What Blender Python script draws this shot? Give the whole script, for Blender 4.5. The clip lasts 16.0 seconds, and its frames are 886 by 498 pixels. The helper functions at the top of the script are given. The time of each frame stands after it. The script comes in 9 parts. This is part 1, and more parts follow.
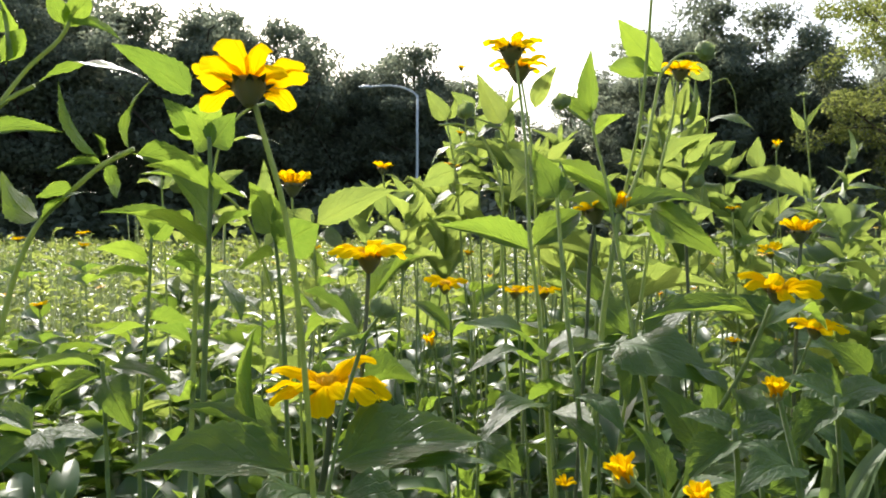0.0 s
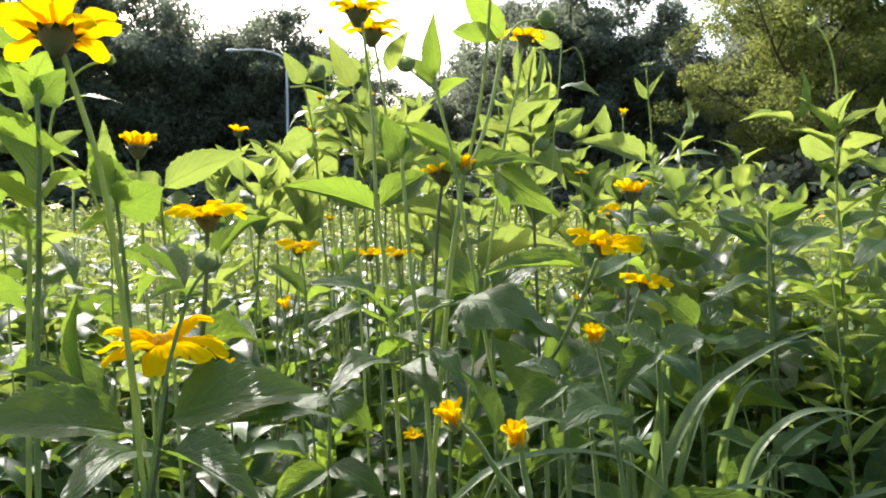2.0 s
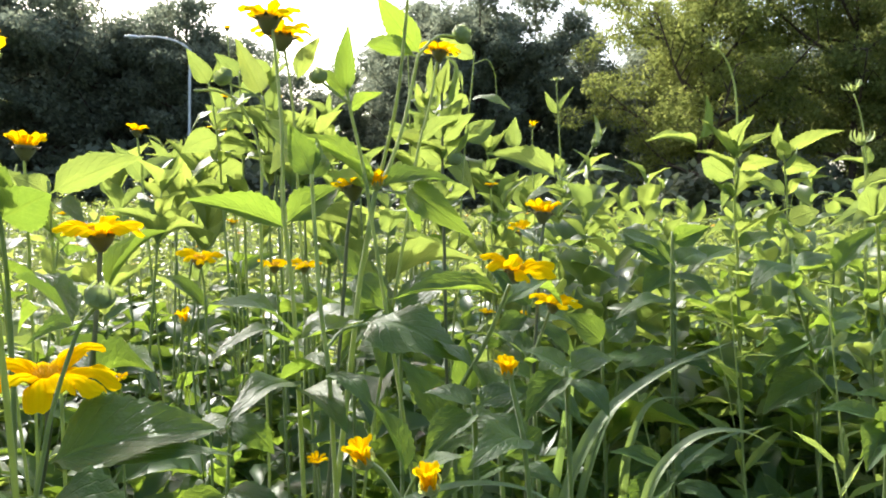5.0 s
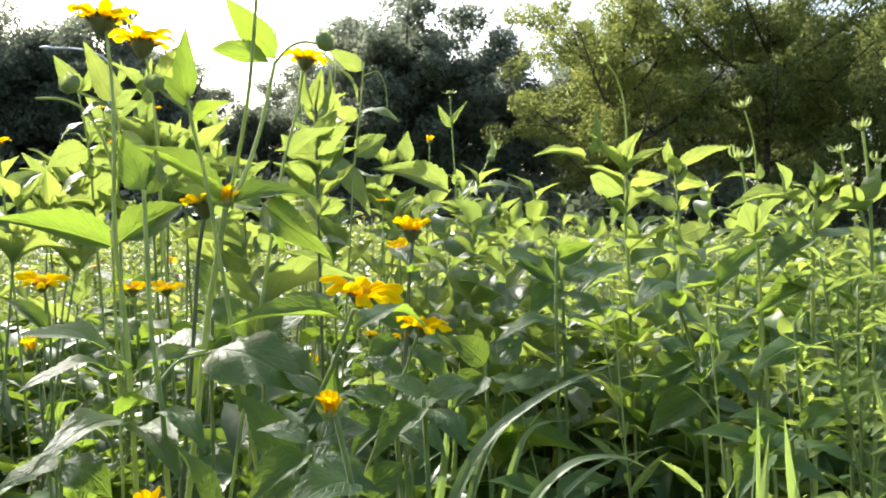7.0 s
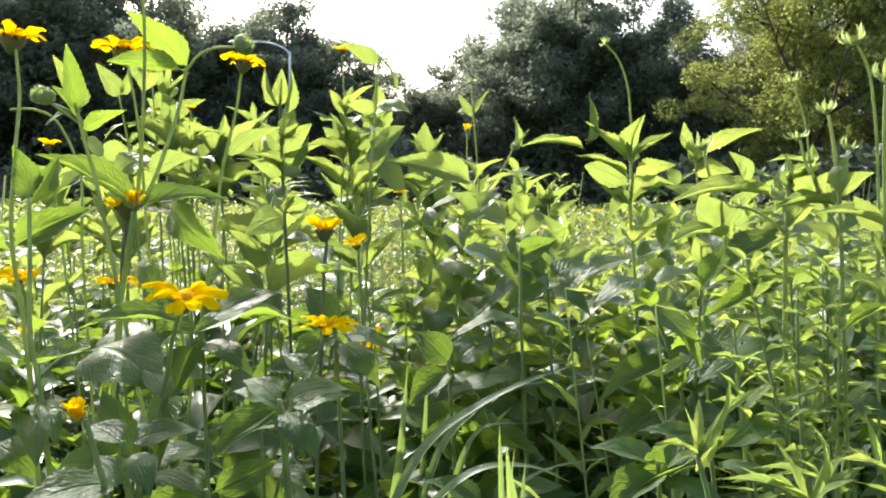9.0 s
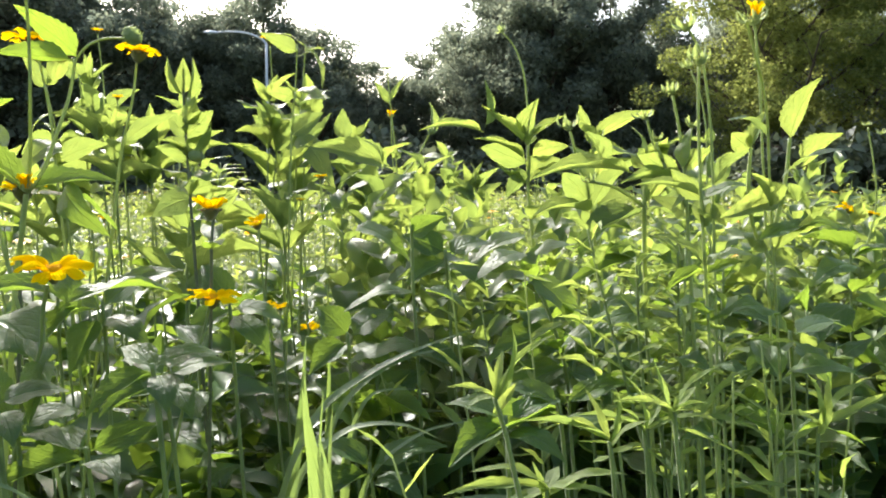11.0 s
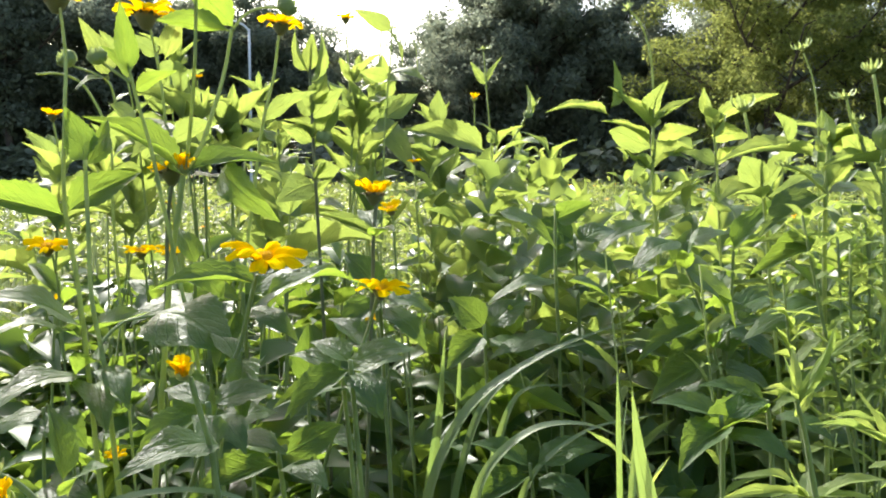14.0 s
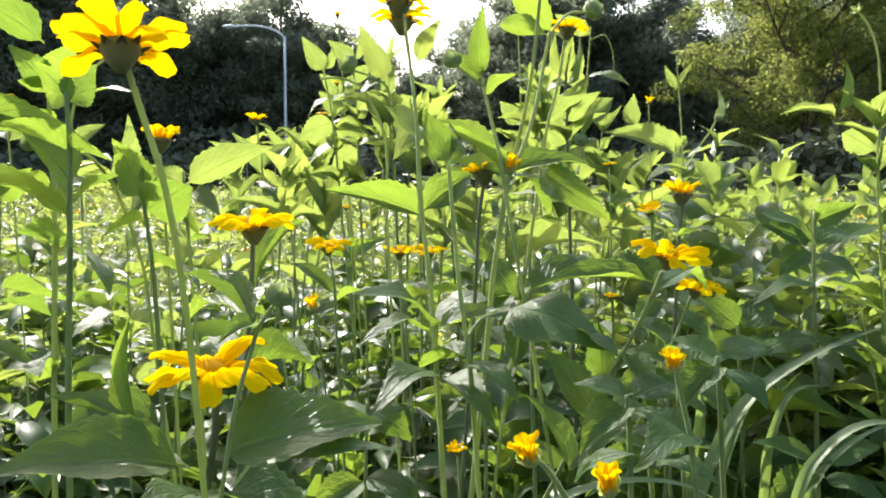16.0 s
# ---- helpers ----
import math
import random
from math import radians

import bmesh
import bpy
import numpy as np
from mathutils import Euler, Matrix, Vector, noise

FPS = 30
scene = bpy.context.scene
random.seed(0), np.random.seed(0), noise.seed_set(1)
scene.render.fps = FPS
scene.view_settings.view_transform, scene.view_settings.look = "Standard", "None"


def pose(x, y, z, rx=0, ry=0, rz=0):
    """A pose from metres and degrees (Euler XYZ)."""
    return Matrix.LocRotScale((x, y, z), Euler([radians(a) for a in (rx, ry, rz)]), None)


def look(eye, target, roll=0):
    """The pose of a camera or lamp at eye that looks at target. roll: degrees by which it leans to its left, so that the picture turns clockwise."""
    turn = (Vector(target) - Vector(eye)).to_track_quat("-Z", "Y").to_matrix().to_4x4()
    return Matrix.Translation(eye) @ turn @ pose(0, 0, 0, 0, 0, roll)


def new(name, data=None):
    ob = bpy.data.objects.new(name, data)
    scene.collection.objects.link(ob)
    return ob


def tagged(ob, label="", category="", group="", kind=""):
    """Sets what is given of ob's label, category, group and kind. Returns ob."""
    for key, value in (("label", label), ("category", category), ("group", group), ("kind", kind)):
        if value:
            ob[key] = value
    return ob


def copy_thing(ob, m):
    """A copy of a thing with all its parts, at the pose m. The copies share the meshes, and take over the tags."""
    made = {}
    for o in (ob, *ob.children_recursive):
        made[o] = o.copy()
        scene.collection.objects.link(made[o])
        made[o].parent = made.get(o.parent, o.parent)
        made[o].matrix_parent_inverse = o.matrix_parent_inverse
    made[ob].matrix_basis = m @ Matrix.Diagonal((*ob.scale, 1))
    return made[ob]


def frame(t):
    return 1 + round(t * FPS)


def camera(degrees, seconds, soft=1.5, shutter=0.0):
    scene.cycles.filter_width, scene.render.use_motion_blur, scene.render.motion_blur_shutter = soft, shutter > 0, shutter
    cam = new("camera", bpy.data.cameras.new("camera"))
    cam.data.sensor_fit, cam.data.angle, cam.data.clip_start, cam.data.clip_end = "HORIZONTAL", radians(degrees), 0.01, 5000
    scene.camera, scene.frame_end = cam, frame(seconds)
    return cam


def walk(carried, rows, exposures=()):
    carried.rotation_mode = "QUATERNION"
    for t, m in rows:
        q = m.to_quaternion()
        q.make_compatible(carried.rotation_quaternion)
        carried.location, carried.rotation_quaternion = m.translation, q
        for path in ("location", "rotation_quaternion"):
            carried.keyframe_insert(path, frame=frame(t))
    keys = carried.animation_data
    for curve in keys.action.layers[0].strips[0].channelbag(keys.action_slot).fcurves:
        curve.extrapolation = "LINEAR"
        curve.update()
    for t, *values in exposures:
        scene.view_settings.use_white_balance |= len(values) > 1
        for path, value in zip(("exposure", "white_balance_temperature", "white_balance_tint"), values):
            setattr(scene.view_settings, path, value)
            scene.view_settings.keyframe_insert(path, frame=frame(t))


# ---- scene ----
cam = camera(56.6, 16.0, soft=1.9)
PATH = [
    (0, (0.061, 0.106, 0.987), (0.036, 2.105, 0.96), 0.2),
    (0.5, (0.068, 0.111, 0.985), (0.129, 2.11, 0.937), 0.4),
    (1, (0.073, 0.114, 0.983), (0.209, 2.108, 0.917), -0.0),
    (1.5, (0.072, 0.084, 0.981), (0.284, 2.071, 0.896), 0.0),
    (2, (0.081, 0.094, 0.981), (0.361, 2.071, 0.878), -0.1),
    (2.5, (0.074, 0.081, 0.982), (0.446, 2.042, 0.859), 0.7),
    (3, (0.072, 0.103, 0.986), (0.517, 2.048, 0.846), 1.7),
    (3.5, (0.075, 0.106, 0.988), (0.596, 2.033, 0.859), 1.6),
    (3.7, (0.082, 0.116, 0.986), (0.586, 2.049, 0.878), 1.5),
    (5.8, (0.078, 0.107, 1.001), (0.591, 2.038, 0.898), 1.4),
    (6, (0.09, 0.123, 0.994), (0.621, 2.048, 0.881), 1.4),
    (6.5, (0.107, 0.135, 0.991), (0.718, 2.037, 0.899), 1.4),
    (7, (0.143, 0.135, 0.999), (0.812, 2.019, 0.938), 1.3),
    (7.5, (0.209, 0.13, 1.003), (0.691, 2.07, 0.92), 2.3),
    (8, (0.274, 0.111, 1.009), (0.668, 2.07, 0.927), 2.2),
    (8.5, (0.33, 0.104, 1.014), (0.64, 2.077, 0.918), 2.3),
    (9, (0.354, 0.095, 1.019), (0.619, 2.074, 0.901), 0.7),
    (9.5, (0.372, 0.067, 1.017), (0.636, 2.045, 0.891), 0.4),
    (10, (0.403, 0.033, 1.015), (0.682, 2.009, 0.883), 0.3),
    (10.2, (0.417, 0.021, 1.014), (0.706, 1.996, 0.879), 0.5),
    (12.3, (0.445, 0.053, 1.008), (0.782, 2.017, 0.838), -1.0),
    (12.5, (0.429, 0.044, 1.011), (0.771, 2.007, 0.835), -0.7),
    (13, (0.376, 0.084, 1.009), (0.728, 2.045, 0.828), -0.8),
    (13.5, (0.336, 0.106, 1.005), (0.695, 2.066, 0.829), -0.3),
    (14, (0.282, 0.106, 1.005), (0.636, 2.068, 0.835), 0.2),
    (14.5, (0.22, 0.121, 1.008), (0.564, 2.085, 0.854), 0.6),
    (15, (0.173, 0.107, 1.006), (0.495, 2.076, 0.864), 0.1),
    (15.5, (0.109, 0.119, 1.001), (0.412, 2.09, 0.86), 0.3),
    (16, (0.049, 0.131, 1.0), (0.335, 2.104, 0.844), 0.2),
]
EXPOSURE = 1.44
walk(cam, [(t, look(eye, target, roll)) for t, eye, target, roll in PATH], exposures=[(0.0, EXPOSURE - 0.38), (3.0, EXPOSURE), (7.0, EXPOSURE + 0.1), (14.5, EXPOSURE + 0.14), (16.0, EXPOSURE + 0.08)])

# ---- light ----
SUN_AZ, SUN_EL = radians(-18), radians(38)          # from straight ahead, minus: to the left
sun_way = Vector((math.sin(SUN_AZ) * math.cos(SUN_EL), math.cos(SUN_AZ) * math.cos(SUN_EL), math.sin(SUN_EL)))
sun = new("sun", bpy.data.lights.new("sun", "SUN"))
sun.data.energy, sun.data.angle, sun.data.color = 3.55, radians(0.55), (1.0, 0.96, 0.89)
sun.matrix_world = look(sun_way * 60, (0, 0, 0))
world = bpy.data.worlds.new("summer_sky")
scene.world = world
world.use_nodes = True
wn = world.node_tree
sky = wn.nodes.new("ShaderNodeTexSky")
sky.sky_type, sky.sun_disc = "NISHITA", False
sky.sun_elevation, sky.sun_rotation = SUN_EL, SUN_AZ
sky.air_density, sky.dust_density, sky.ozone_density = 1.0, 4.0, 1.0
wn.nodes["Background"].inputs["Strength"].default_value = 0.15
wn.links.new(sky.outputs[0], wn.nodes["Background"].inputs["Color"])


# ---- materials ----
class Mat:
    """A small node builder."""

    def __init__(self, name):
        self.mat = bpy.data.materials.new(name)
        self.mat.use_nodes = True
        self.t = self.mat.node_tree
        self.bsdf = self.t.nodes["Principled BSDF"]
        self.out = self.t.nodes["Material Output"]

    def node(self, kind):
        return self.t.nodes.new(kind)

    def put(self, socket, value):
        if isinstance(value, bpy.types.NodeSocket):
            self.t.links.new(value, socket)
        else:
            socket.default_value = value

    def math(self, op, a, b=0.0, clamp=False):
        n = self.node("ShaderNodeMath")
        n.operation, n.use_clamp = op, clamp
        self.put(n.inputs[0], a)
        self.put(n.inputs[1], b)
        return n.outputs[0]

    def mix(self, fac, a, b, blend="MIX"):
        n = self.node("ShaderNodeMix")
        n.data_type, n.blend_type = "RGBA", blend
        self.put(n.inputs[0], fac)
        self.put(n.inputs[6], a)
        self.put(n.inputs[7], b)
        return n.outputs[2]

    def noise(self, scale, detail=3.0, space="Object", rough=0.6):
        co = self.node("ShaderNodeTexCoord")
        n = self.node("ShaderNodeTexNoise")
        n.inputs["Scale"].default_value, n.inputs["Detail"].default_value = scale, detail
        n.inputs["Roughness"].default_value = rough
        self.t.links.new(co.outputs[space], n.inputs["Vector"])
        return n.outputs["Fac"]

    def ramp(self, fac, a, b):
        n = self.node("ShaderNodeMapRange")
        self.put(n.inputs[0], fac)
        n.inputs[1].default_value, n.inputs[2].default_value = a, b
        return n.outputs[0]

    def bump(self, height, strength, distance):
        n = self.node("ShaderNodeBump")
        n.inputs["Strength"].default_value, n.inputs["Distance"].default_value = strength, distance
        self.put(n.inputs["Height"], height)
        self.put(self.bsdf.inputs["Normal"], n.outputs[0])
        return n.outputs[0]

    def shine_through(self, share, colour, normal=None):
        tr = self.node("ShaderNodeBsdfTranslucent")
        self.put(tr.inputs["Color"], colour)
        if normal is not None:
            self.put(tr.inputs["Normal"], normal)
        mx = self.node("ShaderNodeMixShader")
        self.put(mx.inputs[0], share)
        self.t.links.new(self.bsdf.outputs[0], mx.inputs[1])
        self.t.links.new(tr.outputs[0], mx.inputs[2])
        self.t.links.new(mx.outputs[0], self.out.inputs["Surface"])


def rgb(r, g, b):
    return (r, g, b, 1.0)


def leaf_material(name, dark, light, glow, rough=0.4, share=0.42, veins=True, per_island=False, gloss=0.25):
    m = Mat(name)
    if per_island:
        rnd = m.node("ShaderNodeNewGeometry").outputs["Random Per Island"]
    else:
        rnd = m.node("ShaderNodeObjectInfo").outputs["Random"]
    spots = m.ramp(m.noise(4.0, 4.0), 0.3, 0.7)
    pick = m.math("ADD", m.math("MULTIPLY", rnd, 0.65), m.math("MULTIPLY", spots, 0.35))
    col = m.mix(pick, dark, light)
    glw = m.mix(pick, (glow[0] * 0.50, glow[1] * 0.58, glow[2] * 0.7, 1), (glow[0] * 1.06, glow[1] * 1.03, glow[2], 1))
    normal = None
    if veins:
        uv = m.node("ShaderNodeSeparateXYZ")
        m.t.links.new(m.node("ShaderNodeTexCoord").outputs["UV"], uv.inputs[0])
        side = m.math("ABSOLUTE", m.math("SUBTRACT", uv.outputs[0], 0.5))
        mid = m.ramp(side, 0.045, 0.015)
        rim = m.ramp(side, 0.455, 0.49)
        saw = m.math("FRACT", m.math("MULTIPLY", m.math("SUBTRACT", uv.outputs[1], m.math("MULTIPLY", side, 0.75)), 8.0))
        line = m.ramp(m.math("ABSOLUTE", m.math("SUBTRACT", saw, 0.5)), 0.10, 0.02)
        vein = m.math("MAXIMUM", mid, m.math("MULTIPLY", line, 0.4))
        col = m.mix(m.math("MULTIPLY", vein, 0.2), col, (0.22, 0.33, 0.10, 1))
        glw = m.mix(m.math("MULTIPLY", vein, 0.45), glw, (glow[0] * 0.55, glow[1] * 0.55, glow[2] * 0.5, 1))
        col = m.mix(m.math("MULTIPLY", rim, 0.4), col, (0.24, 0.32, 0.12, 1))
        fleck = m.ramp(m.noise(16.0, 4.0), 0.48, 0.72)
        col = m.mix(m.math("MULTIPLY", fleck, 0.22), col, (0.12, 0.18, 0.06, 1))
        glw = m.mix(m.math("MULTIPLY", fleck, 0.5), glw, (glow[0] * 0.58, glow[1] * 0.66, glow[2] * 0.7, 1))
        puff = m.math("ADD", m.math("MULTIPLY", vein, -1.0), m.math("MULTIPLY", m.noise(9.0, 4.0), 1.6))
        normal = m.bump(puff, 0.5, 0.0022)
    m.put(m.bsdf.inputs["Base Color"], col)
    m.put(m.bsdf.inputs["Roughness"], m.math("ADD", rough, m.math("MULTIPLY", spots, 0.08)))
    m.bsdf.inputs["Specular IOR Level"].default_value = gloss if rough < 0.7 else 0.05
    if rough < 0.5:
        m.bsdf.inputs["Sheen Weight"].default_value, m.bsdf.inputs["Sheen Roughness"].default_value = 0.01, 0.4
    m.shine_through(share, glw, normal)
    return m.mat


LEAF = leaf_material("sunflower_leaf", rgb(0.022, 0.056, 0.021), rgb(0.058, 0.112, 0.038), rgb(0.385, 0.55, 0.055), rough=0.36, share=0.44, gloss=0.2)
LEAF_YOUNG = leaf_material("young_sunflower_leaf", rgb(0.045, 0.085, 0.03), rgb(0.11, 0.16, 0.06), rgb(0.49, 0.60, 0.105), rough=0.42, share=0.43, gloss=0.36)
YOUNG_MASS = leaf_material("crowded_young_leaf", rgb(0.035, 0.075, 0.025), rgb(0.10, 0.15, 0.055), rgb(0.45, 0.565, 0.095), rough=0.42, share=0.42, gloss=0.4, veins=False, per_island=True)
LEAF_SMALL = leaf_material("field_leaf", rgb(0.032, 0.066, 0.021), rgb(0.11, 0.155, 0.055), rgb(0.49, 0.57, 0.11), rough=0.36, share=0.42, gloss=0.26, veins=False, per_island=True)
# darker, less translucent leaf: shade near the ground painted into the material
LEAF_SHADED = leaf_material("shaded_leaf", rgb(0.020, 0.055, 0.017), rgb(0.056, 0.112, 0.033), rgb(0.38, 0.55, 0.05), rough=0.38, share=0.27, gloss=0.3, veins=False, per_island=True)
LANCE = leaf_material("lance_leaf", rgb(0.10, 0.16, 0.04), rgb(0.20, 0.27, 0.08), rgb(0.60, 0.73, 0.13), rough=0.42, share=0.48)
GRASS = leaf_material("grass_blade", rgb(0.10, 0.155, 0.07), rgb(0.19, 0.25, 0.13), rgb(0.46, 0.62, 0.12), rough=0.38, share=0.42, gloss=0.6)
MEADOW_GRASS = leaf_material("meadow_grass", rgb(0.08, 0.12, 0.04), rgb(0.20, 0.23, 0.09), rgb(0.42, 0.50, 0.10), rough=0.32, share=0.35, veins=False, per_island=True)
TREE_DARK = leaf_material("dark_tree_leaf", rgb(0.115, 0.132, 0.09), rgb(0.195, 0.215, 0.145), rgb(0.35, 0.39, 0.26), rough=0.75, share=0.45, veins=False, per_island=True)
TREE_LIGHT = leaf_material("light_tree_leaf", rgb(0.115, 0.145, 0.042), rgb(0.21, 0.24, 0.068), rgb(0.42, 0.455, 0.115), rough=0.75, share=0.5, veins=False, per_island=True)
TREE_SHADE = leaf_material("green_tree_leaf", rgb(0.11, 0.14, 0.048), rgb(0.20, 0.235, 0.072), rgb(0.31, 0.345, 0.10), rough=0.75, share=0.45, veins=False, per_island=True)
SHRUB = leaf_material("shrub_leaf", rgb(0.09, 0.105, 0.07), rgb(0.16, 0.18, 0.11), rgb(0.24, 0.28, 0.14), rough=0.5, share=0.25, veins=False, per_island=True)


def plain_material(name, a, b, scale, rough, bump=0.0, metal=0.0, share=0.0, glow=None):
    m = Mat(name)
    f = m.ramp(m.noise(scale, 4.0), 0.3, 0.7)
    m.put(m.bsdf.inputs["Base Color"], m.mix(f, a, b))
    m.bsdf.inputs["Roughness"].default_value, m.bsdf.inputs["Metallic"].default_value = rough, metal
    m.bsdf.inputs["Specular IOR Level"].default_value = 0.5 if rough < 0.65 else 0.1
    if bump:
        m.bump(m.noise(scale * 3, 3.0), 0.5, bump)
    if share:
        m.bsdf.inputs["Sheen Weight"].default_value = 0.25
        m.shine_through(share, glow)
    return m.mat


def petal_material():
    m = Mat("yellow_petal")
    uv = m.node("ShaderNodeSeparateXYZ")
    m.t.links.new(m.node("ShaderNodeTexCoord").outputs["UV"], uv.inputs[0])
    rnd = m.node("ShaderNodeObjectInfo").outputs["Random"]
    groove = m.math("ABSOLUTE", m.math("SINE", m.math("MULTIPLY", uv.outputs[0], 15.0)))
    along = m.math("ADD", m.math("MULTIPLY", uv.outputs[1], 0.7), m.math("MULTIPLY", rnd, 0.3))
    col = m.mix(along, rgb(0.90, 0.50, 0.0), rgb(0.94, 0.66, 0.004))
    m.put(m.bsdf.inputs["Base Color"], col)
    m.bsdf.inputs["Roughness"].default_value = 0.6
    m.bsdf.inputs["Specular IOR Level"].default_value = 0.0
    nrm = m.bump(groove, 0.45, 0.0008)
    m.shine_through(0.42, m.mix(along, rgb(0.92, 0.52, 0.0), rgb(0.96, 0.70, 0.004)), nrm)
    return m.mat


PETAL = petal_material()
PETAL_FAR = plain_material("far_petal", rgb(0.88, 0.45, 0.005), rgb(0.93, 0.6, 0.01), 9.0, 0.5, share=0.4, glow=rgb(0.95, 0.55, 0.01))
DISC = plain_material("flower_disc", rgb(0.55, 0.25, 0.0), rgb(0.85, 0.50, 0.005), 500.0, 0.8, bump=0.0006)
DISC_GREEN = plain_material("seed_disc", rgb(0.22, 0.28, 0.05), rgb(0.45, 0.42, 0.10), 500.0, 0.7, bump=0.0006)
CALYX = plain_material("calyx_green", rgb(0.16, 0.21, 0.07), rgb(0.32, 0.38, 0.15), 160.0, 0.55, bump=0.0004, share=0.40, glow=rgb(0.46, 0.56, 0.15))
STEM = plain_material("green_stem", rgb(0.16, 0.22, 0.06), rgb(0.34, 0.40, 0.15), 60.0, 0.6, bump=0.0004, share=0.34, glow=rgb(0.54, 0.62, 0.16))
# the same green stem, with the shade among the leaves painted into its colour
STEM_SHADED = plain_material("shaded_stem", rgb(0.085, 0.13, 0.034), rgb(0.20, 0.26, 0.08), 60.0, 0.6, bump=0.0004, share=0.22, glow=rgb(0.46, 0.56, 0.14))
STRAW = plain_material("dry_straw", rgb(0.26, 0.23, 0.13), rgb(0.48, 0.44, 0.30), 40.0, 0.7)
STEM_DARK = plain_material("purple_stem", rgb(0.06, 0.075, 0.03), rgb(0.13, 0.14, 0.06), 60.0, 0.5, bump=0.0004)
BARK = plain_material("bark", rgb(0.05, 0.04, 0.03), rgb(0.13, 0.10, 0.075), 3.0, 0.9, bump=0.03)
STEEL = plain_material("galvanised_steel", rgb(0.52, 0.53, 0.53), rgb(0.62, 0.63, 0.63), 2.0, 0.6, metal=0.2)
LENS = plain_material("lamp_lens", rgb(0.65, 0.66, 0.66), rgb(0.75, 0.76, 0.76), 5.0, 0.2)
SOIL = plain_material("soil_and_turf", rgb(0.035, 0.05, 0.018), rgb(0.09, 0.12, 0.035), 1.3, 0.95, bump=0.02)


# ---- mesh helpers ----
def mesh_of(name, verts, faces, material, uvs=None, smooth=True):
    me = bpy.data.meshes.new(name)
    me.from_pydata([tuple(v) for v in verts], [], faces)
    if uvs is not None:
        layer = me.uv_layers.new(name="UVMap")
        idx = np.empty(len(me.loops), np.int32)
        me.loops.foreach_get("vertex_index", idx)
        layer.data.foreach_set("uv", np.asarray(uvs, np.float32)[idx].ravel())
    if smooth:
        me.polygons.foreach_set("use_smooth", [True] * len(me.polygons))
    me.materials.append(material)
    me.update()
    return me


def joined(chunks):
    """Several (verts, faces) as one."""
    verts, faces = [], []
    for v, f in chunks:
        k = len(verts)
        verts += [tuple(p) for p in v]
        faces += [tuple(i + k for i in q) for q in f]
    return verts, faces


def smooth_line(pts, steps=6):
    """A smooth line through the points, whose bends suit the points' distances."""
    pts = [Vector(p) for p in pts]
    if len(pts) < 3:
        return [pts[0].lerp(pts[-1], i / steps) for i in range(steps + 1)]
    n = len(pts)
    gap = [max(1e-6, (pts[i + 1] - pts[i]).length) for i in range(n - 1)]
    way = [(pts[i + 1] - pts[i]) / gap[i] for i in range(n - 1)]
    slope = [way[0]] + [(way[i - 1] * gap[i] + way[i] * gap[i - 1]) / (gap[i - 1] + gap[i]) for i in range(1, n - 1)] + [way[-1]]
    line = []
    for i in range(n - 1):
        a, b, m0, m1 = pts[i], pts[i + 1], slope[i] * gap[i], slope[i + 1] * gap[i]
        for s in range(steps):
            t = s / steps
            line.append(a * (2 * t ** 3 - 3 * t * t + 1) + m0 * (t ** 3 - 2 * t * t + t) + b * (3 * t * t - 2 * t ** 3) + m1 * (t ** 3 - t * t))
    line.append(pts[-1])
    return line


def tube(line, r0, r1, sides=6):
    """Verts and faces of a tapered tube along a line."""
    verts, faces = [], []
    n = len(line)
    ref = Vector((0.31, 0.95, 0.07))
    for i, p in enumerate(line):
        d = (line[min(i + 1, n - 1)] - line[max(i - 1, 0)]).normalized()
        a = d.cross(ref)
        a = a.normalized() if a.length > 1e-4 else d.orthogonal().normalized()
        b = d.cross(a)
        r = r0 + (r1 - r0) * i / (n - 1)
        for k in range(sides):
            w = 2 * math.pi * k / sides
            verts.append(p + (a * math.cos(w) + b * math.sin(w)) * r)
    for i in range(n - 1):
        for k in range(sides):
            k2 = (k + 1) % sides
            faces.append((i * sides + k, i * sides + k2, (i + 1) * sides + k2, (i + 1) * sides + k))
    faces.append(tuple(range(sides))[::-1])
    faces.append(tuple((n - 1) * sides + k for k in range(sides)))
    return verts, faces


def blade(width_at, rows, cols, arch, fold, wave, teeth=0.0, seed=0, curl=0.0, droop=0.0, side=0.0):
    """A leaf-like blade from (0,0,0) to (0,1,0), one wide, with UVs."""
    rng = random.Random(seed)
    ph = rng.uniform(0, 6.28)
    verts, uvs, faces = [], [], []
    for i in range(rows + 1):
        u = i / rows
        w = width_at(u)
        for j in range(-cols, cols + 1):
            s = j / cols
            jag = 1.0 + (teeth if (i % 2) else -teeth) * (abs(j) == cols and 0 < i < rows)
            x = 0.5 * w * s * jag
            z = arch * 4 * u * (1 - u) + fold * abs(x) - curl * (abs(s) ** 2) * w
            z += wave * math.sin(u * 11 + ph + (2.0 if s > 0 else 0)) * abs(s) * w
            z -= droop * u ** 2.2
            x += 0.03 * math.sin(3 * u + ph) * math.sin(math.pi * u) + side * u * u
            verts.append((x, u, z))
            uvs.append((0.5 + 0.5 * s, u))
    c = 2 * cols + 1
    for i in range(rows):
        for j in range(c - 1):
            faces.append((i * c + j, i * c + j + 1, (i + 1) * c + j + 1, (i + 1) * c + j))
    return verts, faces, uvs


def ovate(u):
    if u < 0.07:
        return 0.05
    v = (u - 0.07) / 0.93
    return max(0.004, (math.sin(math.pi * v ** 0.62) ** 0.85) * (1 - 0.25 * v) * 1.06)


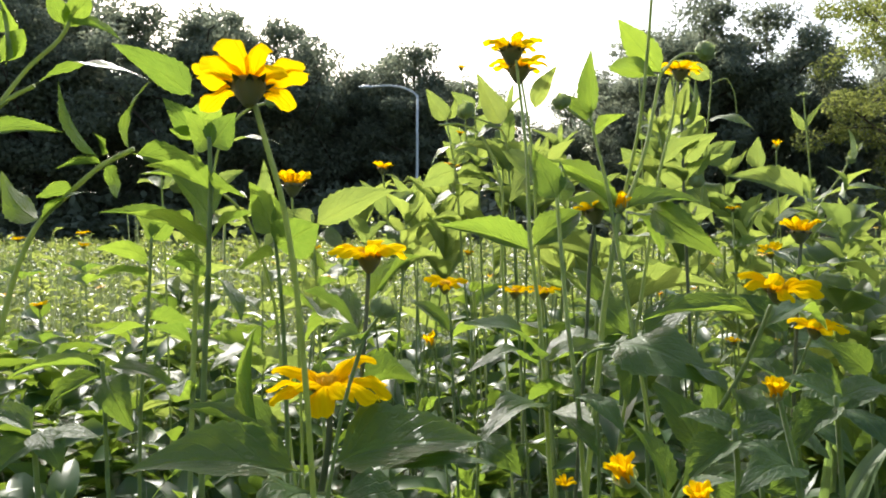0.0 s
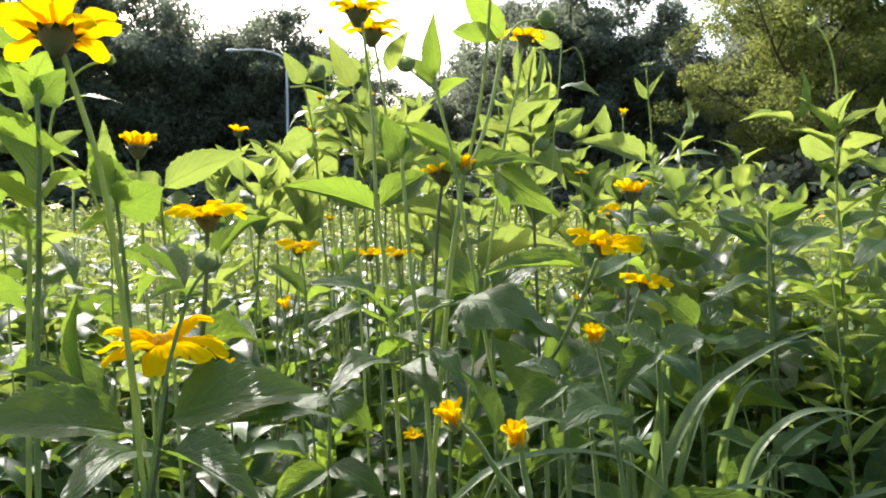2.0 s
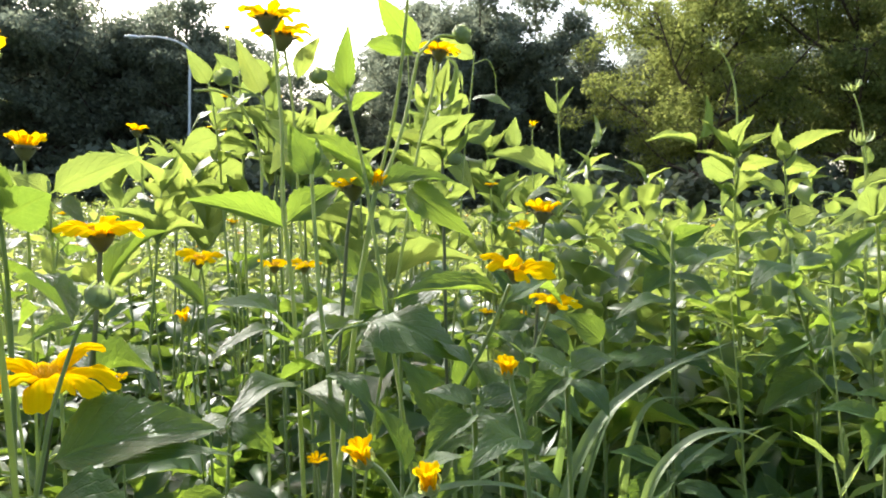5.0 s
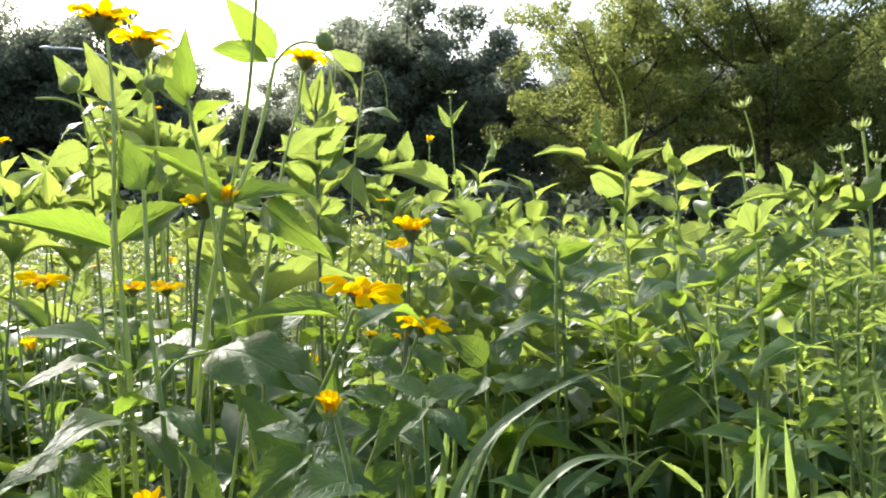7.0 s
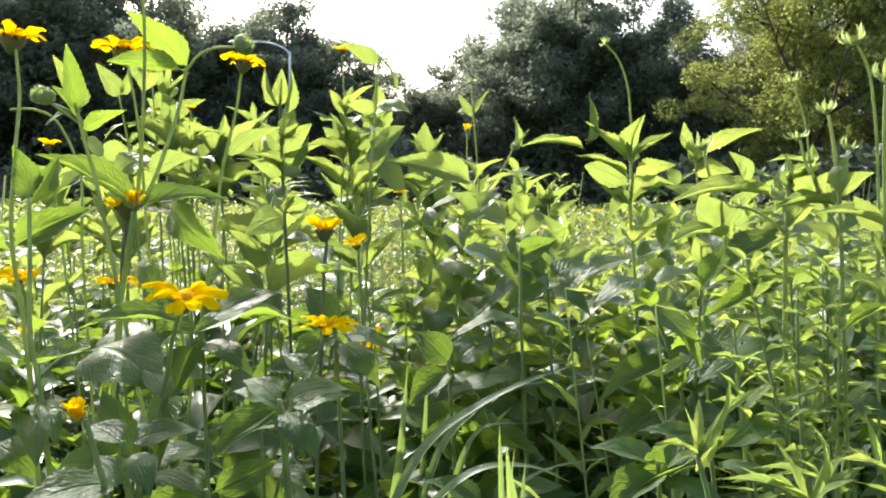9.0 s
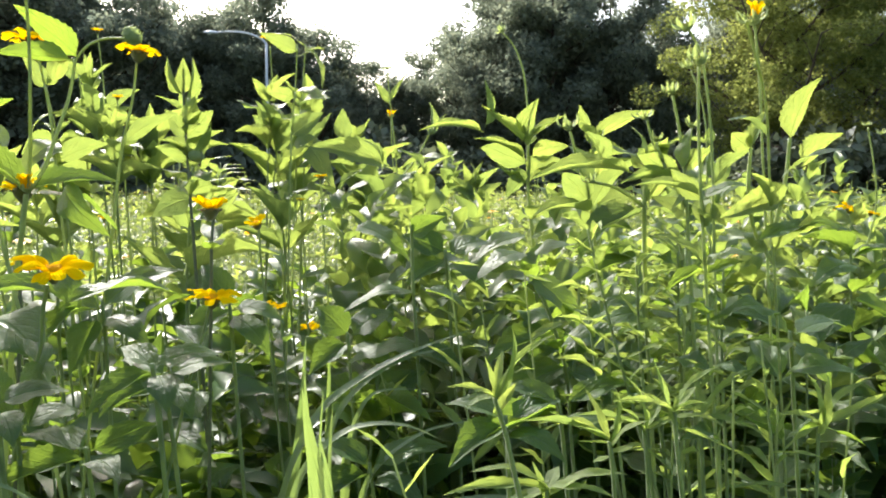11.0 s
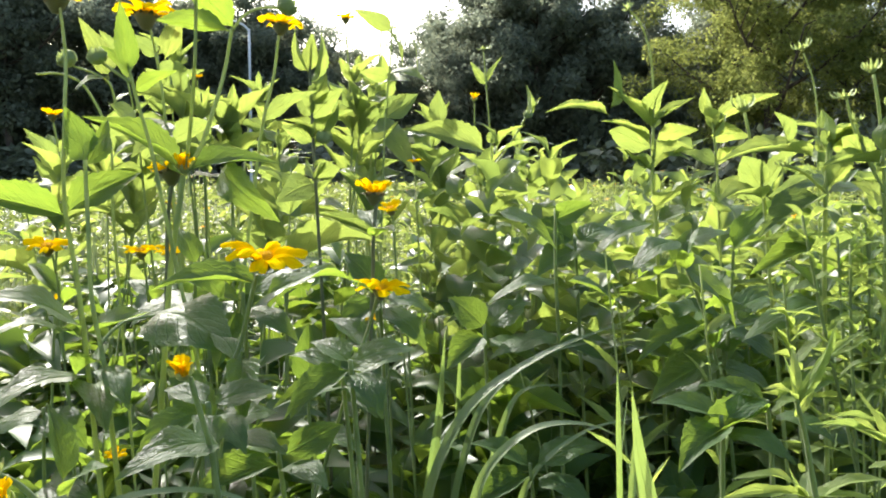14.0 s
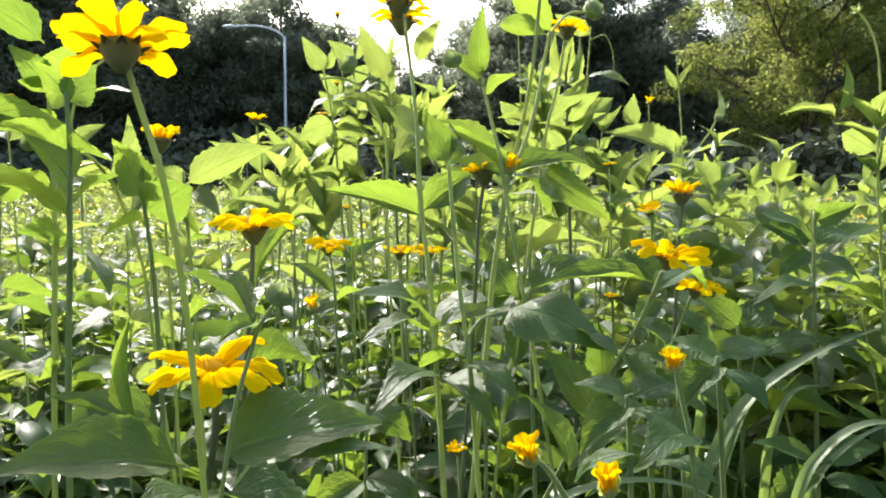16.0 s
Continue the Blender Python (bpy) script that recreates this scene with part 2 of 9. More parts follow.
def lance(u):
    return max(0.01, math.sin(math.pi * min(1, 0.04 + 0.96 * u) ** 0.8) ** 0.8)


def petal_width(u):
    w = 0.34 + 0.66 * math.sin(math.pi * (0.06 + 0.62 * u))
    return w if u < 0.8 else w * math.sqrt(max(0.05, 1 - 0.85 * ((u - 0.8) / 0.2) ** 2))


LEAVES, YOUNG_LEAVES = [], []
for i, (arch, fold, wave, curl) in enumerate(((0.05, 0.24, 0.02, 0.0), (0.10, 0.16, 0.03, 0.03), (0.02, 0.36, 0.025, 0.0),
                                              (0.12, 0.12, 0.03, 0.05), (-0.03, 0.30, 0.03, 0.0), (0.08, 0.08, 0.035, 0.06))):
    v, f, uv = blade(ovate, 22, 2, arch, fold, wave, 0.05, i, curl, 0.10)
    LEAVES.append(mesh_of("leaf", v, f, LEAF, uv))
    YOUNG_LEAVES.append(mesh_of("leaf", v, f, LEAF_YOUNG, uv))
SMALL_LEAVES, LOW_LEAVES = [], []
for i, (arch, fold, wave, curl, droop, side) in enumerate(((0.06, 0.30, 0.04, 0.0, 0.10, 0.05), (0.12, 0.18, 0.06, 0.04, 0.28, -0.05), (0.02, 0.50, 0.04, 0.0, 0.05, 0.0),
                                                           (0.14, 0.14, 0.08, 0.06, 0.40, 0.08), (-0.04, 0.36, 0.06, 0.0, -0.08, -0.08), (0.08, 0.06, 0.10, 0.09, 0.20, 0.0),
                                                           (0.10, 0.62, 0.05, 0.0, 0.22, 0.04))):
    v, f, uv = blade(ovate, 16, 2, arch, fold, wave, 0.055, i + 40, curl, droop, side)
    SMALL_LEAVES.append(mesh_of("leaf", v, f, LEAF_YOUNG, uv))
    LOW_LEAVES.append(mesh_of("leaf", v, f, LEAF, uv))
LANCES = []
for i, (arch, fold) in enumerate(((0.05, 0.07), (0.12, 0.05), (-0.04, 0.09), (0.02, 0.04))):
    v, f, uv = blade(lance, 16, 2, arch, fold + 0.02, 0.02, 0.06, i, 0.0, 0.10)
    LANCES.append(mesh_of("lance_leaf", v, f, LANCE, uv))
PETALS = []
for i, (arch, fold) in enumerate(((0.16, -0.22), (0.22, -0.3), (0.08, 0.15), (0.26, -0.15))):
    v, f, uv = blade(petal_width, 10, 2, arch, fold, 0.05, 0.0, i + 20, 0.06)
    PETALS.append(mesh_of("petal", v, f, PETAL, uv))
BRACT_DARK = plain_material("dark_bract", rgb(0.06, 0.055, 0.018), rgb(0.13, 0.13, 0.04), 160.0, 0.6, bump=0.0004)
BRACTS = []
for i in range(2):
    v, f, uv = blade(lance, 6, 1, 0.12 - 0.3 * i, -0.3, 0.0, 0.0, i)
    BRACTS.append(mesh_of("bract", v, f, CALYX, uv))
v, f, uv = blade(lance, 6, 1, 0.12, -0.3, 0.0, 0.0, 5)
DARK_BRACT = mesh_of("bract", v, f, BRACT_DARK, uv)


def dome(r, h, rings, sides, base=0.0):
    verts, faces = [], []
    for i in range(rings):
        a = math.pi / 2 * i / rings
        for k in range(sides):
            w = 2 * math.pi * (k + 0.5 * (i % 2)) / sides
            verts.append((r * math.cos(a) * math.cos(w), r * math.cos(a) * math.sin(w), base + h * math.sin(a)))
    verts.append((0, 0, base + h))
    top = len(verts) - 1
    for i in range(rings - 1):
        for k in range(sides):
            k2 = (k + 1) % sides
            faces.append((i * sides + k, i * sides + k2, (i + 1) * sides + k2, (i + 1) * sides + k))
    for k in range(sides):
        faces.append(((rings - 1) * sides + k, (rings - 1) * sides + (k + 1) % sides, top))
    return verts, faces


def disc_mesh(name, material, spikes, seed):
    """The domed middle of a flower, of radius one, set with small florets."""
    rng = random.Random(seed)
    chunks = [dome(0.92, 0.55, 5, 14)]
    for i in range(spikes):
        r, a = math.sqrt((i + 0.5) / spikes), i * 2.39996
        z = 0.55 * math.sqrt(max(0, 1 - (0.92 * r) ** 2))
        p = Vector((0.92 * r * math.cos(a), 0.92 * r * math.sin(a), z))
        d = (Vector((p.x * 0.8, p.y * 0.8, 0.7))).normalized() * rng.uniform(0.2, 0.42)
        s = d.orthogonal().normalized() * 0.065
        q = d.normalized().cross(s)
        chunks.append(([p + s, p - s * 0.5 + q * 0.87, p - s * 0.5 - q * 0.87, p + d], [(0, 1, 3), (1, 2, 3), (2, 0, 3)]))
    v, f = joined(chunks)
    return mesh_of(name, v, f, material)


DISC_MESH = disc_mesh("disc", DISC, 70, 3)
SEED_MESH = disc_mesh("disc", DISC_GREEN, 60, 4)


def calyx_mesh():
    """The green cup under a flower, of radius one, opening upwards at z = 0."""
    v, f = dome(1.0, -0.85, 5, 12)
    return mesh_of("calyx", v, [q[::-1] for q in f], CALYX)


CALYX_MESH = calyx_mesh()
BRACT_BROWN = plain_material("brown_green_calyx", rgb(0.085, 0.085, 0.022), rgb(0.17, 0.165, 0.045), 160.0, 0.6, bump=0.0004, share=0.22, glow=rgb(0.42, 0.36, 0.04))


def funnel_mesh():
    """The tapering cup under an open flower, of radius one, its rim at z = 0."""
    v, f = tube([Vector((0, 0, z)) for z in (-1.5, -1.1, -0.7, -0.35, 0.0)], 0.30, 1.0, 14)
    v = [Vector((q.x * (1 + 0.35 * math.sin(-q.z * 2.1)), q.y * (1 + 0.35 * math.sin(-q.z * 2.1)), q.z)) for q in v]
    return mesh_of("calyx", v, f, BRACT_BROWN)


FUNNEL_MESH = funnel_mesh()


def bud_mesh():
    """A closed bud of radius one: a green globe wrapped in pointed scales."""
    rng = random.Random(8)
    chunks = [dome(1.0, 0.9, 5, 12), ([(x, y, z) for x, y, z in dome(1.0, -0.8, 5, 12)[0]], [q[::-1] for q in dome(1.0, -0.8, 5, 12)[1]])]
    for row, (z0, tip, n) in enumerate(((-0.5, 1.0, 8), (-0.2, 1.2, 8))):
        for k in range(n):
            a = 2 * math.pi * (k + 0.5 * row) / n
            o = Vector((math.cos(a), math.sin(a), 0))
            s = Vector((-math.sin(a), math.cos(a), 0))
            r = math.sqrt(max(0.1, 1 - z0 * z0)) * 1.02
            p = o * r + Vector((0, 0, z0))
            m = o * rng.uniform(0.98, 1.12) + Vector((0, 0, 0.3))
            t = o * rng.uniform(0.25, 0.8) + Vector((0, 0, tip + rng.uniform(-0.1, 0.1)))
            chunks.append(([p - s * 0.25, p + s * 0.25, m + s * 0.34, m - s * 0.34, t], [(0, 1, 2, 3), (3, 2, 4)]))
    v, f = joined(chunks)
    return mesh_of("bud", v, f, CALYX)


BUD_MESH = bud_mesh()


# ---- building things from parts ----
def piece(name, mesh, parent, m, label=""):
    """One part under a thing or part; m is its place within the parent."""
    ob = new(name, mesh)
    ob.parent = parent
    ob.matrix_basis = m
    return tagged(ob, label)


def thing(name, at, label, category, group=""):
    ob = new(name)
    ob.empty_display_size = 0.05
    ob.matrix_basis = pose(*at)
    return tagged(ob, label, category, group)


def leaf_frame(base, tip, width, facing, roll=0.0):
    """The matrix of a leaf from base to tip, its upper side turned to facing."""
    base, tip = Vector(base), Vector(tip)
    y = tip - base
    n = y.length
    y.normalize()
    z = Vector(facing) - y * Vector(facing).dot(y)
    z = z.normalized() if z.length > 1e-3 else y.orthogonal().normalized()
    x = y.cross(z)
    m = Matrix((x, y, z)).transposed().to_4x4()
    m.translation = base
    return m @ pose(0, 0, 0, 0, roll, 0) @ Matrix.Diagonal((width, n, n, 1))


def axis_frame(at, up, size, turn=0.0):
    """A matrix at a place whose z axis points along up."""
    q = Vector(up).normalized().to_track_quat("Z", "Y").to_matrix().to_4x4()
    m = Matrix.Translation(at) @ q @ pose(0, 0, 0, 0, 0, turn)
    return m @ Matrix.Diagonal((size, size, size, 1))


def add_leaf(parent, base, tip, width, facing=(0, -0.3, 1), kind=None, roll=0.0, label=""):
    o = parent.matrix_basis.translation if parent.parent is None else Vector((0, 0, 0))
    k = kind if kind is not None else int(abs(base[0] * 7919 + tip[2] * 104729 + tip[0] * 31337)) % len(LEAVES)
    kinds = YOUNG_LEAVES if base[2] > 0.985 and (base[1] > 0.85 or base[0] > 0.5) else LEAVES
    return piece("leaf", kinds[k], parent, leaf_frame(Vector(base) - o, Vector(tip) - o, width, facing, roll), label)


def add_lance(parent, base, tip, width, facing=(0, -0.3, 1), kind=0):
    o = parent.matrix_basis.translation
    return piece("leaf", LANCES[kind % len(LANCES)], parent, leaf_frame(Vector(base) - o, Vector(tip) - o, width * 1.9, facing))


def add_stem(parent, pts, r0=0.0022, r1=0.0016, material=None, name="stem", sides=7):
    o = parent.matrix_basis.translation
    v, f = tube(smooth_line([Vector(p) - o for p in pts]), r0, r1, sides)
    # stalks ending below 1 m get the stem colour with painted shade
    return piece(name, mesh_of(name, v, f, material or (STEM if pts[-1][2] > 1.0 else STEM_SHADED)), parent, Matrix())


def add_pairs(parent, pts, z0, z1, size, seed, gap=0.045, slim=0.46):
    """Pairs of smaller leaves along a stem between two heights."""
    r = random.Random(seed)
    o = parent.matrix_basis.translation
    line = [q for q in smooth_line([Vector(p) - o for p in pts], 16) if z0 <= q.z <= z1]
    z, turn = z0, r.uniform(0, 3.1)
    for q in line:
        if q.z < z:
            continue
        top = max(0.0, 1 - (z1 - q.z) / 0.10)
        for side in (0, math.pi):
            a = turn + side + r.uniform(-0.35, 0.35)
            d = Vector((math.cos(a), math.sin(a), r.uniform(0.1, 0.7) + 0.9 * top)).normalized()
            k = size * r.uniform(0.75, 1.15) * (1 - 0.4 * top)
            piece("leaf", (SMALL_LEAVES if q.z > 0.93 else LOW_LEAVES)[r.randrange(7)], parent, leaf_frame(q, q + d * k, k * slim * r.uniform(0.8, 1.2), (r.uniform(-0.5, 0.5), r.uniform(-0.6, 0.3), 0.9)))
        turn += 1.57 + r.uniform(-0.3, 0.3)
        z = q.z + gap * r.uniform(0.8, 1.2) * (1 - 0.4 * top)


BLOOMS = []


def add_flower(parent, at, up, width, petals=10, lift=8.0, seed=0, disc=0.30, broad=0.36, droop=0):
    """A flower head: green cup, domed disc and rays. lift: degrees by which the rays rise."""
    if at[1] > 0.4:
        BLOOMS.append(tuple(at))
    rng = random.Random(seed)
    o = parent.matrix_basis.translation
    r = width / 2
    rd = r * disc
    head = piece("flower_head", FUNNEL_MESH, parent, axis_frame(Vector(at) - o, up, rd, rng.uniform(0, 360)))
    piece("disc", DISC_MESH, head, Matrix.Translation((0, 0, 0.02)) @ Matrix.Diagonal((0.92, 0.92, 0.9, 1)))
    for k in range(petals):
        a = 360 * (k + rng.uniform(-0.22, 0.22)) / petals
        ln = rng.uniform(0.86, 1.06) * (r - rd * 0.75) / rd
        tilt = lift + rng.uniform(-14, 14) - droop * (k % 3 == 0)
        m = pose(0, 0, 0, 0, 0, a) @ pose(0, 0.75, 0.05 + 0.06 * (k % 2), tilt, rng.uniform(-12, 12), 0)
        piece("petal", PETALS[rng.randrange(4)], head, m @ Matrix.Diagonal((broad * r / rd * rng.uniform(0.85, 1.1), ln, ln, 1)))
    for k in range(9):
        m = pose(0, 0, 0, 0, 0, 40 * k) @ pose(0, 0.6, -0.5, 30 + rng.uniform(-16, 10), 0, 0)
        piece("bract", DARK_BRACT, head, m @ Matrix.Diagonal((0.5, 1.05, 1.05, 1)))
    return head


def add_seed_head(parent, at, up, width, spread=35.0, seed=0, rays=0):
    """A spent or opening head: a green disc in a ring of spreading bracts, with a few short rays."""
    rng = random.Random(seed)
    o = parent.matrix_basis.translation
    rd = width * (0.37 if rays else 0.30)
    head = piece("seed_head", CALYX_MESH, parent, axis_frame(Vector(at) - o, up, rd, rng.uniform(0, 360)))
    piece("disc", SEED_MESH if not rays else DISC_MESH, head, Matrix.Translation((0, 0, 0.02)) @ Matrix.Diagonal((0.9, 0.9, 0.8, 1)))
    for k in range(10):
        m = pose(0, 0, 0, 0, 0, 36 * k + rng.uniform(-12, 12)) @ pose(0, 0.85, -0.35 + 0.25 * (k % 2), spread + 14 + rng.uniform(-24, 18), 0, 0)
        ln = rng.uniform(1.1, 1.8) if rays else rng.uniform(1.3, 2.9)
        piece("bract", BRACTS[k % 2], head, m @ Matrix.Diagonal((0.62, ln, ln, 1)))
    for k in range(rays):
        m = pose(0, 0, 0, 0, 0, 360 * k / rays) @ pose(0, 0.35 + 0.3 * (k % 2), 0.1, 74 + rng.uniform(-14, 8), 0, 0)
        ln = rng.uniform(2.2, 3.1)
        piece("petal", PETALS[k % 4], head, m @ Matrix.Diagonal((1.05, ln, ln, 1)))
    return head


def add_bud(parent, at, up, width):
    o = parent.matrix_basis.translation
    return piece("bud", BUD_MESH, parent, axis_frame(Vector(at) - o, up, width / 2))


# ---- ground ----
def ground_sheet():
    bm = bmesh.new()
    rows = [-60, -10, -3, 0, 1, 2, 4, 7, 11, 18, 28, 45, 80, 200, 800, 2500]
    cols = [-2500, -700, -150, -50, -20, -8, -3, 0, 3, 8, 20, 50, 150, 700, 2500]
    grid = [[bm.verts.new((x, y, 0.06 * noise.noise((x * 0.15, y * 0.15, 0)) - 0.03)) for x in cols] for y in rows]
    for i in range(len(rows) - 1):
        for j in range(len(cols) - 1):
            bm.faces.new((grid[i][j], grid[i][j + 1], grid[i + 1][j + 1], grid[i + 1][j]))
    me = bpy.data.meshes.new("ground")
    bm.to_mesh(me)
    me.materials.append(SOIL)
    return tagged(new("ground", me), "dark soil and rough turf under the meadow", "ground", kind="structure")


ground_sheet()


# ---- stuff helpers ----
def replicate(name, verts, faces, mats, material, uvs=None):
    """One mesh of many copies of a small template; mats is (n, 4, 4)."""
    v = np.asarray(verts, np.float64)
    n, k = len(mats), len(v)
    vh = np.concatenate([v, np.ones((k, 1))], 1)
    allv = np.einsum("nij,kj->nki", np.asarray(mats), vh)[:, :, :3].reshape(-1, 3)
    loops = np.concatenate([np.asarray(f) for f in faces])
    sizes = np.array([len(f) for f in faces])
    alll = (loops[None, :] + (np.arange(n) * k)[:, None]).ravel()
    alls = np.tile(sizes, n)
    me = bpy.data.meshes.new(name)
    me.vertices.add(len(allv))
    me.vertices.foreach_set("co", allv.ravel())
    me.loops.add(len(alll))
    me.loops.foreach_set("vertex_index", alll.astype(np.int32))
    me.polygons.add(len(alls))
    me.polygons.foreach_set("loop_start", (np.cumsum(alls) - alls).astype(np.int32))
    me.polygons.foreach_set("loop_total", alls.astype(np.int32))
    me.polygons.foreach_set("use_smooth", np.ones(len(alls), bool))
    me.materials.append(material)
    me.update(calc_edges=True)
    me.validate()
    return me


def leaf_spots(at, along, normal, width, length):
    """Leaf frames as an (n, 4, 4) array from arrays of places, directions, normals and sizes."""
    y = along / np.linalg.norm(along, axis=1, keepdims=True)
    z = normal - y * np.sum(normal * y, 1, keepdims=True)
    z /= np.linalg.norm(z, axis=1, keepdims=True) + 1e-9
    x = np.cross(y, z)
    m = np.zeros((len(at), 4, 4))
    m[:, :3, 0], m[:, :3, 1], m[:, :3, 2], m[:, :3, 3] = x * width[:, None], y * length[:, None], z * length[:, None], at
    m[:, 3, 3] = 1
    return m


# ---- street lamp ----
def street_lamp(at):
    ob = thing("street_lamp", at, "tall galvanised steel street lamp with one curved arm", "street lamp")
    h = 7.9
    v, f = tube([Vector((0, 0, z)) for z in (0, 0.4, 3, 6, h)], 0.085, 0.055, 12)
    piece("pole", mesh_of("pole", v, f, STEEL), ob, Matrix())
    v, f = tube([Vector((0, 0, 0)), Vector((0, 0, 0.12)), Vector((0, 0, 0.35))], 0.19, 0.15, 12)
    piece("base", mesh_of("base", v, f, STEEL), ob, Matrix())
    line = smooth_line([(0, 0, h - 0.1), (-0.12, 0, h + 0.06), (-0.5, 0, h + 0.28), (-1.1, 0, h + 0.42), (-1.7, 0, h + 0.44), (-2.2, 0, h + 0.40)], 6)
    v, f = tube(line, 0.055, 0.045, 10)
    piece("arm", mesh_of("arm", v, f, STEEL), ob, Matrix())
    bm = bmesh.new()
    bmesh.ops.create_uvsphere(bm, u_segments=18, v_segments=10, radius=1)
    bmesh.ops.scale(bm, vec=(0.36, 0.15, 0.10), verts=bm.verts)
    for q in bm.verts:
        q.co.z = max(q.co.z, -0.035)
        q.co.y *= 1.0 - 0.35 * max(0, q.co.x / 0.36)
    me = bpy.data.meshes.new("lamp_head")
    bm.to_mesh(me)
    me.materials.append(STEEL)
    head = piece("lamp_head", me, ob, pose(-2.5, 0, h + 0.37))
    v, f = dome(0.11, -0.07, 4, 14)
    piece("lens", mesh_of("lens", v, [q[::-1] for q in f], LENS), head, pose(-0.08, 0, -0.03))


street_lamp((-1.7, 40.0, 0.0))


# ---- trees ----
TREE_LEAF = ([(0, 0, 0), (-0.36, 0.45, 0.10), (0, 1, -0.08), (0.36, 0.45, 0.10)], [(0, 1, 2, 3)])


def tree_wood(rng, h, spread, fork, limbs):
    """Trunk and limbs as tubes, and the places where leaves grow."""
    chunks, tips = [], []
    lean = Vector((rng.uniform(-0.03, 0.03) * h, rng.uniform(-0.03, 0.03) * h, 0))
    top = Vector((0, 0, h * 0.86)) + lean
    mid = Vector((0, 0, h * fork)) + lean * fork
    r = h * 0.017
    chunks.append(tube(smooth_line([(0, 0, -0.1), (0.02 * h * rng.uniform(-1, 1), 0, h * fork * 0.5), mid, mid.lerp(top, 0.5), top], 4), r, r * 0.15, 8))
    for i in range(limbs):
        s = i / limbs
        p = mid.lerp(top, s * 0.8)
        a = i * 2.4 + rng.uniform(-0.5, 0.5)
        out = Vector((math.cos(a), math.sin(a), 0))
        reach = spread * h * (0.55 + 0.45 * math.sin(math.pi * (0.25 + 0.65 * s))) * rng.uniform(0.8, 1.1)
        e = p + out * reach + Vector((0, 0, reach * rng.uniform(0.45, 0.95)))
        m = p.lerp(e, 0.5) + Vector((0, 0, -0.10 * reach))
        line = smooth_line([p, m, e], 5)
        chunks.append(tube(line, r * (0.5 - 0.25 * s), r * 0.10, 6))
        for j in range(7):
            q = line[int(len(line) * (0.3 + 0.1 * j)) if j < 6 else -1]
            d = Vector((rng.uniform(-1, 1), rng.uniform(-1, 1), rng.uniform(-0.35, 0.9))).normalized() * reach * rng.uniform(0.25, 0.6)
            t = q + d
            chunks.append(tube([q, q.lerp(t, 0.5) + Vector((0, 0, 0.05 * reach)), t], r * 0.13, r * 0.04, 4))
            tips += [t, q.lerp(t, 0.55)]
    for j in range(10):
        tips.append(top + Vector((rng.uniform(-1, 1), rng.uniform(-1, 1), rng.uniform(-0.6, 1.2))) * 0.07 * h)
    return joined(chunks), tips


def tree_meshes(seed, h, spread, fork, limbs, leaves, size, material, puff=0.055):
    rng, nrg = random.Random(seed), np.random.RandomState(seed)
    (v, f), tips = tree_wood(rng, h, spread, fork, limbs)
    wood = mesh_of("trunk", v, f, BARK)
    c = np.array([tuple(t) for t in tips])
    pick = nrg.randint(0, len(c), leaves)
    fat = nrg.uniform(0.5, 1.35, len(c))[pick]
    d = nrg.normal(size=(leaves, 3))
    d /= np.linalg.norm(d, axis=1, keepdims=True)
    rad = nrg.uniform(0.25, 1.0, leaves) ** 0.6 * h * puff * fat
    at = c[pick] + d * rad[:, None] * np.array([1.15, 1.15, 0.8])
    along = d + nrg.normal(size=(leaves, 3)) * 0.8 + np.array([0, 0, -0.35])
    normal = d * 0.5 + nrg.normal(size=(leaves, 3)) * 0.5 + np.array([0, 0, 0.7])
    ln = nrg.uniform(0.6, 1.3, leaves) * size
    crown = replicate("crown", *TREE_LEAF, leaf_spots(at, along, normal, ln * 0.95, ln), material)
    return wood, crown


def tree(name, meshes, at, scale, turn, label):
    ob = new(name)
    ob.matrix_basis = pose(*at, 0, 0, turn)
    tagged(ob, label, "tree", "trees behind the meadow")
    s = Matrix.Diagonal((*scale, 1))
    piece("trunk", meshes[0], ob, s)
    piece("crown", meshes[1], ob, s)
    return ob


OAK = [tree_meshes(11, 14, 0.25, 0.22, 13, 31000, 0.225, TREE_DARK), tree_meshes(12, 14, 0.21, 0.18, 14, 31000, 0.225, TREE_DARK),
       tree_meshes(13, 14, 0.28, 0.25, 12, 31000, 0.225, TREE_DARK)]
THIN = [tree_meshes(14, 14, 0.25, 0.2, 11, 9500, 0.42, TREE_DARK)]
BIG = [tree_meshes(21, 15, 0.36, 0.16, 17, 66000, 0.15, TREE_LIGHT, 0.056), tree_meshes(22, 15, 0.33, 0.16, 17, 62000, 0.15, TREE_SHADE, 0.056)]
DARK_TREE = "tall dark green broadleaf tree against the bright sky"
rng = random.Random(5)
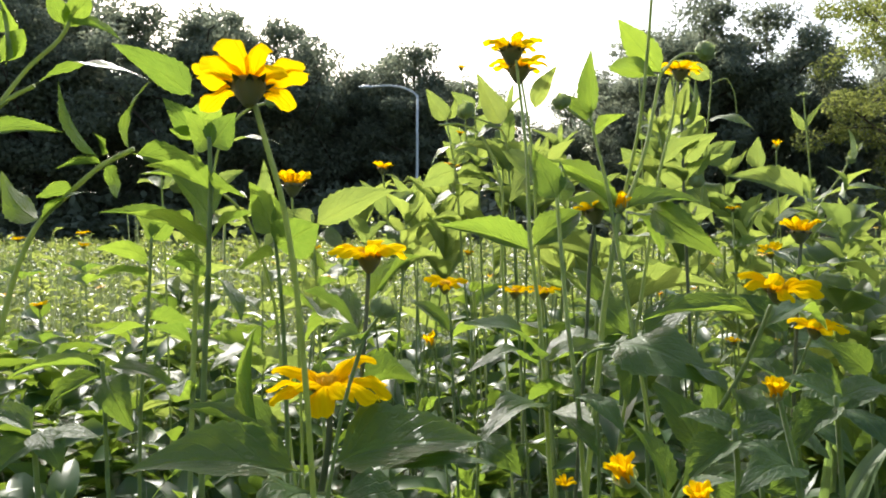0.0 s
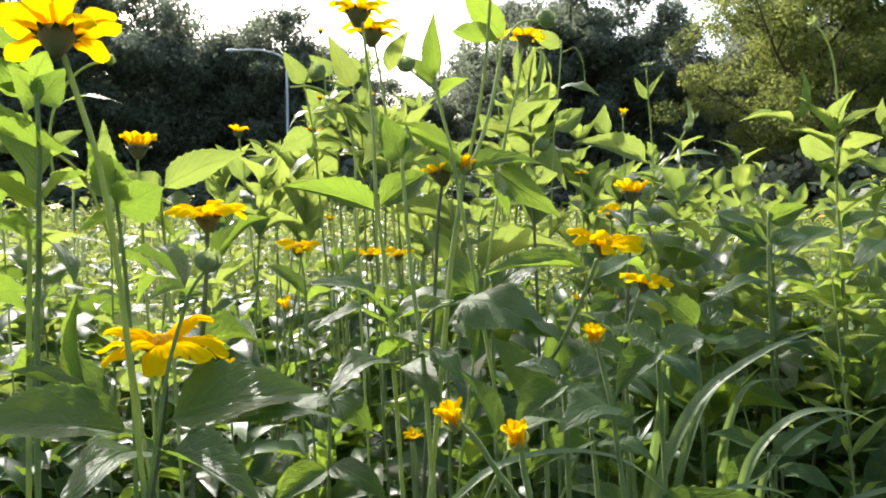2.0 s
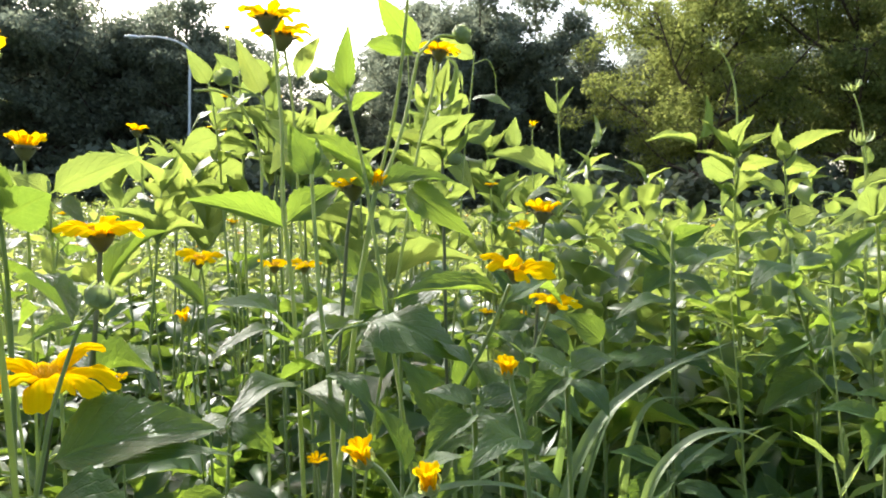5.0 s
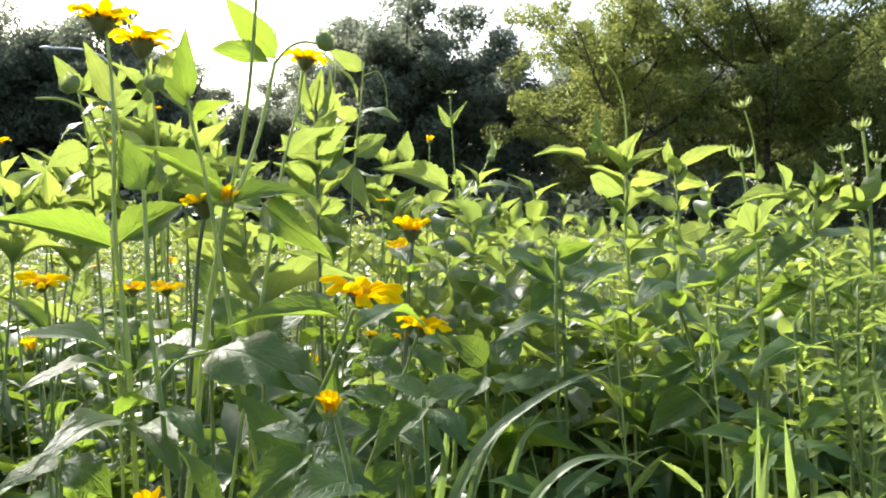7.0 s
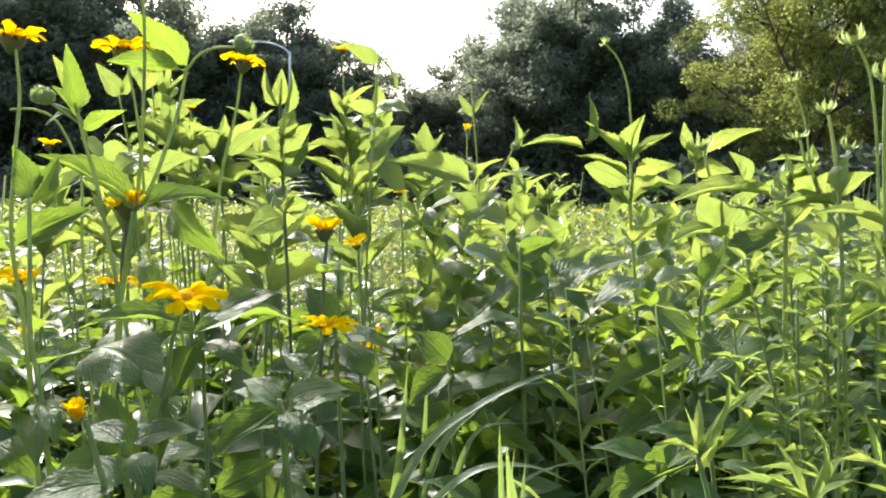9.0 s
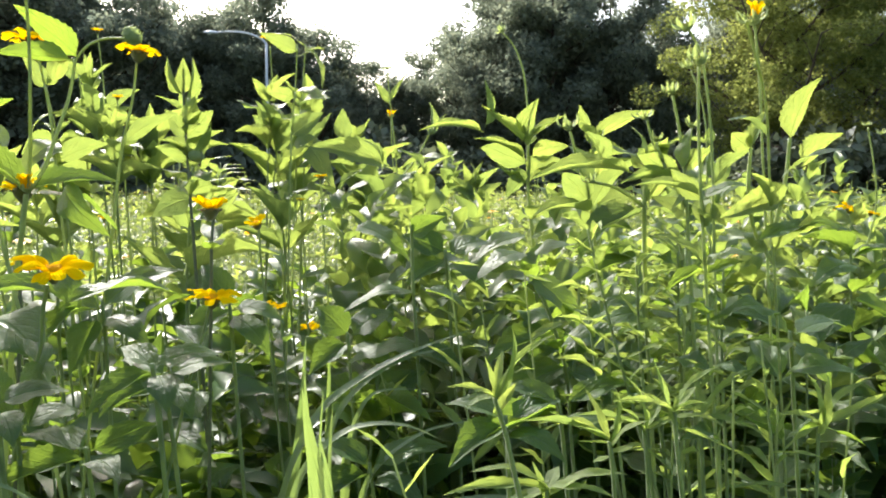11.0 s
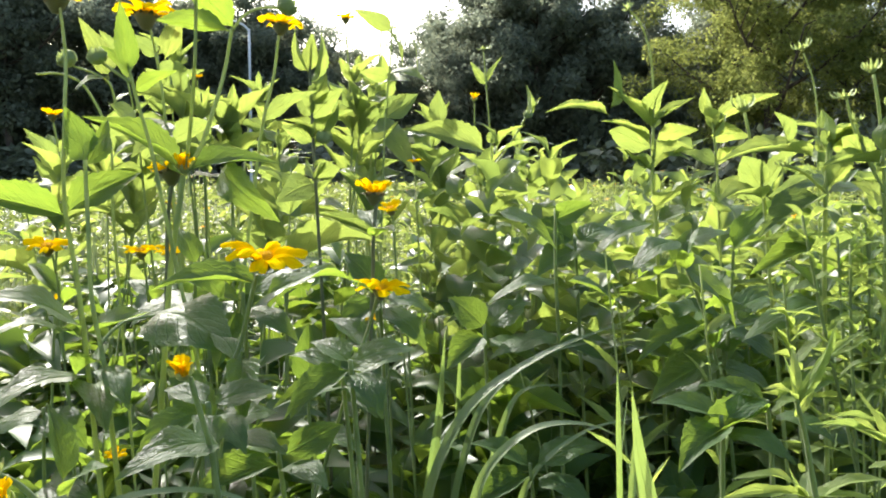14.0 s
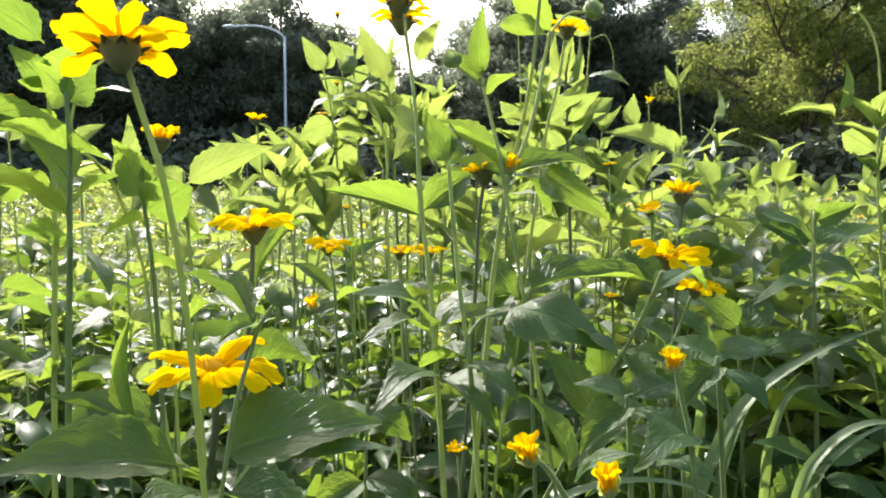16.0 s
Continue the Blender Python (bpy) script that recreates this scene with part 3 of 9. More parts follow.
# x, y and height of each tree of the far row
for i, (x, y, h) in enumerate(((-36, 46, 17), (-31, 43, 18), (-26.5, 47, 17), (-22, 43, 15.4), (-17.5, 46, 14.3), (-13.2, 43, 13.9),
                               (-9.2, 46, 13.5), (-7.4, 50, 11.6), (-5.6, 48, 11.8), (-3.9, 50, 12.4), (-2.2, 46, 12.4), (0.7, 48, 11.0), (3.6, 50, 8.9), (7.0, 50, 9.7),
                               (10.2, 46, 11.0), (11.8, 52, 14.4), (13.4, 44, 14.6), (15.6, 52, 15.0), (17.0, 45, 14.0), (21, 47, 12.4), (26, 48, 14), (32, 50, 16), (39, 50, 16), (47, 50, 17))):
    s = h / 14
    w = max(s, 0.72) * (1.12 if x < -12 else 1.0)
    tree("broadleaf_tree", OAK[i % 3], (x, y, 0), (w, w, s), rng.uniform(0, 360), DARK_TREE)
for x, y, h in ((-34, 53, 18), (-24, 53, 17), (-15.5, 53, 15.5), (-40, 60, 17), (-28, 58, 16), (-19, 60, 14.5), (-11, 60, 12), (-3, 62, 10.5), (6, 64, 8), (14, 60, 14), (23, 60, 13), (34, 62, 16), (48, 64, 17)):
    s = h / 14
    tree("broadleaf_tree", THIN[0], (x, y, 0), (1.3, 1.3, s), rng.uniform(0, 360), DARK_TREE)
for (x, y, h), k in zip(((20.6, 33, 13.8), (26.0, 30, 15.0), (33, 32, 15), (30, 24, 13)), (0, 1, 1, 1)):
    s = h / 15
    tree("spreading_tree", BIG[k], (x, y, 0), (s, s, s), rng.uniform(0, 360), ("broad yellow-green tree with low spreading limbs", "broad mid-green tree with low spreading limbs")[k])


def shrub_mesh(seed, leaves=1250):
    nrg = np.random.RandomState(seed)
    c = nrg.uniform(-1, 1, (26, 3)) * np.array([1.9, 1.2, 0.9]) + np.array([0, 0, 1.25])
    pick = nrg.randint(0, len(c), leaves)
    d = nrg.normal(size=(leaves, 3))
    d /= np.linalg.norm(d, axis=1, keepdims=True)
    at = c[pick] + d * (nrg.uniform(0.2, 1, leaves) * 0.62)[:, None]
    at[:, 2] = np.abs(at[:, 2])
    ln = nrg.uniform(0.6, 1.3, leaves) * 0.39
    return replicate("foliage", *TREE_LEAF, leaf_spots(at, d + nrg.normal(size=d.shape) * 0.7, d + np.array([0, 0, 0.8]), ln, ln), SHRUB)


def shrub_stems(seed):
    r = random.Random(seed)
    chunks = []
    for i in range(7):
        e = Vector((r.uniform(-1.5, 1.5), r.uniform(-0.9, 0.9), r.uniform(1.2, 2.0)))
        chunks.append(tube(smooth_line([(e.x * 0.1, e.y * 0.1, -0.05), e * 0.5 + Vector((0, 0, 0.2)), e], 3), 0.03, 0.01, 5))
    return mesh_of("wood", *joined(chunks), BARK)


# shrub rows added to make up the dark band of shade under the trees
SHRUBS = [(shrub_stems(k), shrub_mesh(k)) for k in (31, 32)]
for row, (y, z) in enumerate(((40.5, 1.0), (44, 1.5), (52, 2.3), (29.5, 1.2))):
    for i in range(30):
        x = -48 + 3.8 * i + rng.uniform(-0.8, 0.8) + row * 1.7
        if row == 3 and not 15 < x < 46:
            continue
        if abs(x + 1.7) < 1.2 and row == 0:
            continue
        ob = new("shrub")
        yy = y + rng.uniform(-0.8, 0.8) - (6 if x > 16 and row < 3 else 0)
        ob.matrix_basis = pose(x, yy, 0, 0, 0, rng.choice((0, 180)) + rng.uniform(-20, 20))
        tagged(ob, "leafy shrub added to fill the shade below the trees", "shrub", "undergrowth below the trees")
        s = Matrix.Diagonal((1.3, 1.2, z * rng.uniform(0.75, 1.15), 1))
        piece("wood", SHRUBS[i % 2][0], ob, s)
        piece("foliage", SHRUBS[i % 2][1], ob, s)


# ---- the meadow further off, as one growth ----
def field(name, seed, count, y0, y1, per, tmpl, size, tall, label, half=1.0, material=None):
    nrg = np.random.RandomState(seed)
    y = np.sqrt(nrg.uniform(y0 ** 2, y1 ** 2, count))
    x = 0.2 + (0.25 + nrg.uniform(-half, half, count)) * (y + 0.35)
    h = tall + nrg.normal(0, 0.10, count)
    h += np.where(nrg.uniform(size=count) < (0.0 if y0 < 1 else 0.12 if y1 < 10 else 0.05), nrg.uniform(0.06, 0.26, count), 0)
    k = np.repeat(np.arange(count), per)
    n = len(k)
    u = 1 - nrg.uniform(0, 1, n) ** 1.6 * 0.75
    a = nrg.uniform(0, 2 * np.pi, n)
    lean = nrg.normal(0, 0.05, (count, 2))
    at = np.stack([x[k] + lean[k, 0] * u, y[k] + lean[k, 1] * u, h[k] * u], 1)
    along = np.stack([np.cos(a), np.sin(a), nrg.uniform(-0.25, 0.9, n)], 1)
    ln = size * nrg.uniform(0.6, 1.3, n)
    wd = ln * nrg.uniform(0.36, 0.55, n)
    me = replicate(name, *tmpl, leaf_spots(at, along, np.array([-0.08, -0.16 if y0 < 1 else 0.0, 1.0]) + nrg.normal(0, 0.35, (n, 3)), wd, ln), material or LEAF_SMALL)
    tagged(new(name, me), label, "meadow plants", kind="stuff")
    return x, y, h


v, f, _ = blade(ovate, 3, 1, 0.10, 0.25, 0.03)
MID_LEAF = (v, f)
v, f, _ = blade(ovate, 2, 1, 0.12, 0.3, 0.0)
FAR_LEAF = (v, f)
v, f, _ = blade(ovate, 4, 1, 0.10, 0.25, 0.04, 0.0, 5, 0.0, 0.2)
LOW_LEAF = (v, f)
v, f, _ = blade(ovate, 7, 2, 0.10, 0.28, 0.05, 0.04, 3, 0.03, 0.22)
FINE_LEAF = (v, f)
TALL = 0.74
xs, ys, hs = field("meadow_growth", 1, 1900, 1.6, 6.5, 32, MID_LEAF, 0.044, TALL, "dense leafy yellow-flowered meadow plants in sun")
# undergrowth leaves carry their shade in the darker leaf colour
field("undergrowth", 3, 1350, 0.92, 2.3, 20, LOW_LEAF, 0.082, 0.64, "shaded leaves low down among the stems", material=LEAF_SHADED)
xf, yf, hf = field("far_meadow_growth", 2, 7600, 6.0, 40.0, 10, FAR_LEAF, 0.112, TALL, "leafy sunlit meadow reaching to the trees")


def thicket(name, seed, count, x0, x1, y0, y1, low, high, size, label):
    """Crowded leafy stalks with crossed pairs of leaves; x as a share of y, heights between low and high."""
    nrg = np.random.RandomState(seed)
    y = nrg.uniform(y0, y1, count)
    x = nrg.uniform(x0, x1, count) * y
    h = nrg.uniform(low, high, count) + 0.03 * (y - y0)
    lean = nrg.normal(0, 0.035, (count, 2))
    rows, at, along, ln = 7, [], [], []
    for i in range(rows):
        turn = nrg.uniform(0, np.pi, count)
        up = h - 0.27 * (1 - i / (rows - 1)) ** 1.1 - 0.004
        top = i / (rows - 1)
        for side in (0, np.pi):
            a = turn + side
            at.append(np.stack([x + lean[:, 0] * up, y + lean[:, 1] * up, up + nrg.uniform(-0.01, 0.01, count)], 1))
            along.append(np.stack([np.cos(a), np.sin(a), nrg.uniform(0.0, 0.6, count) + 1.1 * top ** 3], 1))
            ln.append(size * nrg.uniform(0.75, 1.15, count) * (1 - 0.5 * top ** 2))
    at, along, ln = np.concatenate(at), np.concatenate(along), np.concatenate(ln)
    n = len(at)
    normal = np.array([0.0, -0.05, 0.9]) + nrg.uniform(-0.5, 0.5, (n, 3))
    me = replicate(name, *FINE_LEAF, leaf_spots(at, along, normal, ln * nrg.uniform(0.34, 0.52, n), ln), YOUNG_MASS)
    tagged(new(name, me), label, "meadow plants", kind="stuff")


def meadow_around():
    """The same meadow beside and behind the walk, more loosely built."""
    nrg = np.random.RandomState(6)
    x = np.concatenate([nrg.uniform(-11, 12, 3600), nrg.uniform(-3.2, 3.8, 2600)])
    y = np.concatenate([nrg.uniform(-9, 10, 3600), nrg.uniform(-2.6, 4.4, 2600)])
    ahead = (y > -0.3) & (np.abs(x - 0.2 - 0.25 * (y + 0.35)) < 0.97 * (y + 0.35))
    track = (np.abs(x - 0.25) < 0.9) & (np.abs(y) < 0.65)
    x, y = x[~ahead & ~track], y[~ahead & ~track]
    k = np.repeat(np.arange(len(x)), 12)
    n = len(k)
    h = np.clip(0.72 + nrg.normal(0, 0.1, len(x)), 0.4, 0.98)
    u = 1 - nrg.uniform(0, 1, n) ** 1.6 * 0.75
    a = nrg.uniform(0, 2 * np.pi, n)
    at = np.stack([x[k], y[k], h[k] * u], 1)
    along = np.stack([np.cos(a), np.sin(a), nrg.uniform(-0.25, 0.9, n)], 1)
    ln = 0.12 * nrg.uniform(0.6, 1.3, n)
    me = replicate("meadow_around", *FAR_LEAF, leaf_spots(at, along, np.array([0, 0, 1.0]) + nrg.normal(0, 0.35, (n, 3)), ln * 0.46, ln), LEAF_SMALL)
    tagged(new("meadow_around", me), "leafy meadow growth on all sides of the walk", "meadow plants", kind="stuff")


meadow_around()
thicket("leafy_thicket", 61, 52, 0.40, 1.25, 1.0, 1.6, 0.92, 1.05, 0.094, "crowded leafy stalks on the sunny side of the meadow")


def field_stems():
    nrg = np.random.RandomState(9)
    tri = [(math.cos(a) * 1.0, 0, math.sin(a) * 1.0) for a in (0, 2.09, 4.19)]
    v = tri + [(x, 1, z) for x, _, z in tri]
    f = [(0, 1, 4, 3), (1, 2, 5, 4), (2, 0, 3, 5)]
    n = len(xs)
    at = np.stack([xs, ys, np.zeros(n)], 1)
    along = np.stack([nrg.normal(0, 0.05, n), nrg.normal(0, 0.05, n), np.ones(n)], 1)
    m = leaf_spots(at, along, np.tile(np.array([[0, 1.0, 0]]), (n, 1)), np.full(n, 0.0025), hs * 1.03)
    m[:, :3, 2] *= (0.0025 / hs)[:, None]
    tagged(new("meadow_stems", replicate("meadow_stems", v, f, m, STEM)), "thin upright green stems of the meadow plants", "meadow plants", kind="stuff")


field_stems()


def thin_stems(name, seed, count, y0, y1, tall, thick, label, lean=0.09, material=None, middle=0.25, half=0.85):
    """Slender leaning stalks between the larger plants."""
    nrg = np.random.RandomState(seed)
    tri = [(math.cos(a), 0, math.sin(a)) for a in (0, 2.09, 4.19)]
    v = tri + [(x * 0.15, 1, z * 0.15) for x, _, z in tri]
    f = [(0, 1, 4, 3), (1, 2, 5, 4), (2, 0, 3, 5)]
    y = np.sqrt(nrg.uniform(y0 ** 2, y1 ** 2, count))
    x = 0.2 + (middle + nrg.uniform(-half, half, count)) * (y + 0.2)
    h = tall + nrg.normal(0, 0.09, count)
    along = np.stack([nrg.normal(0, lean, count), nrg.normal(0, lean, count), np.ones(count)], 1)
    r = thick * nrg.uniform(0.6, 1.3, count)
    m = leaf_spots(np.stack([x, y, np.zeros(count)], 1), along, np.tile(np.array([[0, 1.0, 0]]), (count, 1)), r, h)
    m[:, :3, 2] *= (r / h)[:, None]
    tagged(new(name, replicate(name, v, f, m, material or STEM)), label, "stalks", kind="stuff")


# crowded stalks use the darkened stem colour in place of shade
thin_stems("meadow_stalks", 14, 170, 1.0, 2.4, 0.82, 0.0017, "thin green stalks crowded among the leaves", material=STEM_SHADED)
thin_stems("dry_stalks", 15, 260, 1.1, 3.4, 0.80, 0.0013, "dry straw-coloured stalks leaning among the leaves", 0.42, STRAW, -0.35, 0.45)
thin_stems("low_twigs", 16, 110, 0.75, 1.9, 0.72, 0.0011, "dry pale twigs low among the stems", 0.55, STRAW)


thin_stems("fine_stalks", 18, 650, 1.3, 5.0, 0.79, 0.0013, "fine upright green stalks over the open meadow", 0.30, STEM, -0.30, 0.42)


def meadow_grass(name, seed, count, y0, y1, length, width, label):
    """Loose arching grass between the flowering plants."""
    nrg = np.random.RandomState(seed)
    v, f = [], []
    for i in range(7):
        u = i / 6
        for s in (-0.5, 0.5):
            v.append((s * (1 - u ** 2 * 0.95), u * (1 - 0.25 * u * u), -0.35 * u ** 2.5))
    f = [(2 * i, 2 * i + 1, 2 * i + 3, 2 * i + 2) for i in range(6)]
    y = np.sqrt(nrg.uniform(y0 ** 2, y1 ** 2, count))
    x = 0.2 + (0.25 + nrg.uniform(-0.95, 0.95, count)) * (y + 0.2)
    a = nrg.uniform(0, 2 * np.pi, count)
    t = nrg.uniform(0.1, 0.55, count)
    along = np.stack([np.cos(a) * t, np.sin(a) * t, np.ones(count)], 1)
    normal = np.stack([-np.cos(a), -np.sin(a), t], 1)
    ln = length * nrg.uniform(0.75, 1.2, count)
    w = width * nrg.uniform(0.5, 1.5, count)
    me = replicate(name, v, f, leaf_spots(np.stack([x, y, np.zeros(count)], 1), along, normal, w, ln), MEADOW_GRASS)
    tagged(new(name, me), label, "grass", kind="stuff")


meadow_grass("meadow_grass", 15, 1100, 0.9, 3.2, 0.82, 0.005, "loose arching green grass among the flowers")
meadow_grass("near_grass", 19, 190, 0.62, 1.1, 0.76, 0.006, "thin pale grass blades among the nearest plants")
meadow_grass("far_meadow_grass", 16, 6000, 2.6, 18.0, 0.84, 0.008, "pale grass standing in the meadow")


def field_blossoms():
    """Small yellow flowers of the growth further off."""
    nrg = np.random.RandomState(12)
    v, f, _ = blade(petal_width, 2, 1, 0.1, -0.1, 0.0)
    i = nrg.choice(len(xs), 110, replace=False)
    j = nrg.choice(len(xf), 330, replace=False)
    c = np.concatenate([np.stack([xs[i], ys[i], hs[i] + nrg.uniform(0.03, 0.14, len(i))], 1), np.stack([xf[j], yf[j], hf[j] + nrg.uniform(0.04, 0.14, len(j))], 1)])
    k = np.repeat(np.arange(len(c)), 9)
    n = len(k)
    a = np.tile(np.arange(9) * 2 * np.pi / 9, len(c)) + nrg.uniform(-0.2, 0.2, n)
    along = np.stack([np.cos(a), np.sin(a), nrg.uniform(-0.1, 0.4, n)], 1)
    up = np.stack([nrg.normal(0, 0.3, len(c)), nrg.normal(0, 0.3, len(c)), np.ones(len(c))], 1)[k]
    along -= up * np.sum(along * up, 1, keepdims=True) * 0.6
    ln = nrg.uniform(0.018, 0.026, n)
    me = replicate("meadow_blossoms", v, f, leaf_spots(c[k], along, up, ln * 0.5, ln), PETAL_FAR)
    tagged(new("meadow_blossoms", me), "small bright yellow daisy flowers over the meadow", "flowers", kind="stuff")
    v, f = dome(0.007, 0.006, 2, 6)
    v2, f2 = tube([Vector((0, 0, -0.13)), Vector((0, 0, -0.05)), Vector((0, 0, 0))], 0.0015, 0.004, 4)
    m = np.tile(np.eye(4), (len(c), 1, 1))
    m[:, :3, 3] = c
    tagged(new("meadow_blossom_discs", replicate("meadow_blossom_discs", v, f, m, DISC)), "orange centres of the meadow flowers", "flowers", kind="stuff")
    tagged(new("meadow_blossom_stalks", replicate("meadow_blossom_stalks", v2, f2, m, STEM)), "green stalks of the meadow flowers", "flowers", kind="stuff")


field_blossoms()


# ---- the nearest plants, one by one ----
UP, TOWARDS, SUNNY, AWAY, UNDER = (0, -0.25, 1), (0, -0.9, 0.45), (-0.28, -0.36, 0.89), (0.05, 0.4, 0.9), (0.1, 0.75, 0.6)
SUNWARDS, TILTED, DIMMED = (-0.1, 0.85, 0.5), (0.40, -0.34, 0.85), (0.10, -0.38, 0.92)
LEFTWARDS, RIGHTWARDS = (-0.75, -0.35, 0.55), (0.75, -0.35, 0.55)
GLARE = (-0.41, -0.24, 0.88)
SHINING = (-0.27, -0.31, 0.90)
LIT = []                # broad leaves that stand in full sun
GROUP = "yellow-flowered plants near the path"


def add_blade(parent, pts, width, facing):
    """A long grass blade along a line, tapering to its end."""
    o = parent.matrix_basis.translation
    line = smooth_line([Vector(q) - o for q in pts], 7)
    n = len(line) - 1
    BLOOMS.extend((q.x + o.x, q.y + o.y, q.z + o.z - 0.07) for q in line[::2] if q.z + o.z > 0.74)
    verts, faces, uvs = [], [], []
    for i, q in enumerate(line):
        d = (line[min(i + 1, n)] - line[max(i - 1, 0)]).normalized()
        s = d.cross(Vector(facing)).normalized()
        up = s.cross(d)
        w = width * 0.5 * min(1, 0.15 + 1.7 * i / n) * max(0.03, 1 - (i / n) ** 3.2)
        for k in (-1, -0.5, 0, 0.5, 1):
            verts.append(q + s * w * k + up * abs(k) * w * 0.45)
            uvs.append((0.5 + 0.5 * k, i / n))
    for i in range(n):
        for k in range(4):
            faces.append((i * 5 + k, i * 5 + k + 1, i * 5 + k + 6, i * 5 + k + 5))
    return piece("blade", mesh_of("blade", verts, faces, GRASS, uvs), parent, Matrix())


def add_shining(parent, base, tip, width, kind):
    """A broad leaf turned so that the sun glances off it."""
    LIT.append((Vector(base) + Vector(tip)) / 2)
    return add_leaf(parent, base, tip, width, SHINING, kind, label="broad leaf shining white in the sun")


p = thing("sunflower_plant", (0.007, 0.528, 0), 'tall bare stalk with a large backlit yellow flower', "plant", GROUP)
add_stem(p, [(0.007, 0.528, 0.000), (0.006, 0.505, 0.630), (0.003, 0.440, 0.899), (0.002, 0.430, 0.938), (-0.001, 0.425, 0.974), (-0.005, 0.420, 1.003), (-0.011, 0.418, 1.025), (-0.015, 0.415, 1.041)], 0.0013, 0.0011)
add_flower(p, (-0.016, 0.415, 1.045), (-0.06, 0.30, 0.95), 0.047, 12, 24, 440, 0.27, 0.42, 30)

p = thing("sunflower_plant", (-0.063, 0.545, 0), 'stocky plant with orange-yellow flower above broad dark leaves', "plant", GROUP)
add_stem(p, [(-0.063, 0.545, 0.000), (-0.050, 0.545, 0.593), (-0.010, 0.545, 0.848), (-0.007, 0.545, 0.866), (-0.005, 0.545, 0.884), (-0.006, 0.545, 0.904)], 0.0022, 0.0017, STEM_DARK)
add_flower(p, (-0.007, 0.550, 0.907), (0.05, -0.15, 1), 0.068, 13, 6, 578, 0.24, 0.38, 18)
add_leaf(p, (0.000, 0.520, 0.872), (0.075, 0.520, 0.891), 0.055, DIMMED, 0)
add_leaf(p, (-0.016, 0.520, 0.868), (-0.096, 0.500, 0.880), 0.046, DIMMED, 0)
add_leaf(p, (0.002, 0.530, 0.852), (0.080, 0.500, 0.885), 0.025, TILTED, 3)
add_leaf(p, (-0.027, 0.530, 0.883), (-0.093, 0.570, 0.898), 0.019, DIMMED, 4)
add_leaf(p, (-0.033, 0.500, 0.897), (-0.039, 0.500, 0.942), 0.009, LEFTWARDS, 2)
add_leaf(p, (-0.009, 0.520, 0.864), (-0.126, 0.600, 0.840), 0.022, UP, 3)
add_leaf(p, (-0.003, 0.500, 0.862), (-0.022, 0.420, 0.870), 0.027, DIMMED, 1)
add_leaf(p, (0.004, 0.500, 0.862), (0.052, 0.440, 0.863), 0.027, DIMMED, 2)

p = thing("sunflower_plant", (-0.046, 0.450, 0), 'slender stalk with a closed round green bud', "plant", GROUP)
add_stem(p, [(-0.046, 0.450, 0.000), (-0.031, 0.450, 0.621), (0.010, 0.450, 0.887), (0.014, 0.450, 0.911), (0.020, 0.450, 0.933), (0.025, 0.450, 0.947), (0.030, 0.450, 0.954)], 0.0010, 0.0008)
add_bud(p, (0.032, 0.445, 0.958), (0.3, 0, 1), 0.0107)
add_leaf(p, (0.021, 0.460, 0.945), (-0.009, 0.500, 0.966), 0.013, TILTED, 2)
add_leaf(p, (0.020, 0.470, 0.942), (-0.021, 0.550, 0.937), 0.011, UP, 1)
add_leaf(p, (0.021, 0.460, 0.943), (0.014, 0.420, 0.948), 0.009, TILTED, 0)

p = thing("sunflower_plant", (-0.017, 0.620, 0), 'hairy green stalk topped by a yellow ray flower', "plant", GROUP)
add_stem(p, [(-0.017, 0.620, 0.000), (-0.012, 0.620, 0.617), (0.002, 0.620, 0.881), (0.005, 0.620, 0.916), (0.007, 0.620, 0.945), (0.008, 0.620, 0.971)], 0.0017, 0.0014, STEM_DARK)
add_flower(p, (0.009, 0.614, 0.976), (0, -0.05, 1), 0.052, 13, 12, 652, 0.28, 0.42, 10)
add_leaf(p, (0.005, 0.660, 0.934), (0.033, 0.750, 0.982), 0.011, SUNNY, 0)
add_leaf(p, (0.003, 0.630, 0.890), (-0.038, 0.700, 0.897), 0.015, UP, 3)
add_leaf(p, (0.003, 0.630, 0.890), (0.045, 0.550, 0.917), 0.015, TILTED, 2)

p = thing("sunflower_plant", (-0.091, 0.970, 0), 'hairy green stalk topped by a yellow ray flower', "plant", GROUP)
add_stem(p, [(-0.091, 0.970, 0.000), (-0.095, 0.970, 0.666), (-0.105, 0.970, 0.952), (-0.107, 0.970, 0.999), (-0.109, 0.970, 1.030)], 0.0018, 0.0014)
add_flower(p, (-0.108, 0.970, 1.044), (0.02, -0.02, 1), 0.046, 12, 48, 518, 0.42, 0.42, 0)
add_leaf(p, (-0.106, 0.970, 0.999), (-0.121, 0.900, 0.976), 0.031, TOWARDS, 0)
add_leaf(p, (-0.104, 0.970, 1.002), (-0.162, 1.050, 1.010), 0.025, UNDER, 1)
add_leaf(p, (-0.105, 0.970, 0.975), (-0.068, 0.950, 0.953), 0.021, UP, 2)

p = thing("sunflower_plant", (0.005, 1.330, 0), 'hairy green stalk topped by a yellow ray flower', "plant", GROUP)
add_stem(p, [(0.005, 1.330, 0.000), (-0.005, 1.330, 0.686), (-0.033, 1.330, 0.979), (-0.039, 1.330, 1.038), (-0.045, 1.330, 1.087)], 0.0018, 0.0013)
add_flower(p, (-0.045, 1.330, 1.091), (0.05, 0, 1), 0.037, 10, 32, 677, 0.36, 0.4, 0)
add_leaf(p, (-0.037, 1.330, 1.021), (-0.072, 1.300, 1.070), 0.025, TOWARDS, 1)
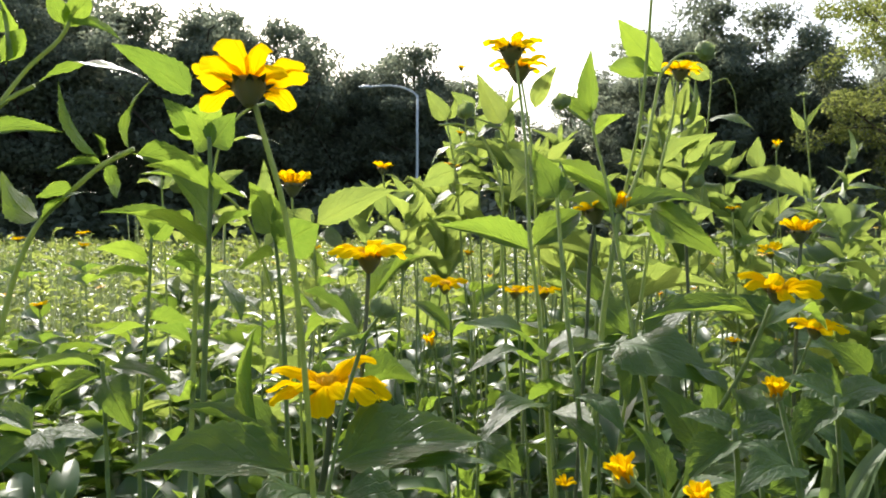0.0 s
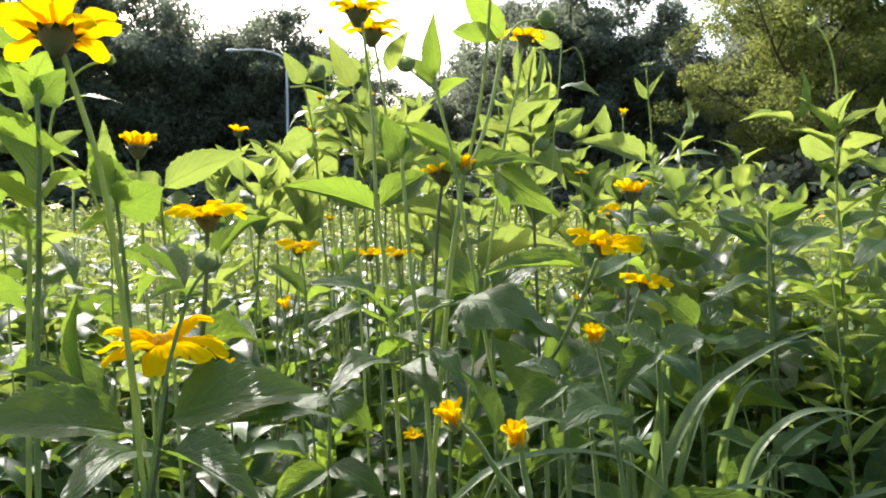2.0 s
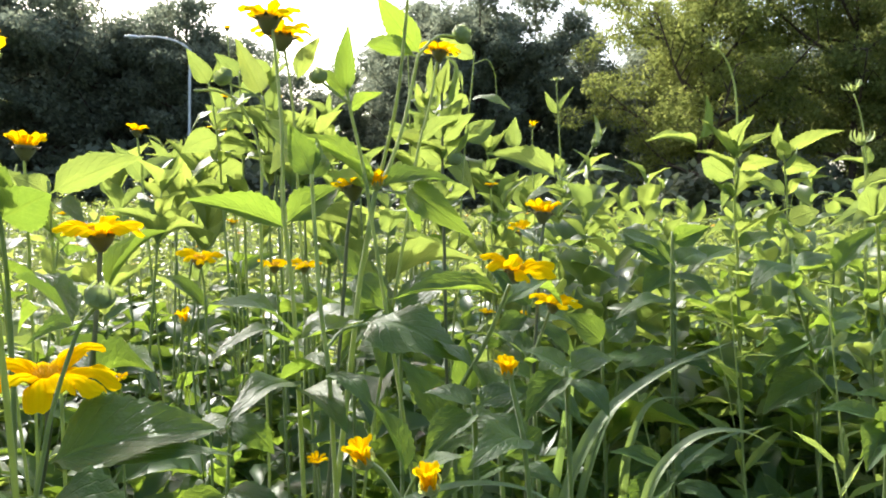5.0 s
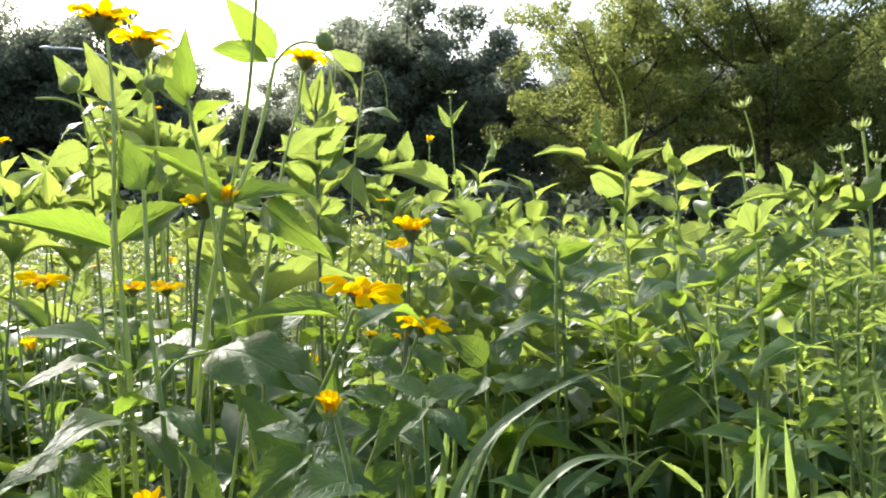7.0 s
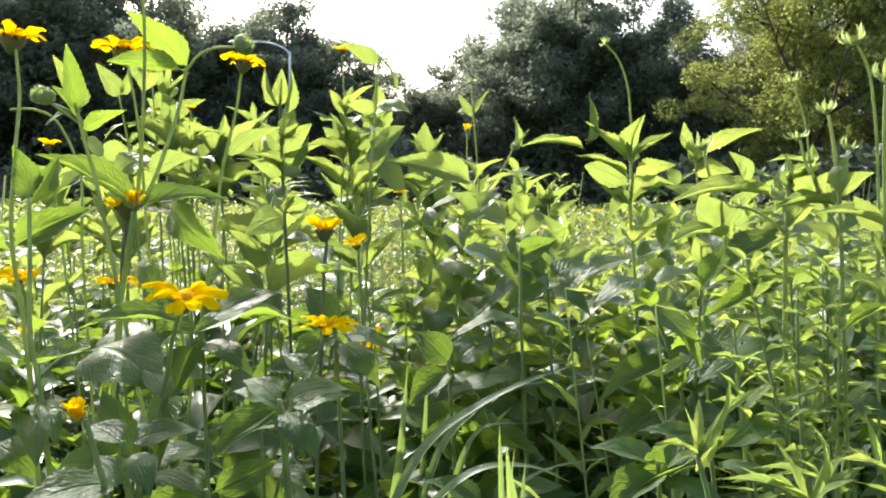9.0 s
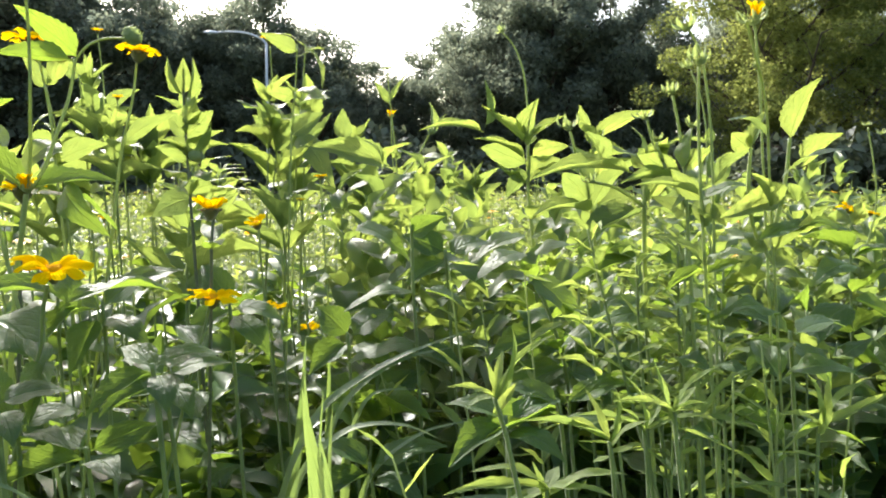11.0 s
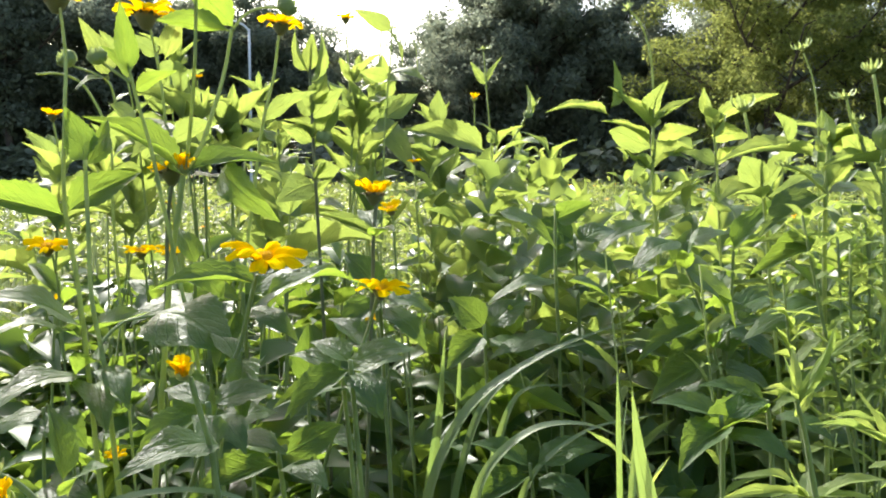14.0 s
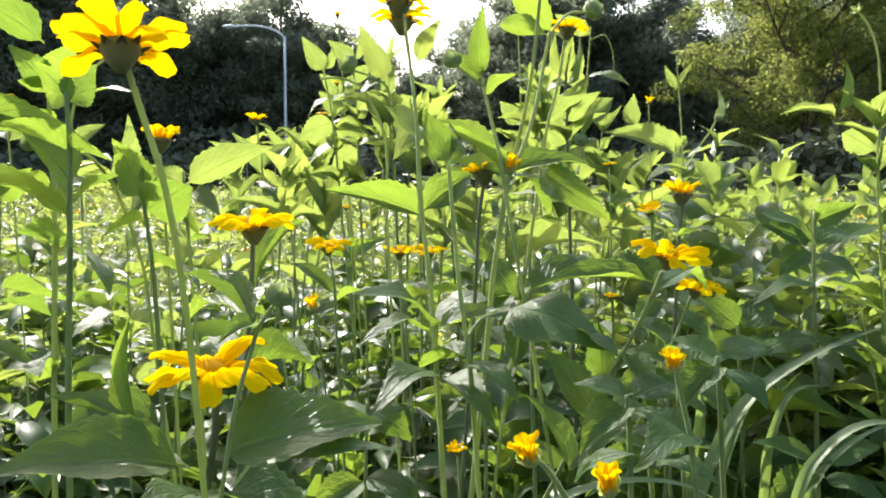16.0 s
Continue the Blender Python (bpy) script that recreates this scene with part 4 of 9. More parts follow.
add_leaf(p, (-0.037, 1.330, 1.021), (0.001, 1.400, 1.064), 0.026, TOWARDS, 0)

p = thing("sunflower_plant", (0.078, 0.940, 0), 'hairy green stalk topped by a yellow ray flower', "plant", GROUP)
add_stem(p, [(0.078, 0.940, 0.000), (0.073, 0.940, 0.603), (0.060, 0.940, 0.862), (0.058, 0.940, 0.908), (0.054, 0.940, 0.933)], 0.0015, 0.0012)
add_flower(p, (0.053, 0.930, 0.940), (0.05, -0.2, 1), 0.045, 10, 10, 788, 0.28, 0.36, 0)
add_leaf(p, (0.060, 0.950, 0.889), (0.012, 1.000, 0.923), 0.017, SUNNY, 0)
add_leaf(p, (0.060, 0.950, 0.883), (0.104, 0.900, 0.901), 0.022, TILTED, 1)

p = thing("sunflower_plant", (0.156, 0.990, 0), 'hairy green stalk topped by a yellow ray flower', "plant", GROUP)
add_stem(p, [(0.156, 0.990, 0.000), (0.150, 0.990, 0.607), (0.133, 0.990, 0.867), (0.130, 0.990, 0.903), (0.128, 0.990, 0.924)], 0.0015, 0.0012)
add_flower(p, (0.127, 0.985, 0.930), (0.02, -0.12, 1), 0.037, 9, 6, 912, 0.3, 0.4, 0)
add_leaf(p, (0.134, 1.000, 0.878), (0.100, 1.050, 0.897), 0.023, UP, 3)
add_leaf(p, (0.134, 1.000, 0.878), (0.165, 0.950, 0.898), 0.021, TILTED, 4)

p = thing("sunflower_plant", (0.187, 0.990, 0), 'hairy green stalk topped by a yellow ray flower', "plant", GROUP)
add_stem(p, [(0.187, 0.990, 0.000), (0.181, 0.990, 0.607), (0.163, 0.990, 0.867), (0.161, 0.990, 0.903), (0.158, 0.990, 0.924)], 0.0015, 0.0012)
add_flower(p, (0.158, 0.985, 0.930), (0.02, -0.12, 1), 0.037, 10, 6, 962, 0.3, 0.4, 0)
add_leaf(p, (0.164, 1.000, 0.878), (0.132, 1.050, 0.897), 0.023, UP, 4)
add_leaf(p, (0.164, 1.000, 0.878), (0.194, 0.950, 0.899), 0.021, TILTED, 0)

p = thing("sunflower_plant", (0.078, 1.000, 0), 'thin stalk with a half-open yellow bud', "plant", GROUP)
add_stem(p, [(0.078, 1.000, 0.000), (0.070, 1.000, 0.562), (0.047, 1.000, 0.803), (0.043, 1.000, 0.840), (0.039, 1.000, 0.865)], 0.0014, 0.0010)
add_seed_head(p, (0.037, 1.000, 0.870), (-0.2, 0, 1), 0.0135, 60, 763, 8)

p = thing("sunflower_plant", (0.154, 0.735, 0), 'tall plant with paired toothed leaves and one flower', "plant", GROUP)
add_stem(p, [(0.154, 0.735, 0.000), (0.149, 0.735, 0.582), (0.134, 0.735, 0.832), (0.130, 0.735, 0.893), (0.126, 0.735, 0.936), (0.120, 0.735, 0.983), (0.118, 0.750, 1.050), (0.115, 0.770, 1.097), (0.111, 0.775, 1.132)], 0.0021, 0.0012)
add_flower(p, (0.108, 0.778, 1.141), (0.05, 0.03, 1), 0.050, 10, 14, 905, 0.36, 0.42, 0)
add_leaf(p, (0.120, 0.735, 0.978), (0.054, 0.700, 0.999), 0.024, TOWARDS, 2)
add_leaf(p, (0.121, 0.735, 0.980), (0.166, 0.770, 1.013), 0.028, TOWARDS, 0)
add_leaf(p, (0.130, 0.735, 0.892), (0.073, 0.680, 0.934), 0.038, DIMMED, 1)
add_leaf(p, (0.127, 0.735, 0.889), (0.073, 0.660, 0.905), 0.021, UP, 3)
add_leaf(p, (0.132, 0.735, 0.893), (0.177, 0.720, 0.913), 0.028, GLARE, 4)
add_leaf(p, (0.133, 0.735, 0.858), (0.080, 0.660, 0.858), 0.032, UP, 1)
add_leaf(p, (0.135, 0.735, 0.854), (0.160, 0.660, 0.847), 0.032, DIMMED, 0)

p = thing("sunflower_plant", (0.183, 1.020, 0), 'hairy green stalk topped by a yellow ray flower', "plant", GROUP)
add_stem(p, [(0.183, 1.020, 0.000), (0.176, 1.020, 0.692), (0.154, 1.020, 0.988), (0.144, 1.020, 1.113), (0.134, 1.020, 1.171)], 0.0018, 0.0013)
add_flower(p, (0.133, 1.018, 1.175), (0.05, 0.05, 1), 0.068, 10, 12, 918, 0.34, 0.4, 0)
add_leaf(p, (0.150, 1.020, 1.129), (0.171, 1.000, 1.175), 0.022, SUNWARDS, 2)
add_leaf(p, (0.153, 1.030, 1.064), (0.122, 0.980, 1.030), 0.031, TOWARDS, 1)
add_leaf(p, (0.153, 1.030, 1.045), (0.196, 1.060, 1.067), 0.032, UNDER, 0)

p = thing("sunflower_plant", (0.177, 0.700, 0), 'leafy stalk with one broad leaf shining white in the sun', "plant", GROUP)
add_stem(p, [(0.177, 0.700, 0.000), (0.171, 0.700, 0.577), (0.155, 0.700, 0.824), (0.151, 0.700, 0.874), (0.144, 0.700, 0.923), (0.141, 0.710, 0.967), (0.138, 0.720, 1.017)], 0.0021, 0.0014)
add_shining(p, (0.182, 0.722, 0.908), (0.240, 0.664, 0.894), 0.060, 5)
add_stem(p, [(0.148, 0.700, 0.890), (0.162, 0.712, 0.903), (0.182, 0.722, 0.906)], 0.0013, 0.0010, name="leaf_stalk")
add_leaf(p, (0.150, 0.700, 0.878), (0.118, 0.750, 0.864), 0.026, UP, 2)
add_leaf(p, (0.151, 0.700, 0.874), (0.176, 0.650, 0.861), 0.023, DIMMED, 3)
add_leaf(p, (0.138, 0.720, 1.016), (0.123, 0.740, 1.054), 0.025, SUNWARDS, 5)
add_leaf(p, (0.139, 0.720, 1.013), (0.149, 0.760, 1.051), 0.016, RIGHTWARDS, 4)

p = thing("sunflower_plant", (0.149, 0.780, 0), 'branching plant with large arrow-shaped leaves and bare flower stalks', "plant", GROUP)
add_stem(p, [(0.149, 0.780, 0.000), (0.157, 0.780, 0.614), (0.180, 0.780, 0.877), (0.185, 0.780, 0.933), (0.192, 0.780, 0.979), (0.196, 0.780, 1.007)], 0.0025, 0.0022)
add_stem(p, [(0.197, 0.780, 1.008), (0.201, 0.775, 1.029), (0.208, 0.760, 1.078), (0.212, 0.750, 1.138), (0.213, 0.740, 1.187)], 0.0017, 0.0012)
add_stem(p, [(0.197, 0.780, 1.008), (0.205, 0.785, 1.021), (0.219, 0.790, 1.058), (0.229, 0.800, 1.097), (0.234, 0.800, 1.125)], 0.0020, 0.0014)
add_stem(p, [(0.234, 0.800, 1.123), (0.242, 0.800, 1.134), (0.256, 0.810, 1.144), (0.276, 0.820, 1.146)], 0.0012, 0.0011)
add_leaf(p, (0.195, 0.780, 1.010), (0.129, 0.770, 1.057), 0.039, TILTED, 2)
add_leaf(p, (0.199, 0.780, 1.010), (0.269, 0.790, 1.023), 0.031, TILTED, 0)
add_leaf(p, (0.224, 0.790, 1.013), (0.267, 0.740, 0.974), 0.028, LEFTWARDS, 1)
add_leaf(p, (0.197, 0.780, 1.007), (0.165, 0.840, 1.026), 0.019, UNDER, 4)
add_leaf(p, (0.201, 0.780, 1.007), (0.256, 0.860, 0.978), 0.025, UP, 3)
add_leaf(p, (0.236, 0.800, 1.125), (0.193, 0.780, 1.167), 0.026, SUNWARDS, 0)
add_leaf(p, (0.232, 0.800, 1.123), (0.179, 0.760, 1.125), 0.019, SUNWARDS, 2)
add_seed_head(p, (0.197, 0.778, 1.012), (0, -0.1, 1), 0.0120, 70, 1098, 9)
add_bud(p, (0.277, 0.820, 1.148), (0.6, 0, 0.6), 0.0167)

p = thing("sunflower_plant", (0.156, 0.815, 0), 'dark-stalked flower half hidden among leaves', "plant", GROUP)
add_stem(p, [(0.156, 0.815, 0.000), (0.161, 0.815, 0.651), (0.177, 0.815, 0.930), (0.179, 0.815, 0.974), (0.183, 0.815, 1.003)], 0.0018, 0.0016, STEM_DARK)
add_flower(p, (0.182, 0.815, 1.011), (-0.1, 0.25, 1), 0.040, 9, 25, 1052, 0.42, 0.4, 0)

p = thing("sunflower_plant", (0.191, 0.877, 0), 'hairy green stalk topped by a yellow ray flower', "plant", GROUP)
add_stem(p, [(0.191, 0.877, 0.000), (0.205, 0.877, 0.692), (0.245, 0.877, 0.988), (0.254, 0.877, 1.052), (0.265, 0.877, 1.099), (0.270, 0.877, 1.136)], 0.0017, 0.0013)
add_flower(p, (0.272, 0.877, 1.144), (0.1, 0.05, 1), 0.043, 10, 10, 1204, 0.34, 0.4, 0)
add_leaf(p, (0.256, 0.880, 1.057), (0.301, 0.900, 1.089), 0.018, UNDER, 1)

p = thing("sunflower_plant", (0.323, 0.970, 0), 'upright pale green leafy plant with folded young leaves', "plant", GROUP)
stem_line = [(0.323, 0.970, 0.000), (0.318, 0.970, 0.667), (0.306, 0.970, 0.953), (0.303, 0.970, 1.012), (0.300, 0.970, 1.083), (0.298, 0.970, 1.148)]
add_stem(p, stem_line, 0.0021, 0.0014, STEM_DARK)
add_pairs(p, stem_line, 1.0, 1.10, 0.056, 301)
add_leaf(p, (0.298, 0.970, 1.113), (0.281, 0.960, 1.152), 0.019, LEFTWARDS, 2)
add_leaf(p, (0.299, 0.970, 1.113), (0.301, 0.960, 1.152), 0.017, SUNWARDS, 4)
add_leaf(p, (0.299, 0.970, 1.101), (0.315, 0.960, 1.151), 0.018, RIGHTWARDS, 2)
add_leaf(p, (0.300, 0.970, 1.068), (0.281, 0.960, 1.097), 0.020, TOWARDS, 0)
add_leaf(p, (0.301, 0.970, 1.065), (0.331, 0.960, 1.098), 0.026, SUNWARDS, 1)
add_leaf(p, (0.302, 0.970, 1.042), (0.270, 0.960, 1.059), 0.024, UNDER, 3)
add_leaf(p, (0.302, 0.970, 1.036), (0.332, 0.960, 1.081), 0.021, RIGHTWARDS, 5)
add_leaf(p, (0.303, 0.970, 1.006), (0.329, 0.960, 1.018), 0.029, SUNWARDS, 2)
add_leaf(p, (0.303, 0.970, 1.000), (0.264, 0.960, 0.983), 0.033, TOWARDS, 1)
add_leaf(p, (0.304, 0.970, 0.977), (0.334, 0.960, 0.977), 0.029, UP, 0)
add_bud(p, (0.312, 0.960, 1.046), (0.2, 0, 1), 0.0152)

p = thing("sunflower_plant", (0.255, 0.740, 0), 'tall leafy plant with pointed upright leaves and nodding bud', "plant", GROUP)
add_stem(p, [(0.255, 0.740, 0.000), (0.237, 0.740, 0.692), (0.186, 0.740, 0.988), (0.178, 0.740, 1.031), (0.169, 0.740, 1.066), (0.164, 0.740, 1.090)], 0.0018, 0.0012)
add_leaf(p, (0.166, 0.735, 1.080), (0.163, 0.728, 1.129), 0.017, SUNWARDS, 2)
add_leaf(p, (0.166, 0.740, 1.079), (0.145, 0.760, 1.102), 0.015, SUNWARDS, 0)
add_leaf(p, (0.169, 0.740, 1.068), (0.194, 0.760, 1.086), 0.013, SUNWARDS, 1)
add_stem(p, [(0.167, 0.740, 1.073), (0.153, 0.740, 1.083), (0.145, 0.740, 1.089)], 0.0012, 0.0010)
add_bud(p, (0.144, 0.740, 1.091), (-0.3, 0, 1), 0.0131)

p = thing("sunflower_plant", (0.125, 0.787, 0), 'plant with a wide open star-shaped golden flower', "plant", GROUP)
add_stem(p, [(0.125, 0.787, 0.000), (0.151, 0.754, 0.591), (0.226, 0.660, 0.844), (0.234, 0.650, 0.869), (0.247, 0.640, 0.899), (0.254, 0.625, 0.928), (0.259, 0.620, 0.946)], 0.0018, 0.0014)
add_flower(p, (0.263, 0.620, 0.956), (0.03, -0.22, 1), 0.052, 11, 12, 1378, 0.24, 0.40, 12)
add_leaf(p, (0.261, 0.640, 0.937), (0.186, 0.660, 0.938), 0.025, DIMMED, 0)
add_leaf(p, (0.260, 0.640, 0.928), (0.341, 0.720, 0.930), 0.020, UP, 1)
add_leaf(p, (0.243, 0.650, 0.884), (0.219, 0.700, 0.899), 0.020, TILTED, 3)
add_leaf(p, (0.247, 0.650, 0.888), (0.250, 0.600, 0.859), 0.021, DIMMED, 2)

p = thing("sunflower_plant", (0.236, 0.873, 0), 'hairy green stalk topped by a yellow ray flower', "plant", GROUP)
add_stem(p, [(0.236, 0.873, 0.000), (0.257, 0.851, 0.561), (0.316, 0.790, 0.801), (0.331, 0.775, 0.856), (0.342, 0.770, 0.889), (0.347, 0.765, 0.910)], 0.0017, 0.0013)
add_flower(p, (0.350, 0.764, 0.916), (0.08, -0.12, 1), 0.051, 11, 5, 1444, 0.24, 0.36, 0)
add_leaf(p, (0.337, 0.780, 0.864), (0.310, 0.820, 0.888), 0.027, DIMMED, 2)
add_leaf(p, (0.335, 0.780, 0.859), (0.343, 0.740, 0.871), 0.022, UP, 1)
add_leaf(p, (0.324, 0.780, 0.831), (0.267, 0.720, 0.841), 0.031, DIMMED, 0)
add_leaf(p, (0.324, 0.780, 0.829), (0.342, 0.720, 0.829), 0.031, DIMMED, 5)

p = thing("sunflower_plant", (0.299, 0.530, 0), 'stalk with a shaggy half-open yellow flower', "plant", GROUP)
add_stem(p, [(0.299, 0.530, 0.000), (0.284, 0.530, 0.594), (0.241, 0.530, 0.848), (0.238, 0.530, 0.869), (0.233, 0.530, 0.889), (0.229, 0.530, 0.905)], 0.0017, 0.0014)
add_seed_head(p, (0.226, 0.527, 0.907), (-0.15, -0.25, 1), 0.0098, 55, 1375, 13)
add_leaf(p, (0.242, 0.540, 0.866), (0.199, 0.500, 0.869), 0.026, DIMMED, 1)
add_leaf(p, (0.242, 0.540, 0.865), (0.226, 0.560, 0.879), 0.018, DIMMED, 2)

p = thing("sunflower_plant", (0.390, 0.601, 0), 'bent stalk with an opening yellow flower in green bracts', "plant", GROUP)
add_stem(p, [(0.390, 0.601, 0.000), (0.332, 0.577, 0.592), (0.166, 0.510, 0.846), (0.154, 0.505, 0.864), (0.147, 0.500, 0.871)], 0.0017, 0.0014)
add_seed_head(p, (0.145, 0.500, 0.871), (-0.45, -0.1, 1), 0.0119, 55, 1112, 10)
add_leaf(p, (0.170, 0.520, 0.857), (0.157, 0.550, 0.892), 0.014, TILTED, 2)
add_leaf(p, (0.172, 0.520, 0.851), (0.193, 0.500, 0.874), 0.019, DIMMED, 1)

p = thing("sunflower_plant", (0.221, 0.455, 0), 'short stalk with an opening yellow flower', "plant", GROUP)
add_stem(p, [(0.221, 0.455, 0.000), (0.208, 0.455, 0.597), (0.171, 0.455, 0.853), (0.169, 0.455, 0.863), (0.168, 0.455, 0.871)], 0.0017, 0.0014)
add_seed_head(p, (0.165, 0.450, 0.874), (-0.15, -0.1, 1), 0.0104, 60, 1240, 11)

p = thing("sunflower_plant", (0.162, 0.740, 0), 'low stalk with a small orange flower', "plant", GROUP)
add_stem(p, [(0.162, 0.740, 0.000), (0.159, 0.740, 0.525), (0.151, 0.740, 0.749), (0.151, 0.740, 0.772), (0.149, 0.740, 0.792)], 0.0014, 0.0011)
add_flower(p, (0.148, 0.740, 0.797), (0, -0.3, 1), 0.018, 9, 35, 560, 0.35, 0.4, 0)

p = thing("sunflower_plant", (0.335, 0.790, 0), 'hairy green stalk topped by a yellow ray flower', "plant", GROUP)
add_stem(p, [(0.335, 0.790, 0.000), (0.338, 0.790, 0.653), (0.346, 0.790, 0.933), (0.347, 0.790, 0.965), (0.349, 0.790, 0.986)], 0.0018, 0.0014, STEM_DARK)
add_flower(p, (0.347, 0.788, 0.994), (0.05, -0.03, 1), 0.037, 12, 42, 1417, 0.4, 0.42, 0)
add_leaf(p, (0.347, 0.790, 0.961), (0.340, 0.850, 0.979), 0.020, UP, 1)
add_leaf(p, (0.347, 0.790, 0.956), (0.359, 0.750, 0.967), 0.020, UP, 3)

p = thing("sunflower_plant", (0.413, 0.930, 0), 'small tilted orange-yellow flower on a thin stalk', "plant", GROUP)
add_stem(p, [(0.413, 0.930, 0.000), (0.405, 0.930, 0.645), (0.382, 0.930, 0.921), (0.380, 0.930, 0.949), (0.379, 0.930, 0.969)], 0.0014, 0.0012)
add_flower(p, (0.377, 0.930, 0.974), (-0.3, -0.35, 0.9), 0.028, 11, 25, 1364, 0.35, 0.4, 0)

p = thing("sunflower_plant", (0.469, 1.250, 0), 'hairy green stalk topped by a yellow ray flower', "plant", GROUP)
add_stem(p, [(0.469, 1.250, 0.000), (0.464, 1.250, 0.671), (0.451, 1.250, 0.958), (0.449, 1.250, 0.997), (0.447, 1.250, 1.025)], 0.0015, 0.0011)
add_flower(p, (0.447, 1.250, 1.029), (-0.1, -0.1, 1), 0.022, 9, 15, 1296, 0.32, 0.4, 0)
add_leaf(p, (0.450, 1.250, 0.974), (0.432, 1.300, 0.989), 0.024, UP, 0)
add_leaf(p, (0.450, 1.250, 0.974), (0.464, 1.200, 0.989), 0.023, TOWARDS, 4)

p = thing("sunflower_plant", (0.435, 1.500, 0), 'hairy green stalk topped by a yellow ray flower', "plant", GROUP)
add_stem(p, [(0.435, 1.500, 0.000), (0.431, 1.500, 0.635), (0.419, 1.500, 0.907), (0.417, 1.500, 0.955), (0.414, 1.500, 0.989)], 0.0015, 0.0011)
add_flower(p, (0.414, 1.500, 0.993), (0.0, -0.1, 1), 0.019, 9, 15, 1172, 0.32, 0.4, 0)
add_leaf(p, (0.418, 1.500, 0.927), (0.387, 1.550, 0.944), 0.029, UP, 2)
add_leaf(p, (0.418, 1.500, 0.927), (0.443, 1.450, 0.947), 0.028, TILTED, 2)

p = thing("sunflower_plant", (0.400, 1.050, 0), 'hairy green stalk topped by a yellow ray flower', "plant", GROUP)
add_stem(p, [(0.400, 1.050, 0.000), (0.397, 1.050, 0.568), (0.386, 1.050, 0.812), (0.384, 1.050, 0.844), (0.382, 1.050, 0.867)], 0.0015, 0.0011)
add_flower(p, (0.382, 1.050, 0.870), (0.1, -0.1, 1), 0.022, 9, 15, 1298, 0.32, 0.4, 0)
add_leaf(p, (0.385, 1.050, 0.825), (0.372, 1.100, 0.830), 0.020, UP, 2)
add_leaf(p, (0.385, 1.050, 0.825), (0.393, 1.000, 0.846), 0.019, TILTED, 4)

p = thing("sunflower_plant", (0.417, 0.980, 0), 'hairy green stalk topped by a yellow ray flower', "plant", GROUP)
add_stem(p, [(0.417, 0.980, 0.000), (0.413, 0.980, 0.576), (0.402, 0.980, 0.823), (0.400, 0.980, 0.853), (0.398, 0.980, 0.874)], 0.0015, 0.0011)
add_flower(p, (0.398, 0.980, 0.877), (-0.2, -0.1, 1), 0.020, 9, 15, 1365, 0.32, 0.4, 0)
add_leaf(p, (0.401, 0.980, 0.835), (0.392, 1.030, 0.838), 0.019, UP, 3)
add_leaf(p, (0.401, 0.980, 0.835), (0.404, 0.930, 0.855), 0.017, TILTED, 2)

p = thing("sunflower_plant", (-0.330, 1.250, 0), 'hairy green stalk topped by a yellow ray flower', "plant", GROUP)
add_stem(p, [(-0.330, 1.250, 0.000), (-0.334, 1.250, 0.726), (-0.345, 1.250, 1.037), (-0.347, 1.250, 1.077), (-0.349, 1.250, 1.104)], 0.0015, 0.0011)
add_flower(p, (-0.349, 1.250, 1.108), (0.0, -0.1, 1), 0.027, 9, 15, 282, 0.32, 0.4, 0)
add_leaf(p, (-0.346, 1.250, 1.053), (-0.400, 1.300, 1.072), 0.024, UP, 0)
add_leaf(p, (-0.346, 1.250, 1.053), (-0.297, 1.200, 1.065), 0.023, SUNWARDS, 2)

p = thing("sunflower_plant", (0.105, 1.500, 0), 'hairy green stalk topped by a yellow ray flower', "plant", GROUP)
add_stem(p, [(0.105, 1.500, 0.000), (0.102, 1.500, 0.613), (0.091, 1.500, 0.875), (0.089, 1.500, 0.923), (0.086, 1.500, 0.957)], 0.0015, 0.0011)
add_flower(p, (0.086, 1.500, 0.962), (0.1, -0.1, 1), 0.025, 9, 15, 828, 0.32, 0.4, 0)
add_leaf(p, (0.090, 1.500, 0.895), (0.047, 1.550, 0.911), 0.029, UP, 0)
add_leaf(p, (0.090, 1.500, 0.895), (0.127, 1.450, 0.917), 0.028, TILTED, 4)

p = thing("sunflower_plant", (-0.629, 1.500, 0), 'hairy green stalk topped by a yellow ray flower', "plant", GROUP)
add_stem(p, [(-0.629, 1.500, 0.000), (-0.632, 1.500, 0.548), (-0.640, 1.500, 0.783), (-0.642, 1.500, 0.832), (-0.645, 1.500, 0.865)], 0.0015, 0.0011)
add_flower(p, (-0.645, 1.500, 0.870), (-0.2, -0.1, 1), 0.034, 9, 15, 70, 0.32, 0.4, 0)
add_leaf(p, (-0.641, 1.500, 0.803), (-0.710, 1.550, 0.816), 0.029, UP, 4)
add_leaf(p, (-0.641, 1.500, 0.803), (-0.577, 1.450, 0.828), 0.028, TILTED, 0)

p = thing("sunflower_plant", (-0.959, 2.400, 0), 'hairy green stalk topped by a yellow ray flower', "plant", GROUP)
add_stem(p, [(-0.959, 2.400, 0.000), (-0.962, 2.400, 0.597), (-0.971, 2.400, 0.852), (-0.974, 2.400, 0.932), (-0.979, 2.400, 0.987)], 0.0015, 0.0011)
add_flower(p, (-0.979, 2.400, 0.995), (-0.1, -0.1, 1), 0.041, 9, 15, 146, 0.32, 0.4, 0)
add_leaf(p, (-0.972, 2.400, 0.884), (-1.067, 2.450, 0.914), 0.048, UP, 2)
add_leaf(p, (-0.972, 2.400, 0.884), (-0.886, 2.350, 0.918), 0.047, TILTED, 0)

